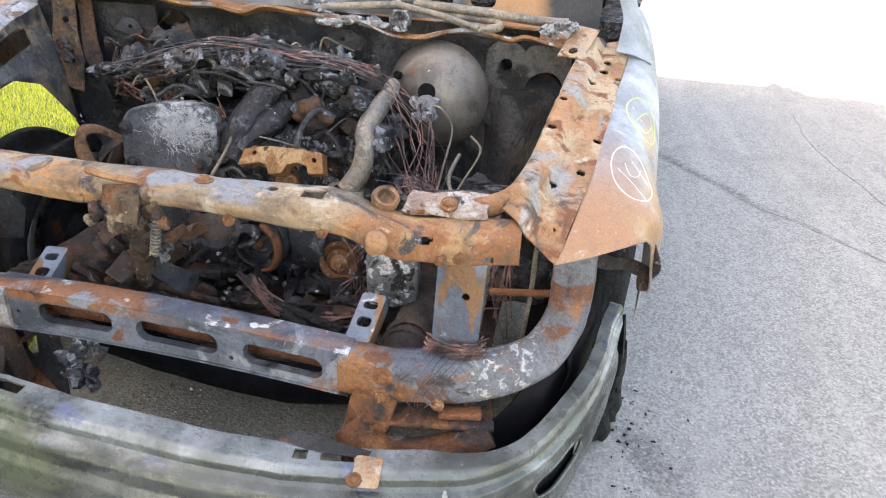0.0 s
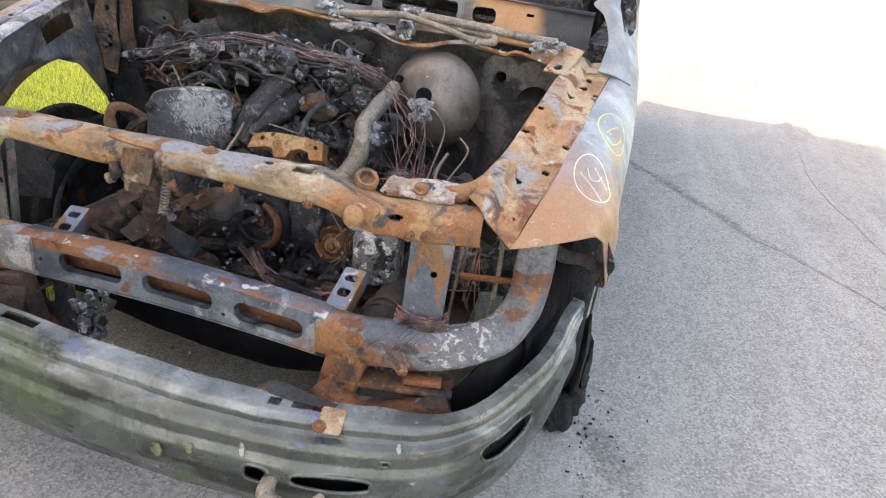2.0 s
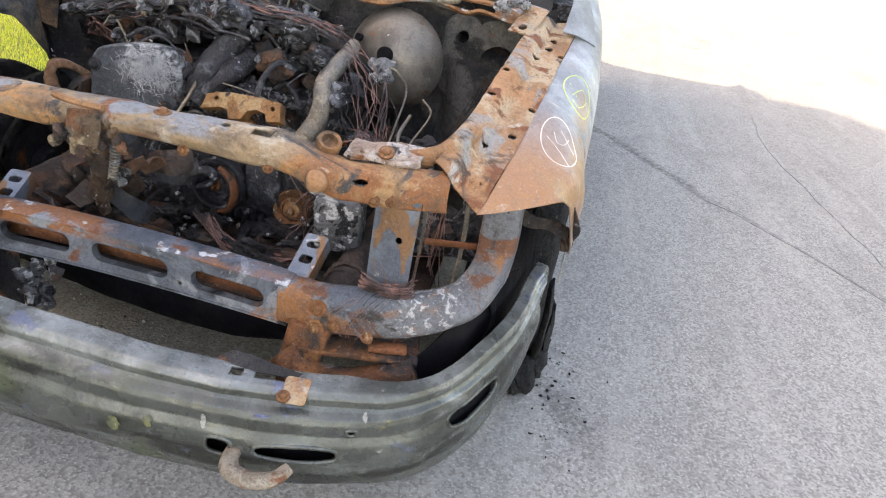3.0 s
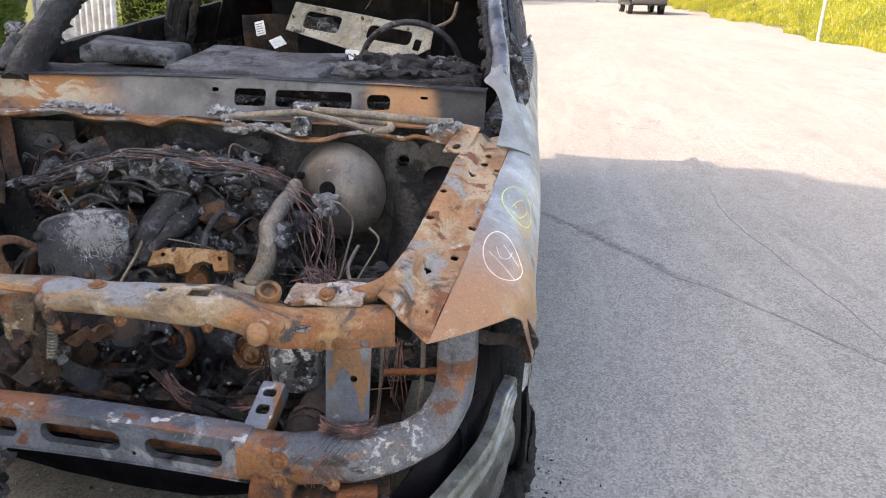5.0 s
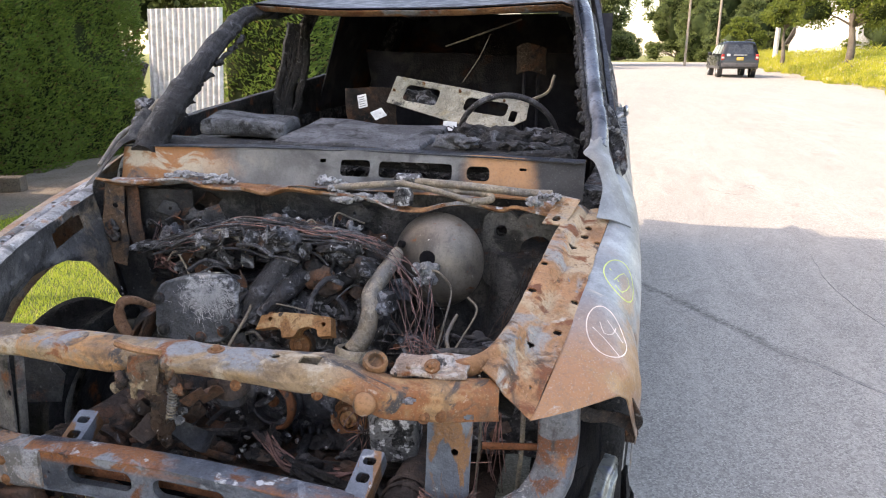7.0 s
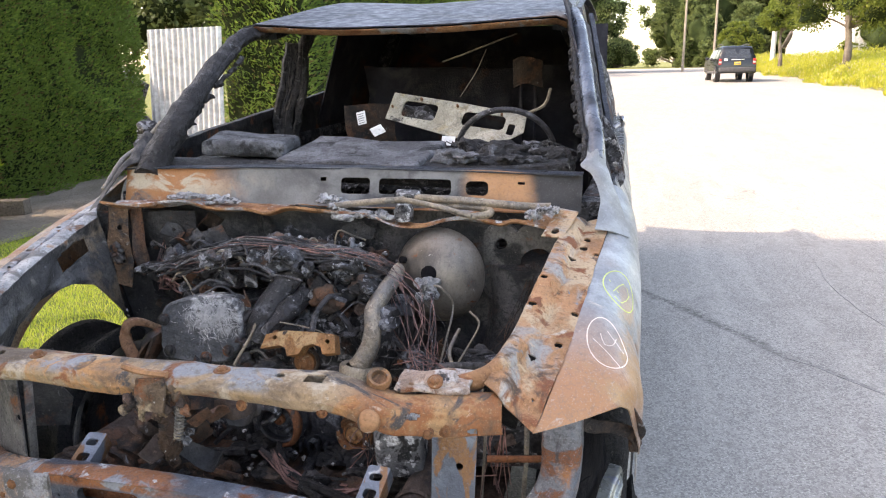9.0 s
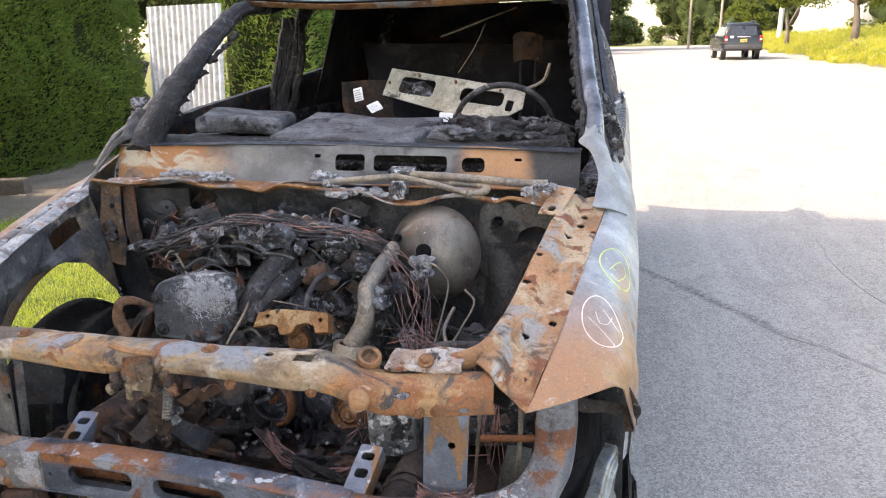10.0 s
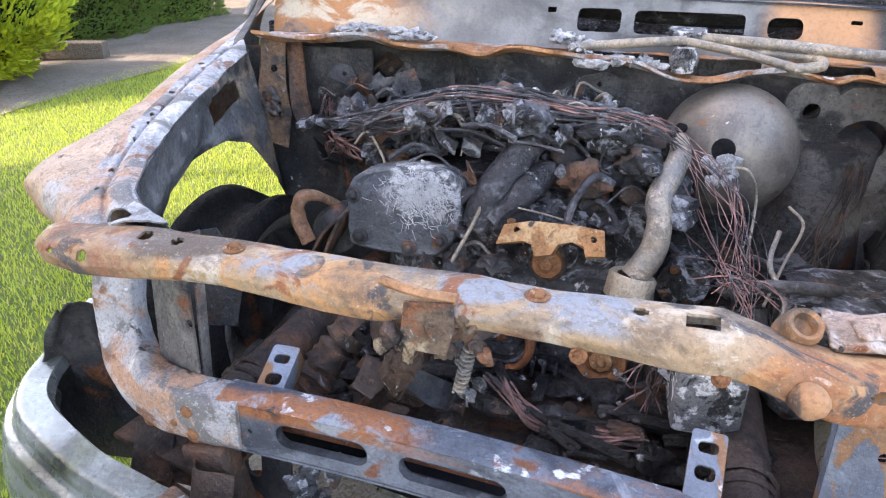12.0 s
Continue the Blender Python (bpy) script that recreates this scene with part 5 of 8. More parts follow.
for s, ml, mf, lb in ((1, M_RAIL, M_FENDER, "orange rusted fender fading to sooty silver"), (-1, M_RAIL_L, M_TAN, "scorched tan-brown fender over an open arch")):
    led = part("hood_ledge", sheet(ledge_pt(s), 220, 64, 0.004, hole_test(s, RIGHT_HOLES if s > 0 else LEFT_HOLES)), ml, car, "crimped rusted inner fender rail with bolt holes" if s > 0 else "grey scorched inner fender rail")
    fen = part("front_fender", sheet(fender_pt(s), 72, 26, 0.003), mf, car, lb)
    bm = bmesh.new()
    sweep(bm, [(0.80 * s, 0.20, 0.735), (0.842 * s, 0.25, 0.690), (0.892 * s, 0.28, 0.675), (0.938 * s, 0.31, 0.645), (0.950 * s, 0.33, 0.605)], rrect(0, 0, 0.004, 0.030, 0.001, 2), 4)
    sweep(bm, [(0.925 * s, 0.23, 0.755), (0.946 * s, 0.26, 0.70), (0.950 * s, 0.30, 0.65), (0.938 * s, 0.33, 0.60)], rrect(0, 0, 0.016, 0.005, 0.001, 2), 4)
    box(bm, (0.022, 0.04, 0.024), pose(0.938 * s, 0.345, 0.605, 10, 0, 0), 0.004)
    part("fender_brace", crumple(bm, 0.004, 25), M_SOOT_RUST, fen, "rusted hanging fender brace")
    edge = [(0.05, 0.76), (0.2, 0.76), (0.33, 0.775), (0.45, 0.80), (0.59, 0.823), (0.70, 0.77), (0.80, 0.64), (0.86, 0.45), (0.95, 0.40)] if s > 0 else [(0.0, 0.82), (0.12, 0.80), (0.20, 0.745), (0.264, 0.754), (0.30, 0.80), (0.385, 0.84), (0.508, 0.848), (0.592, 0.817), (0.698, 0.704), (0.768, 0.616), (0.95, 0.42)]

    def inner_pt(u, v, s=s):
        top = ledge_pt(s)(u, 0.02)
        low = Vector((0.705 if s > 0 else -0.68, top.y, float(np.interp(top.y, [e[0] for e in edge], [e[1] for e in edge]))))
        mid = Vector((top.x - 0.004 * s, top.y + 0.012, top.z - 0.075))
        q = top.lerp(mid, v / 0.4) if v < 0.4 else mid.lerp(low, (v - 0.4) / 0.6)
        return q + noise.noise_vector(Vector((u * 8, v * 4, s))) * 0.006

    part("inner_fender", sheet(inner_pt, 90, 24, 0.003, None if s > 0 else lambda u, v: 0.74 < u < 0.90 and 0.12 + 0.5 * abs(u - 0.82) < v < 0.40), M_SOOT if s > 0 else M_INNER, car, "sooty inner fender panel with cut arch")
fpt = fender_pt(1)


def drawn(pts, mat, name, r, parent, label=""):
    """A painted stroke lying on the fender."""
    bm = bmesh.new()
    p = []
    for u, v in pts:
        a, b, c = fpt(u, v), fpt(u + 0.01, v), fpt(u, v + 0.01)
        n = (c - a).cross(b - a).normalized()
        if n.x < 0:
            n = -n
        p.append(a + n * 0.0022)
    tube(bm, p, r, 5, 2)
    return part(name, bm, mat, parent, label)


def oval(c, p, q, n=28):
    """A closed loop round c with the half axes p and q."""
    return [tuple(c[k] + p[k] * math.cos(2 * math.pi * i / n) + q[k] * math.sin(2 * math.pi * i / n) for k in (0, 1)) for i in range(n + 1)]


fender = [o for o in car.children if o.name.startswith("front_fender")][0]
drawn(oval((0.247, 0.275), (-0.004, 0.170), (-0.088, 0.055)), M_CHALK_W, "chalk_ring", 0.0017, fender, "hand-drawn pale pink ring mark")
drawn([(0.248, 0.15), (0.214, 0.28), (0.180, 0.42)], M_CHALK_W, "chalk_digit", 0.0015, fender, "hand-drawn digit 1")
drawn([(0.276, 0.19), (0.240, 0.24), (0.252, 0.30), (0.288, 0.32)], M_CHALK_W, "chalk_digit", 0.0015, fender, "hand-drawn digit 4")
drawn([(0.296, 0.24), (0.272, 0.32), (0.248, 0.40)], M_CHALK_W, "chalk_digit", 0.0015, fender)
drawn(oval((0.482, 0.30), (0.012, 0.180), (-0.058, 0.020)), M_CHALK_Y, "chalk_ring", 0.0020, fender, "hand-drawn yellow ring mark")
drawn([(0.484, 0.17), (0.460, 0.28)], M_CHALK_Y, "chalk_stroke", 0.0018, fender)
drawn([(0.452, 0.23), (0.504, 0.32), (0.488, 0.41), (0.44, 0.33), (0.44, 0.25)], M_CHALK_Y, "chalk_stroke", 0.0018, fender)

# wheels
def wheel(cx, cy, turn, label, flat, cz=0.335):
    s = 1 if cx > 0 else -1
    m = pose(cx, cy, cz, 0, 90, turn)
    ob = part("wheel", turned(bmesh.new(), [(0.06, -0.06), (0.20, -0.055), (0.236, -0.10), (0.262, -0.112), (0.264, -0.100), (0.240, -0.088), (0.232, -0.05), (0.236, -0.04), (0.228, -0.03), (0.222, 0.08), (0.262, 0.10), (0.262, 0.112), (0.232, 0.10), (0.205, 0.06), (0.21, -0.03), (0.06, -0.03)], m, 40, True), M_RIM, car, label)
    bm = bmesh.new()
    for k in range(7):
        a = 2 * math.pi * k / 7
        g = m @ Matrix.Rotation(a, 4, "Z")
        box(bm, (0.17, 0.05, 0.03), g @ pose(0.13, 0, 0.05 * s), 0.008)
    turned(bm, [(0.0, 0.03), (0.06, 0.03), (0.07, 0.05), (0.05, 0.075), (0.0, 0.08)], m @ pose(0, 0, 0), 20)
    part("wheel_centre", bm, M_RIM, ob)
    bm = bmesh.new()
    turned(bm, [(0.0, -0.02), (0.15, -0.02), (0.15, 0.0), (0.07, 0.005), (0.07, 0.05), (0.0, 0.05)], m @ pose(0, 0, -0.06 * s), 32)
    part("brake_disc", bm, M_SOOT, ob, "sooty brake disc")
    bm = bmesh.new()
    if flat:
        turned(bm, [(0.262, -0.113), (0.296, -0.120), (0.314, -0.106), (0.309, -0.072), (0.272, -0.050), (0.264, 0.0), (0.272, 0.050), (0.309, 0.072), (0.314, 0.106), (0.296, 0.120), (0.262, 0.113), (0.245, 0.0)], m, 56, True)
    else:
        turned(bm, [(0.245, -0.10), (0.30, -0.118), (0.332, -0.10), (0.338, -0.05), (0.338, 0.05), (0.332, 0.10), (0.30, 0.118), (0.245, 0.10)], m, 56)
    for v in bm.verts:
        k = noise.noise(v.co * 6) * 0.012
        v.co += Vector((k, k, k))
        if v.co.z < 0.03:
            v.co.x += (v.co.x - cx) * 0.25
            v.co.z = max(v.co.z, 0.002)
    part("tyre", bm, M_TYRE, ob, "burnt flat black tyre")
    return ob


wheel(0.835, WY, -4, "burnt front wheel with collapsed tyre", False)
wheel(-0.815, 0.725, -4, "burnt alloy front wheel seen from its hollow inner side", True, 0.308)
wheel(0.815, 3.62, 0, "burnt rear wheel", True)
wheel(-0.815, 3.62, 0, "burnt rear wheel", True)

bm = bmesh.new()
for k, (x, y, z, a, b, c) in enumerate(((0.925, 0.56, 0.05, 0.04, 0.07, 0.05), (0.955, 0.62, 0.06, 0.035, 0.06, 0.06), (0.965, 0.66, 0.14, 0.02, 0.04, 0.10), (0.945, 0.60, 0.22, 0.02, 0.05, 0.12), (0.90, 0.53, 0.03, 0.04, 0.05, 0.03), (0.955, 0.74, 0.04, 0.04, 0.08, 0.04))):
    blob(bm, (x, y, z), (a, b, c), 0.7, k * 2.7, 3)
tagged(part("tyre_shred", bm, M_TYRE, car, "burnt shreds of the collapsed tyre"), kind="stuff")
bm = plate(rrect(0, 0, 0.13, 0.20, 0.02), [rrect(-0.02, 0.03, 0.035, 0.07, 0.017), ring2(0.04, 0.06, 0.006, 8), ring2(0.045, 0.0, 0.005, 8)], 0.005, pose(-0.36, 0.05, 0.365, 86, 0, -8))
hb = part("hanging_bracket", crumple(bm, 0.004, 9), M_SOOT, car, "sooty perforated bracket under the beam")
bm = sheet(lambda u, v: Vector((-0.44 + 0.12 * u, 0.03 + 0.05 * v, 0.27 + 0.03 * math.sin(u * 3.1) + 0.05 * v)), 10, 5, 0.004)
part("rust_flange", crumple(bm, 0.006, 14), M_HUB, hb, "rust-red lower flange")
bm = bmesh.new()
rng = random.Random(71)
for k in range(16):
    blob(bm, (-0.265 + rng.uniform(-0.035, 0.035), 0.06 + rng.uniform(-0.02, 0.02), 0.36 + rng.uniform(-0.06, 0.06)), (0.018, 0.014, 0.018), 0.8, k, 2)
tagged(part("ash_clump", crumple(bm, 0.010, 45, 0, 0.004), M_BOX, hb, "black and white ash clump"), kind="stuff")
for k, (x, y, z, w, h, tl, mt) in enumerate(((-0.52, 0.02, 0.40, 0.16, 0.12, 20, M_SOOT_RUST), (-0.58, 0.06, 0.35, 0.14, 0.14, -15, M_SOOT), (-0.48, 0.0, 0.30, 0.18, 0.08, 8, M_SOOT_RUST), (-0.40, -0.05, 0.42, 0.12, 0.07, -12, M_SOOT_RUST))):
    bm = sheet(lambda u, v: Vector((w * (u - 0.5), 0.02 * math.sin(u * 4 + k), h * (v - 0.5))), 12, 8, 0.004)
    crumple(bm, 0.009, 9, k * 3.3)
    bmesh.ops.transform(bm, matrix=pose(x, y, z, -20, tl, tl * 2), verts=bm.verts[:])
    part("bent_bracket", bm, mt, car, "bent rusted bracket behind the bumper")

# ---------- firewall and cowl ----------
bm = plate([(-0.80, 0.25), (0.80, 0.25), (0.80, 1.03), (-0.80, 1.03)], [ring2(0.655, 0.865, 0.060, 18), ring2(0.545, 0.925, 0.020), ring2(0.545, 0.81, 0.020), rrect(-0.2, 0.72, 0.12, 0.08, 0.02)], 0.006, pose(0, 0.93, 0, 90, 0, 0))
firewall = part("firewall", crumple(bm, 0.006, 6), M_GREYSOOT, car, "sooty firewall with round openings")
bm = sheet(lambda u, v: Vector((-0.80 + 1.60 * u, 0.93 + 0.5 * v, 0.25 - 0.02 * v)), 10, 4, 0.01)
part("floor_pan", bm, M_CHAR, firewall)
for x, w in ((0.545, 0.11), (0.655, 0.13)):
    bm = bmesh.new()
    o = rrect(x, 0.865, w, 0.24, 0.04, 4)
    h = ring2(x, 0.865, 0.052, 16) if x > 0.6 else ring2(x, 0.925, 0.018, 12)
    more = [] if x > 0.6 else [ring2(x, 0.81, 0.018, 12)]
    plate(o, [h, *more], 0.018, pose(0, 0.885, 0, 90, 0, 0), None, bm)
    part("pressed_panel", crumple(bm, 0.004, 12), M_PRESS, firewall, "pressed sooty panel with a hole")


def cowl_front(x):
    return 0.752 + 0.012 * math.cos(x * 2.0) + 0.008 * math.sin(x * 13 + 1) - 0.016 * math.exp(-((x - 0.28) / 0.09) ** 2) - (0.03 if x < -0.55 else 0)


LIP = along([(-0.72, 0, 1.060), (-0.57, 0, 1.051), (-0.46, 0, 1.060), (-0.36, 0, 1.041), (-0.24, 0, 1.042), (-0.16, 0, 1.031), (-0.098, 0, 1.051), (0.0, 0, 1.043), (0.10, 0, 1.037), (0.18, 0, 1.032), (0.25, 0, 1.009), (0.33, 0, 1.007), (0.41, 0, 1.031), (0.49, 0, 1.030), (0.56, 0, 1.018), (0.61, 0, 1.029), (0.76, 0, 1.0)])
LIP_X, LIP_Z = [LIP(k / 200).x for k in range(201)], [LIP(k / 200).z for k in range(201)]


def cowl_z(x):
    return float(np.interp(x, LIP_X, LIP_Z))


def cowl_pt(u, v):
    x = -0.72 + 1.48 * u
    y0, z0 = cowl_front(x), cowl_z(x)
    if v < 0.12:
        k = v / 0.12
        q = Vector((x, y0, z0 - 0.008 * (1 - k)))
    else:
        k = (v - 0.12) / 0.88
        q = Vector((x, y0 + (0.90 - y0) * k, z0 * (1 - k) + 1.028 * k - 0.016 * math.sin(min(1.0, k * 2.2) * math.pi)))
    return q + noise.noise_vector(Vector((x * 14, v * 4, 3.0))) * 0.005


def cowl_gap(u, v):
    x = -0.72 + 1.48 * u
    return v > 0.42 and (-0.12 < x < 0.42 or 0.48 < x < 0.63) and v < 0.85


cowl = part("cowl_lip", sheet(cowl_pt, 150, 16, 0.002, cowl_gap), M_LIP, car, "wavy rusted cowl lip")
panel_out = [(-0.78 + 1.56 * i / 30, 1.132 + 0.012 * math.cos((-0.78 + 1.56 * i / 30) * 2)) for i in range(31)] + [(0.78 - 1.56 * i / 30, 1.02) for i in range(31)]
bm = plate(panel_out, [rrect(0.075, 1.088, 0.10, 0.050, 0.012), rrect(0.27, 1.088, 0.23, 0.048, 0.012), rrect(0.465, 1.085, 0.07, 0.042, 0.016), rrect(-0.037, 1.108, 0.02, 0.012, 0.002), rrect(0.60, 1.105, 0.022, 0.008, 0.003)], 0.004, pose(0, 0.895, 0, 90, 0, 0), lambda c: Vector((c.x, c.y, c.z - 0.30 * (c.y - 1.02) - 0.03 * c.x * c.x)))
part("cowl_panel", crumple(bm, 0.005, 5, 1.0), M_COWL, cowl, "sooty cowl panel with long openings and rust patches")
bm = sheet(lambda u, v: Vector((-0.78 + 1.56 * u, 0.925 + 0.09 * v, 1.133 + 0.012 * math.cos((-0.78 + 1.56 * u) * 2) - 0.004 * v)) + noise.noise_vector(Vector((u * 12, v, 0))) * 0.003, 40, 4, 0.004)
part("windscreen_sill", bm, M_PILLAR, cowl, "grey burnt windscreen sill")
bm = bmesh.new()
for pts, r in (([(0.03, 0.80, 1.045), (0.15, 0.80, 1.06), (0.27, 0.80, 1.072)], 0.010), ([(0.27, 0.80, 1.07), (0.38, 0.78, 1.055), (0.48, 0.76, 1.035)], 0.009), ([(0.30, 0.815, 1.075), (0.45, 0.81, 1.07), (0.62, 0.80, 1.06), (0.70, 0.80, 1.06)], 0.012), ([(0.36, 0.82, 1.055), (0.50, 0.81, 1.05), (0.53, 0.78, 1.04), (0.47, 0.77, 1.03)], 0.011)):
    tube(bm, pts, r, 8, 4)
wip = part("wiper_linkage", bm, M_PIPE, car, "tan burnt wiper linkage rods")
bm = bmesh.new()
box(bm, (0.075, 0.045, 0.018), pose(0.27, 0.83, 1.082, 10, 0, 0), 0.004)
turned(bm, [(0.0, 0.0), (0.028, 0.0), (0.03, 0.03), (0.02, 0.05), (0.0, 0.05)], pose(0.27, 0.79, 1.01), 16)
part("wiper_motor", crumple(bm, 0.003, 30), M_BOX, wip, "grey ash-coated wiper pivot")
rng = random.Random(7)
for x, y, z, k in ((-0.46, 0.86, 1.055, 0.075), (-0.36, 0.85, 1.045, 0.05), (0.02, 0.83, 1.06, 0.03), (0.05, 0.82, 1.045, 0.025), (0.14, 0.79, 1.022, 0.07), (0.19, 0.80, 1.025, 0.04), (0.69, 0.76, 1.06, 0.03), (0.66, 0.74, 1.05, 0.02)):
    bm = bmesh.new()
    for j in range(9):
        blob(bm, (x + rng.uniform(-k, k), y + rng.uniform(-0.025, 0.02), z + rng.uniform(-0.006, 0.006)), (k * rng.uniform(0.15, 0.45), 0.016, rng.uniform(0.004, 0.010)), 0.8, j + x * 9, 3)
    tagged(part("melted_residue", crumple(bm, 0.007, 70, x), M_ASH, cowl, "white melted residue"), kind="stuff")
bm = plate([(-0.03, -0.06), (0.03, -0.06), (0.04, 0.06), (-0.02, 0.07)], [ring2(0.0, -0.035, 0.012, 12), ring2(0.01, 0.03, 0.007, 10)], 0.004, pose(0.728, 0.735, 1.025, 24, 0, -12))
part("hinge_bracket", crumple(bm, 0.003, 20), M_RAIL, car, "rusted hood hinge bracket")
# strut towers
for s in (1, -1):
    bm = bmesh.new()
    tube(bm, [(0.60 * s, 1.0, 0.30), (0.60 * s, 0.97, 0.60), (0.60 * s, 0.93, 0.86)], [0.16, 0.13, 0.10], 14, 4)
    part("strut_tower", crumple(bm, 0.02, 5, s, 0.004), M_GREYSOOT, car, "charred strut tower")
bm = plate([(-0.045, -0.13), (0.035, -0.15), (0.05, -0.06), (0.03, 0.02), (0.035, 0.12), (-0.03, 0.13), (-0.035, 0.0)], [ring2(0.0, 0.05, 0.009, 12), rrect(0.012, -0.05, 0.018, 0.04, 0.006), ring2(-0.02, -0.09, 0.006, 10)], 0.004, pose(-0.695, 0.745, 0.915, 84, 4, 22))
bmesh.ops.subdivide_edges(bm, edges=bm.edges[:], cuts=1)
post = part("corner_gusset", crumple(bm, 0.008, 12), layered("brown_scorched_gusset", (0.13, 0.075, 0.045), [((0.24, 0.13, 0.07), 9, 0.48, 0.60), (SOOT, 8, 0.52, 0.62, {"shift": 4}), ((0.34, 0.33, 0.32), 20, 0.60, 0.68, {"shift": 7})], bump=0.6), car, "brown rusted corner gusset with holes")
bm = bmesh.new()
for k in range(7):
    blob(bm, (-0.69 + 0.012 * math.sin(k * 2.1), 0.728, 0.862 + 0.008 * k), (0.016, 0.010, 0.012), 0.9, k * 1.7, 2)
tagged(part("melted_residue", crumple(bm, 0.004, 40), M_GREYSOOT, post, "grey melted residue on the gusset"), kind="stuff")
bm = sheet(lambda u, v: Vector((-0.60 - 0.055 * u - 0.03 * v, 0.76 + 0.04 * v, 0.86 + 0.17 * v - 0.06 * math.sin(u * 3.1) * (1 - v))), 12, 14, 0.004)
part("gusset_web", crumple(bm, 0.010, 10), M_SOOT_RUST, post, "torn brown web of the gusset")
bm = plate([(-0.06, -0.10), (0.05, -0.10), (0.07, -0.02), (0.045, 0.015), (0.075, 0.05), (0.03, 0.12), (-0.05, 0.11)], [], 0.004, pose(-0.585, 0.26, 0.63, 84, 0, 16) @ Matrix.Scale(0.95, 4))
part("torn_shield", crumple(bm, 0.008, 9), M_GREYSOOT, car, "torn sooty inner shield")
bm = sheet(lambda u, v: Vector((-0.805 + (u - 0.5) * (0.31 * (1 - v) + 0.045) + 0.015 * math.sin(v * 7), 0.10 + 0.10 * u + 0.02 * math.sin(v * 5), 0.20 + 0.41 * v)) + noise.noise_vector(Vector((u * 5, v * 5, 2))) * 0.02, 18, 24, 0.004)
part("bumper_remnant", bm, M_SOOT, car, "charred black liner remnant inside the bumper end")
# right-hand sheet is near-black to paint the dark void in the bumper end
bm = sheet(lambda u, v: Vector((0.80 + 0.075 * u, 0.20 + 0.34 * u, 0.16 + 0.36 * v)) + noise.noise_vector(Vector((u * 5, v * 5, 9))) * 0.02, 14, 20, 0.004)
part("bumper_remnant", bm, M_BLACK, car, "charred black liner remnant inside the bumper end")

# black sheet added across the gap, its colour standing for deep shade
VOID_LINE = along([(0.655, 0.03, 0), (0.735, 0.115, 0), (0.795, 0.24, 0), (0.845, 0.40, 0), (0.858, 0.55, 0)])
bm = sheet(lambda u, v: VOID_LINE(u) + Vector((0.02 * math.sin(v * 3.1), 0, 0.09 + (0.30 + 0.24 * min(1.0, u * 1.5)) * v)) + noise.noise_vector(Vector((u * 6, v * 5, 4))) * 0.012, 30, 16, 0.004)
part("wheel_house_void", bm, M_BLACK, car, "black sheet painting the dark wheel house")

# brake booster
bc = Vector((0.376, 0.70, 0.867))
bax = Vector((-0.10, -1.0, 0.16))
bm = turned(bmesh.new(), [(0.0, 0.020), (0.024, 0.020), (0.032, 0.018), (0.064, 0.012), (0.098, -0.006), (0.120, -0.026), (0.132, -0.048), (0.137, -0.058), (0.139, -0.062), (0.137, -0.070), (0.124, -0.095), (0.09, -0.125), (0.0, -0.13)], facing(bc, bax), 44)
booster = part("brake_booster", bm, M_BOOSTER, car, "round heat-browned brake booster drum")
up_ax = facing(bc, bax)
bm = turned(bmesh.new(), [(0.0, 0.006), (0.012, 0.006), (0.012, -0.01), (0.0, -0.01)], up_ax @ pose(0, 0, 0) , 16)
ex, ey, ez = (up_ax.to_3x3() @ Vector(v) for v in ((1, 0, 0), (0, 1, 0), (0, 0, 1)))
fx = ex if abs(ex.x) > abs(ey.x) else ey
fx = fx if fx.x > 0 else -fx
fz = ez.cross(fx)
fz = fz if fz.z > 0 else -fz
bm.free()
# solid black discs; the dark of both holes is only their colour
bm = bmesh.new()
turned(bm, [(0.0, 0.003), (0.010, 0.003), (0.010, -0.02), (0.0, -0.02)], facing(bc + fx * -0.094 + fz * 0.044 + ez * 0.003, bax + Vector((-0.5, 0, 0.2))), 14)
part("vacuum_port", bm, M_BLACK, booster, "small port painted as a black disc")
bm = bmesh.new()
turned(bm, [(0.0, 0.004), (0.023, 0.004), (0.023, -0.02), (0.0, -0.02)], facing(bc + fx * -0.004 + fz * 0.012 + ez * 0.020, bax), 18)
part("booster_opening_disc", bm, M_BLACK, booster, "opening painted as a black disc")
rng = random.Random(3)
bm = bmesh.new()
for k in range(13):
    o = fx * rng.uniform(-0.030, 0.030) + fz * rng.uniform(-0.050, -0.006) + ez * rng.uniform(0.028, 0.06)
    blob(bm, bc + o, (rng.uniform(0.010, 0.018), rng.uniform(0.010, 0.016), rng.uniform(0.010, 0.018)), 0.7, k * 1.7, 2)
tagged(part("melted_cylinder", bm, M_ASH, booster, "melted white aluminium lumps"), kind="stuff")
bm = bmesh.new()
tube(bm, [tuple(bc + fx * 0.02 + fz * -0.015 + ez * 0.05), tuple(bc + fx * 0.05 + fz * -0.02 + ez * 0.06), (0.445, 0.66, 0.80), (0.44, 0.58, 0.72), (0.435, 0.50, 0.66)], 0.0030, 6, 5)
tube(bm, [(0.50, 0.62, 0.80), (0.53, 0.60, 0.77), (0.50, 0.54, 0.71), (0.47, 0.46, 0.66)], 0.0030, 6, 5)
part("brake_line", bm, M_PIPE, booster, "tan brake line")

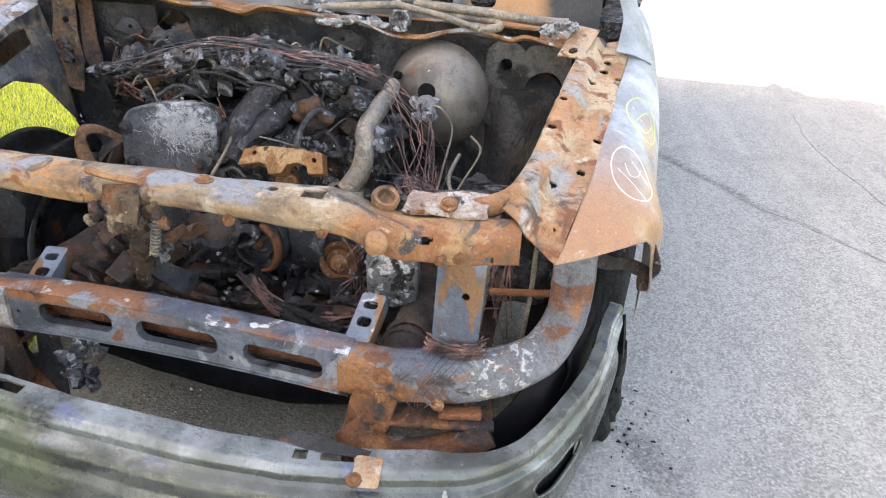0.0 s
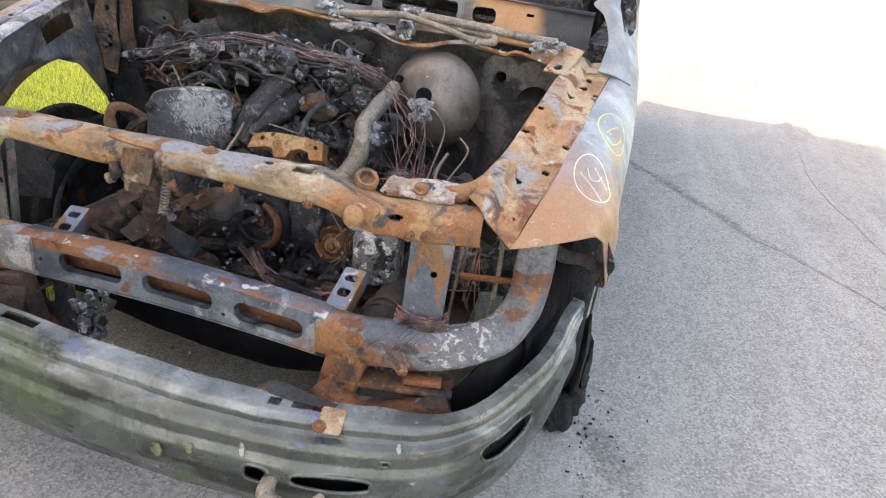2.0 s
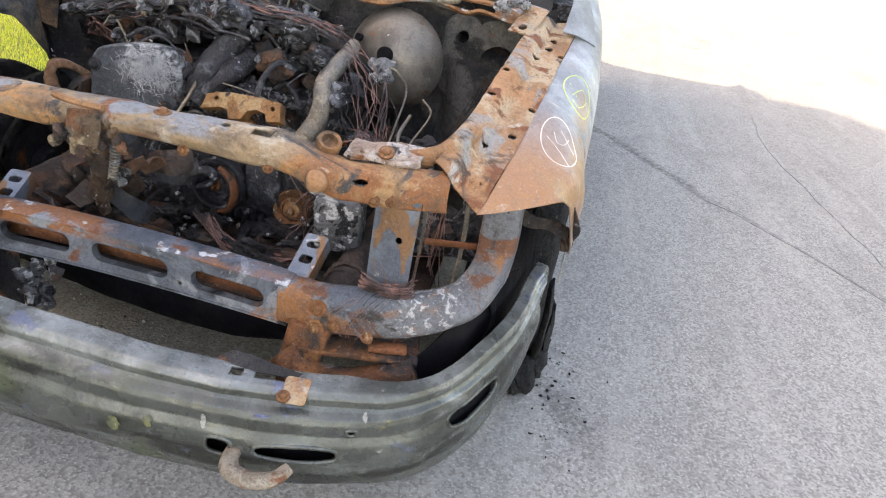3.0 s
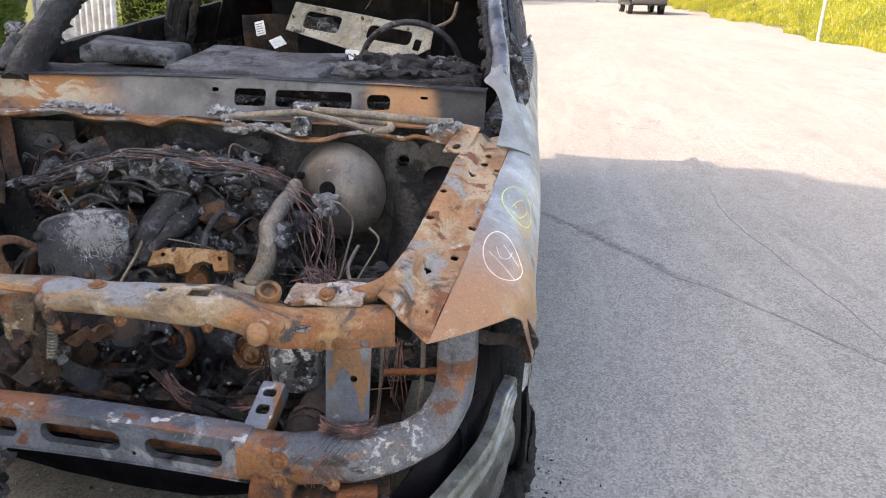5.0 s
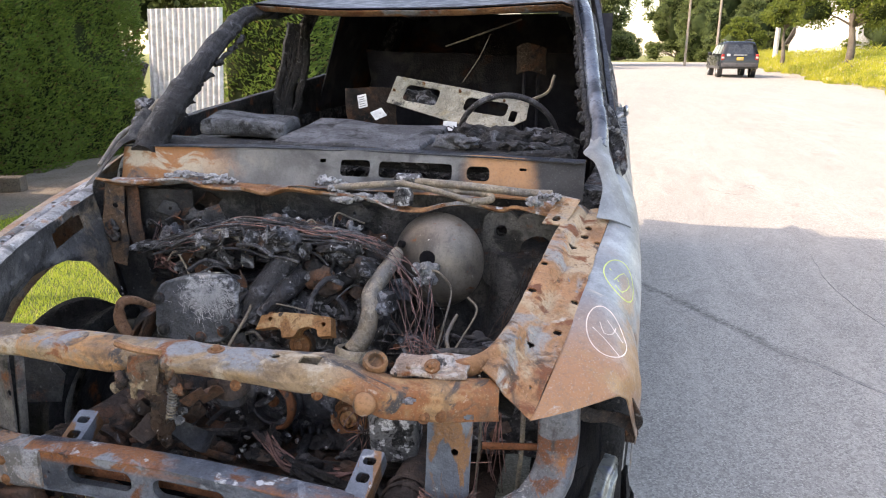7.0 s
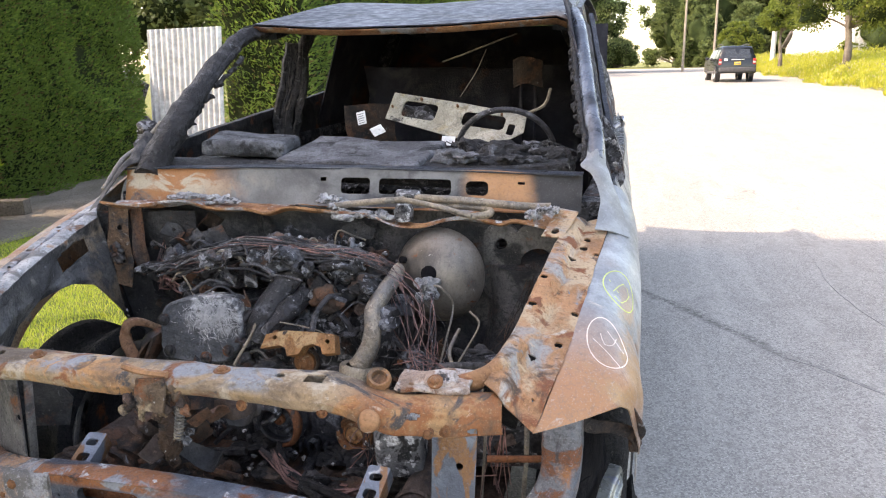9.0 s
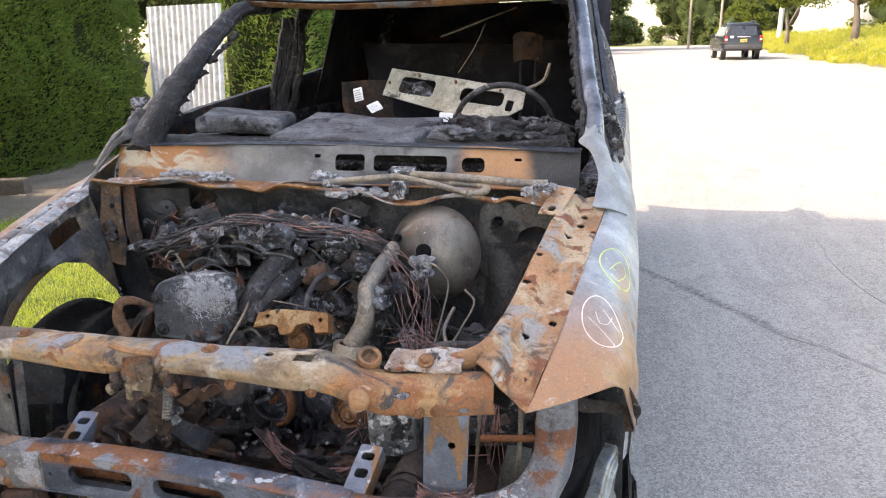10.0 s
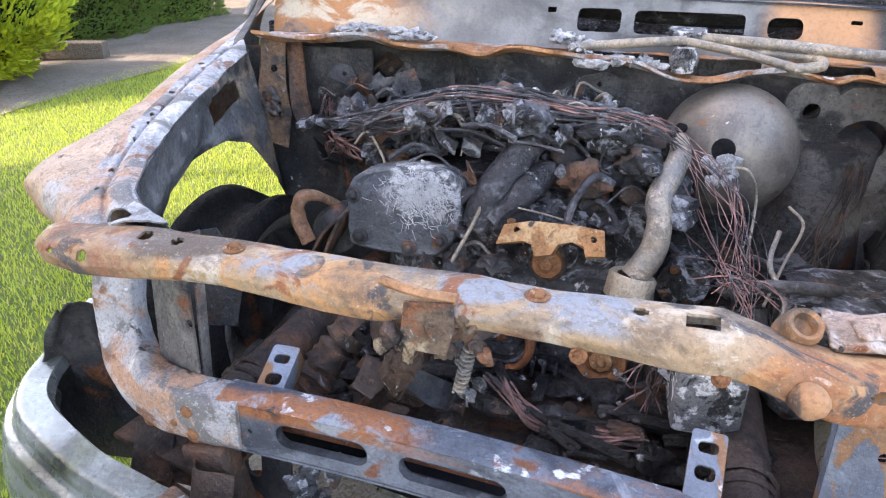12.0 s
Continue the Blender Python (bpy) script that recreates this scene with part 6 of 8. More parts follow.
# ---------- engine ----------
engine = part("engine", crumple(box(bmesh.new(), (0.60, 0.42, 0.44), pose(-0.02, 0.76, 0.56), 0.04, 3), 0.01, 7), M_CHAR, car, "charred engine block under burnt debris")
for k in range(75):
    rng = random.Random(100 + k)
    x, y = rng.uniform(-0.42, 0.28), rng.uniform(0.50, 0.9)
    z = 0.80 + 0.10 * math.exp(-((x + 0.05) / 0.3) ** 2) + rng.uniform(-0.06, 0.05)
    if x < -0.05:
        y = max(y, 0.66)
    bm = bmesh.new()
    if k % 3 == 0:
        box(bm, (rng.uniform(0.03, 0.10), rng.uniform(0.02, 0.06), rng.uniform(0.015, 0.05)), pose(x, y, z, rng.uniform(-40, 40), rng.uniform(-30, 30), rng.uniform(0, 180)), 0.005)
        crumple(bm, 0.008, 20, k)
    else:
        blob(bm, (x, y, z), (rng.uniform(0.02, 0.06), rng.uniform(0.02, 0.05), rng.uniform(0.015, 0.04)), 0.9, k * 2.3, 3)
    part("charred_lump", bm, M_CHAR if k % 5 else M_SOOT_RUST, engine)
cm = pose(-0.243, 0.475, 0.750, 78, 0, 6) @ Matrix.Scale(0.83, 4)
outline = smoothed([(x, y, 0) for x, y in ((-0.15, -0.06), (-0.12, -0.105), (0.06, -0.115), (0.13, -0.07), (0.15, 0.02), (0.12, 0.10), (0.02, 0.115), (-0.13, 0.08), (-0.15, -0.06))], 6)[:-1]
bm = bmesh.new()
loft(bm, [[cm @ Vector((q.x * k, q.y * k, d)) for q in outline] for k, d in ((1.0, -0.10), (1.0, -0.014), (0.97, -0.003), (0.93, 0.0), (0.88, -0.004), (0.80, -0.003), (0.55, 0.004), (0.30, 0.005), (0.05, 0.005))])
cover = part("engine_cover", crumple(bm, 0.005, 10), M_COVER, engine, "grey melted alloy housing with white ash")
for x, y in ((-0.11, -0.075), (0.02, -0.095), (0.10, -0.07), (-0.13, 0.03)):
    bolt(cover, cm @ Vector((x, y, 0.002)), cm.to_3x3() @ Vector((0, 0, 1)), 0.011, M_SOOT)
bm = bmesh.new()
rng = random.Random(12)
for k in range(24):
    c = cm @ Vector((rng.gauss(0.055, 0.035), rng.gauss(0.06, 0.028), 0.002))
    r = rng.uniform(0.0012, 0.004)
    bmesh.ops.create_icosphere(bm, subdivisions=1, radius=r, matrix=pose(*c, rng.uniform(0, 90), rng.uniform(0, 90), 0) @ Matrix.Diagonal((1.6, 1.0, 0.7, 1)))
tagged(part("ash_crust", bm, M_ASH, cover, "flaky white ash fibres"), kind="stuff")


bm = bmesh.new()
for k in range(950):
    x, y = rng.gauss(0.055, 0.042), rng.gauss(0.048, 0.032)
    if (x / 0.15) ** 2 + (y / 0.11) ** 2 > 1:
        continue
    a, L = rng.gauss(-0.6, 0.9), rng.uniform(0.010, 0.030)
    d = Vector((math.cos(a) * L, math.sin(a) * L, 0))
    p = Vector((x, y, 0.005))
    tube(bm, [cm @ p, cm @ (p + d * 0.5 + Vector((rng.uniform(-0.004, 0.004), rng.uniform(-0.004, 0.004), rng.uniform(0.001, 0.008)))), cm @ (p + d + Vector((0, 0, rng.uniform(-0.002, 0.008))))], rng.uniform(0.00025, 0.0006), 3, 2)
tagged(part("ash_fluff", bm, layered("pale_ash_fibre", (0.45, 0.45, 0.455), [((0.35, 0.35, 0.36), 60, 0.5, 0.6)], rough=0.95, bump=0.0, grain=0.0, flake=0.0), cover, "tuft of pale burnt fibres"), kind="stuff")


def pulley(c, n, prof, mat, hubmat, label, hub=1.0):
    ob = part("pulley", turned(bmesh.new(), prof, facing(c, n), 36), mat, engine, label)
    part("pulley_hub", turned(bmesh.new(), [(0.0, 0.016), (0.012 * hub, 0.016), (0.016 * hub, 0.008), (0.03 * hub, 0.006), (0.032 * hub, -0.01)], facing(Vector(c), n), 20), hubmat, ob, "rust-red hub")
    return ob


crank = pulley((-0.02, 0.47, 0.497), (0, -1, 0.12), [(0.012, -0.004), (0.030, -0.010), (0.033, -0.002), (0.044, -0.002), (0.047, -0.016), (0.058, -0.016), (0.060, 0.006), (0.066, 0.008), (0.069, 0.0), (0.067, -0.008), (0.074, -0.012), (0.077, -0.018), (0.071, -0.024), (0.077, -0.030), (0.070, -0.045), (0.0, -0.05)], M_HOSE, M_HUB, "dark grooved crank pulley", 0.5)
bm = bmesh.new()
tube(bm, [(-0.075, 0.455, 0.500), (-0.066, 0.45, 0.535), (-0.030, 0.45, 0.545), (-0.012, 0.45, 0.525), (-0.034, 0.452, 0.505), (-0.060, 0.455, 0.490)], [0.008, 0.012, 0.013, 0.009, 0.011, 0.008], 8, 4, 1.4)
part("melted_disc", crumple(bm, 0.004, 30), M_HOSE, crank, "melted black rubber on the pulley")
pulley((0.191, 0.50, 0.455), (0, -1, 0.12), [(0.026, 0.006), (0.036, -0.006), (0.044, 0.004), (0.052, 0.006), (0.056, -0.004), (0.052, -0.014), (0.056, -0.022), (0.05, -0.04), (0.0, -0.045)], M_BOLT, M_BRACKET, "rusted compressor pulley", 0.8)
pulley((0.065, 0.485, 0.672), (0, -1, 0.15), [(0.020, 0.004), (0.028, -0.004), (0.036, 0.0), (0.040, -0.006), (0.036, -0.02), (0.0, -0.024)], M_SOOT_RUST, M_BOLT, "rusted idler pulley")
bm = bmesh.new()
tube(bm, [(0.0, 0.445, 0.432), (0.028, 0.44, 0.445), (0.046, 0.44, 0.475), (0.050, 0.44, 0.510), (0.036, 0.44, 0.545), (0.006, 0.44, 0.568)], [0.005, 0.008, 0.010, 0.011, 0.009, 0.005], 8, 5, 1.6)
part("rust_arc", bm, M_HUB, engine, "rust-orange guard arc")
bm = bmesh.new()
box(bm, (0.40, 0.05, 0.26), pose(0.06, 0.545, 0.50, 6, 0, 3), 0.02, 3)
box(bm, (0.10, 0.05, 0.12), pose(0.105, 0.515, 0.505, 4, 0, 3), 0.012, 2)
for k in range(9):
    box(bm, (0.008, 0.03, 0.035), pose(-0.06 + 0.026 * k, 0.515, 0.395, 0, 0, 3), 0.002, 1)
part("timing_cover", crumple(bm, 0.003, 16), M_HOSE, engine, "blue-black burnt timing cover with ribs")
arc = [(-0.095, -0.012), (-0.085, 0.026), (-0.03, 0.036), (0.05, 0.034), (0.105, 0.03), (0.11, -0.018), (0.075, -0.022), (0.068, -0.004), (0.045, 0.004), (0.022, -0.004), (0.012, -0.024), (-0.02, -0.03), (-0.028, -0.008), (-0.045, -0.004)]
bm = plate(arc, [ring2(-0.06, 0.016, 0.006, 8), ring2(0.085, 0.012, 0.006, 8)], 0.045, pose(0.068, 0.462, 0.728, 62, 0, 5))
bk = part("arched_bracket", crumple(bm, 0.004, 20), M_BRACKET, engine, "orange rusted arched bracket")
for x in (-0.01, 0.035, 0.07, 0.15):
    bolt(bk, (x, 0.475, 0.757), (0, -0.2, 1), 0.006)
bm = bmesh.new()
tube(bm, [(0.235, 0.44, 0.69), (0.262, 0.46, 0.735), (0.270, 0.48, 0.785), (0.262, 0.51, 0.825), (0.278, 0.56, 0.862), (0.288, 0.61, 0.885), (0.285, 0.67, 0.895)], [0.026, 0.026, 0.023, 0.024, 0.024, 0.022, 0.018], 14, 6)
cp = part("coolant_pipe", crumple(bm, 0.002, 30), M_PIPE, engine, "curved browned metal coolant pipe")
part("pipe_collar", crumple(turned(bmesh.new(), [(0.030, -0.03), (0.044, -0.025), (0.044, 0.02), (0.04, 0.025), (0.028, 0.022)], facing((0.232, 0.435, 0.675), (0.15, 0.2, 1)), 20), 0.003, 20), M_PIPE, cp, "bent metal collar")
bm = bmesh.new()
for pts, r in (([(-0.10, 0.52, 0.72), (-0.06, 0.53, 0.80), (-0.01, 0.58, 0.88), (0.01, 0.62, 0.905)], [0.03, 0.036, 0.034, 0.032]), ([(-0.05, 0.50, 0.74), (0.0, 0.52, 0.80), (0.04, 0.58, 0.84)], [0.02, 0.03, 0.025]), ([(-0.30, 0.60, 0.88), (-0.16, 0.64, 0.93), (0.02, 0.66, 0.94), (0.16, 0.64, 0.91)], [0.014, 0.016, 0.016, 0.012])):
    tube(bm, pts, r, 12, 5)
turned(bm, [(0.022, 0.0), (0.034, 0.0), (0.036, -0.02), (0.03, -0.03)], facing((0.0, 0.60, 0.908), (0.2, -0.5, 0.8)), 18)
part("intake_hose", crumple(bm, 0.006, 25, 2.0), M_HOSE, engine, "shrivelled black intake hose")
for k in range(9):
    rng = random.Random(300 + k)
    bm = bmesh.new()
    blob(bm, (rng.uniform(0.06, 0.20), rng.uniform(0.54, 0.66), rng.uniform(0.76, 0.88)), (rng.uniform(0.025, 0.05), 0.03, rng.uniform(0.02, 0.045)), 0.45, k * 3.1, 3)
    part("alternator_piece", bm, M_SOOT_RUST if k % 3 == 0 else M_SOOT, engine, "burnt rusty alternator piece")
for c, r, d in (((0.33, 0.56, 0.62), 0.05, 0.12), ((-0.22, 0.55, 0.56), 0.07, 0.10), ((0.10, 0.54, 0.56), 0.06, 0.10)):
    bm = turned(bmesh.new(), [(0.0, 0.0), (r * 0.5, 0.0), (r * 0.55, -0.012), (r, -0.014), (r * 1.1, -0.03), (r, -d), (0.0, -d)], facing(c, (0, -1, 0.05)), 24)
    hs = part("accessory_housing", crumple(bm, 0.004, 18), M_CHAR, engine, "charred round accessory housing")
    for k in range(4):
        a = k * 1.57 + 0.5
        bolt(hs, Vector(c) + Vector((math.cos(a) * r * 0.8, -0.012 + 0.024, math.sin(a) * r * 0.8)), (0, -1, 0), 0.006, M_SOOT)
bm = box(bmesh.new(), (0.16, 0.12, 0.12), pose(0.10, 0.58, 0.58, 0, 0, 10), 0.02)
part("accessory_housing", crumple(bm, 0.005, 18), M_CHAR, engine, "charred box housing")
bm = bmesh.new()
rng = random.Random(21)
for k in range(46):
    x, y, z = rng.uniform(-0.40, 0.18), rng.uniform(0.5, 0.8), rng.uniform(0.84, 0.93)
    L = rng.uniform(0.05, 0.16)
    a = rng.uniform(-0.6, 0.6)
    tube(bm, [(x, y, z), (x + L * 0.5 * math.cos(a), y + L * 0.4 * math.sin(a), z + rng.uniform(0.0, 0.03)), (x + L * math.cos(a), y + L * math.sin(a), z + rng.uniform(-0.03, 0.01))], rng.choice((0.003, 0.004, 0.006)), 5, 3)
tagged(part("hose_tangle", bm, M_HOSE, engine, "shrivelled hoses and loom pieces"), kind="stuff")
for mt, n, sd in ((M_HOSE, 34, 33), (M_WIRE, 12, 34)):
    bm = bmesh.new()
    rng = random.Random(sd)
    for k in range(n):
        j = lambda d: rng.uniform(-d, d)
        low = rng.random() ** 1.5 * 0.05
        tube(bm, [(-0.42 + j(0.05), 0.62 + j(0.06), 0.885 + j(0.02)), (-0.30 + j(0.04), 0.60 + j(0.05), 0.935 - low + j(0.012)), (-0.17 + j(0.04), 0.60 + j(0.05), 0.968 - low + j(0.012)), (-0.05 + j(0.04), 0.60 + j(0.05), 0.978 - low + j(0.012)), (0.08 + j(0.03), 0.60 + j(0.04), 0.968 - low * 0.7 + j(0.012)), (0.18 + j(0.02), 0.60 + j(0.03), 0.952 + j(0.012)), (0.26 + j(0.02), 0.60 + j(0.02), 0.925 + j(0.012))], rng.choice((0.0010, 0.0014, 0.0020, 0.0034)), 5, 5)
    tagged(part("wire_loom", bm, mt, engine, "burnt wire loom across the engine"), kind="stuff")
for mt, n, sd in ((M_WIRE, 11, 5), (M_HOSE, 4, 15)):
    bm = bmesh.new()
    rng = random.Random(sd)
    for k in range(n):
        j = lambda d: rng.uniform(-d, d)
        fan = rng.random()
        tip = (0.432 + j(0.012) + (0.05 * j(1) if k % 6 == 0 else 0), 0.42 + j(0.05), 0.70 + j(0.02))
        tube(bm, [(0.14 + j(0.04), 0.60 + j(0.02), 0.945 + j(0.01)), (0.22 + j(0.02), 0.60 + j(0.02), 0.943 + j(0.012)), (0.262 + 0.035 * fan + j(0.012), 0.595 + j(0.03), 0.918 + j(0.016)),
                  (0.283 + 0.10 * fan + j(0.02), 0.57 + j(0.04), 0.875 - 0.03 * fan + j(0.025)), (0.305 + 0.125 * fan + j(0.025), 0.53 + j(0.04), 0.80 + j(0.035)), (0.345 + 0.10 * fan + j(0.03), 0.47 + j(0.04), 0.74 + j(0.025)), tip, (tip[0] + j(0.03), tip[1] - 0.05, tip[2] - 0.03)], 0.00095, 4, 4)
    for k in range(4):
        j = lambda d: rng.uniform(-d, d)
        tube(bm, [(0.395 + j(0.01), 0.62, 0.845), (0.408 + j(0.012), 0.56, 0.79 + j(0.02)), (0.422 + j(0.012), 0.50, 0.74 + j(0.01)), (0.436 + j(0.015), 0.43, 0.695)], 0.0012, 4, 3)
    for k in range(10):
        j = lambda d: rng.uniform(-d, d)
        a, b = Vector((0.36 + j(0.06), 0.46 + j(0.05), 0.71 + j(0.02))), Vector((0.46 + j(0.06), 0.42 + j(0.05), 0.70 + j(0.02)))
        tube(bm, [a, a.lerp(b, 0.4) + Vector((j(0.02), j(0.02), 0.02 + j(0.02))), b], 0.0011, 4, 4)
    tagged(part("copper_wiring", bm, mt, car, "sagging bundle of bare copper wires"), kind="stuff")
bm = bmesh.new()
rng = random.Random(6)
for k in range(13):
    j = lambda d: rng.uniform(-d, d)
    x = rng.choice((0.30, 0.28, 0.33, 0.30, 0.62))
    y = 0.36 if x < 0.5 else 0.2
    tube(bm, [(x + j(0.04), y + j(0.05), 0.60 + j(0.05)), (x + j(0.06), y + j(0.05), 0.54), (x - 0.03 + j(0.06), y + j(0.05), 0.47 + j(0.03))], 0.0014, 4, 4)
for k in range(14):
    j = lambda d: rng.uniform(-d, d)
    tube(bm, [(0.0 + j(0.03), 0.36, 0.46 + j(0.02)), (0.08, 0.34 + j(0.03), 0.40 + j(0.012)), (0.18, 0.33 + j(0.03), 0.385 + j(0.012)), (0.30 + j(0.02), 0.33, 0.40 + j(0.02))], 0.0028, 4, 4)
for k in range(8):
    j = lambda d: rng.uniform(-d, d)
    tube(bm, [(0.66 + j(0.03), 0.30, 0.75 + j(0.05)), (0.64 + j(0.03), 0.26, 0.62), (0.66 + j(0.03), 0.24, 0.50 + j(0.03))], 0.0013, 4, 3)
tagged(part("wire_tangle", bm, M_WIRE, car, "tangled burnt wires low in the bay"), kind="stuff")

# ash-crusted box, debris low in the bay
bm = crumple(box(bmesh.new(), (0.115, 0.12, 0.14), pose(0.385, 0.335, 0.555, 4, 0, 6), 0.012, 3), 0.006, 18)
bx = part("control_module", bm, M_BOX, car, "ash-crusted burnt control box")
bm = bmesh.new()
rng = random.Random(8)
for k in range(24):
    blob(bm, (0.385 + rng.uniform(-0.055, 0.055), 0.33 + rng.uniform(-0.06, 0.06), 0.626 + rng.uniform(-0.006, 0.006)), (rng.uniform(0.008, 0.02), 0.012, 0.007), 0.8, k, 2)
tagged(part("ash_crust", bm, M_ASH, bx, "flaky white ash crust"), kind="stuff")
bm = bmesh.new()
rng = random.Random(14)
for k in range(95):
    x, y = rng.uniform(-0.55, 0.50), rng.uniform(0.22, 0.62)
    blob(bm, (x, y, 0.355 + 0.12 * (y - 0.2) + rng.uniform(-0.02, 0.03)), (rng.uniform(0.015, 0.055), rng.uniform(0.015, 0.05), rng.uniform(0.008, 0.03)), 0.9, k * 1.3, 2)
for k in range(30):
    x, y = rng.uniform(-0.5, 0.45), rng.uniform(0.25, 0.6)
    tube(bm, [(x, y, 0.40), (x + rng.uniform(-0.08, 0.08), y + rng.uniform(-0.05, 0.05), 0.43), (x + rng.uniform(-0.14, 0.14), y + rng.uniform(-0.1, 0.1), 0.40)], rng.choice((0.004, 0.007, 0.012)), 6, 3)
tagged(part("burnt_debris", bm, M_CRUST, car, "charred debris on the lower cross member"), kind="stuff")
bm = bmesh.new()
for k in range(60):
    x, y = rng.uniform(-0.45, 0.45), rng.uniform(0.18, 0.5)
    blob(bm, (x, y, 0.385 + 0.12 * (y - 0.2) + rng.uniform(0, 0.02)), (rng.uniform(0.003, 0.013), rng.uniform(0.003, 0.010), rng.uniform(0.003, 0.007)), 1.0, k, 2)
tagged(part("ash_scatter", bm, M_BOX, car, "scattered white ash flakes"), kind="stuff")
bm = bmesh.new()
for k in range(22):
    x, y = rng.uniform(-0.50, 0.36), rng.uniform(0.16, 0.40)
    blob(bm, (x, y, 0.40), (rng.uniform(0.015, 0.045), rng.uniform(0.012, 0.03), rng.uniform(0.008, 0.02)), 1.0, k * 1.9, 3)
tube(bm, [(-0.25, 0.34, 0.41), (-0.15, 0.30, 0.425), (-0.05, 0.30, 0.41)], 0.010, 8, 4)
tagged(part("scrap_scatter", crumple(bm, 0.004, 20), M_SOOT_RUST, car, "rusted metal scraps"), kind="stuff")
bm = crumple(sheet(lambda u, v: Vector((-0.62 + 1.24 * u, 0.24 + 0.42 * v, 0.325 + 0.05 * v)), 30, 10, 0.012), 0.012, 6)
cross = part("lower_cross_member", bm, M_SOOT_RUST, car, "sooty lower cross member")
bm = bmesh.new()
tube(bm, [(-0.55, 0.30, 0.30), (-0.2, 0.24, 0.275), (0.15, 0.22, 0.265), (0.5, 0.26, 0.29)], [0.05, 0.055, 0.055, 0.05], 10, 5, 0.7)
# near-black colour paints in the shadow below the beam
part("steering_rack", crumple(bm, 0.008, 12), M_BLACK, cross, "near-black lower cross tube")
prof = [(0.0, -0.01), (0.036, -0.01)]
for k in range(7):
    prof += [(0.034 + 0.004 * math.sin(k * 2.3), 0.022 * k), (0.042 + 0.003 * math.sin(k * 1.7), 0.022 * k + 0.010)]
bm = turned(bmesh.new(), prof, facing((-0.34, 0.19, 0.475), (0.42, 0.50, 0.62)), 22)
part("rubber_bellows", crumple(bm, 0.010, 24, 0, 0.004), M_SOOT_RUST, car, "collapsed rusted bellows")
bm = bmesh.new()
tube(bm, [(-0.06, 0.08, 0.78), (-0.12, 0.16, 0.69), (-0.18, 0.24, 0.62), (-0.17, 0.32, 0.52)], [0.02, 0.032, 0.038, 0.03], 12, 6)
part("burnt_duct", crumple(bm, 0.012, 18, 0, 0.004), M_SOOT_RUST, car, "collapsed rusted duct")
rng = random.Random(61)
for k in range(12):
    bm = sheet(lambda u, v: Vector((0.10 * (u - 0.5), 0.02 * math.sin(u * 5 + k), 0.05 * (v - 0.5))), 8, 4, 0.003)
    crumple(bm, 0.018, 14, k * 1.7)
    bmesh.ops.transform(bm, matrix=pose(rng.uniform(-0.30, 0.0), rng.uniform(0.12, 0.34), rng.uniform(0.46, 0.74), rng.uniform(-60, 60), rng.uniform(-60, 60), rng.uniform(0, 180)), verts=bm.verts[:])
    part("burnt_scrap", bm, M_SOOT_RUST if k % 3 else M_SOOT, car, "twisted burnt scrap")
for x in (0.605, 0.70):
    bm = bmesh.new()
    tube(bm, [(x, 0.26, 0.75), (x + 0.005, 0.25, 0.62), (x - 0.005, 0.24, 0.44)], 0.006 if x > 0.65 else 0.004, 6, 4)
    part("thin_rod", bm, M_PIPE, car, "thin pale metal rod")
bm = bmesh.new()
tube(bm, [(0.62, 0.22, 0.60), (0.72, 0.24, 0.60), (0.78, 0.25, 0.605)], 0.008, 8, 3)
part("stay_rod", bm, M_HUB, car, "rusted stay rod")
bm = bmesh.new()
box(bm, (0.26, 0.20, 0.26), pose(0.62, 0.55, 0.56, 0, 0, 8), 0.05, 3)
bmesh.ops.subdivide_edges(bm, edges=bm.edges[:], cuts=2, use_grid_fill=True)
part("burnt_housing", crumple(bm, 0.03, 6, 3.0, 0.01), M_CHAR, car, "charred housing beside the engine")
bm = sheet(lambda u, v: Vector((-0.47 + 0.10 * math.sin(u * 2.6), 0.43 + 0.14 * v, 0.60 + 0.13 * math.sin(u * 3.0) + 0.02 * v)), 14, 6, 0.006)
part("control_arm", crumple(bm, 0.008, 12), M_SOOT_RUST, car, "rusted curved control arm")
bm = bmesh.new()
turned(bm, [(0.0, 0.0), (0.05, 0.0), (0.06, -0.02), (0.055, -0.10), (0.0, -0.10)], facing((-0.42, 0.50, 0.665), (0.1, -1, 0.2)), 20)
part("axle_joint", crumple(bm, 0.006, 14), M_SOOT, car, "sooty axle joint boot")
for k, (x, y, z, w, h, mt, tl) in enumerate(((-0.34, 0.74, 0.93, 0.07, 0.13, M_SOOT, 20), (-0.40, 0.70, 0.86, 0.05, 0.16, M_SOOT_RUST, -10), (-0.46, 0.76, 0.88, 0.06, 0.12, M_CHAR, 8), (-0.24, 0.86, 0.95, 0.05, 0.12, M_SOOT, -30), (-0.52, 0.80, 0.95, 0.07, 0.05, M_SOOT, 30), (0.10, 0.84, 0.96, 0.12, 0.05, M_SOOT, 5))):
    bm = plate([(-w * 0.5, -h * 0.5), (w * 0.4, -h * 0.45), (w * 0.5, h * 0.2), (w * 0.1, h * 0.5), (-w * 0.4, h * 0.3)], [ring2(0, 0, 0.006, 8)], 0.004, pose(x, y, z, 78, tl, tl))
    bmesh.ops.subdivide_edges(bm, edges=bm.edges[:], cuts=2)
    part("burnt_bracket", crumple(bm, 0.012, 12, k), mt, engine, "bent burnt bracket")
rng = random.Random(55)
bm = bmesh.new()
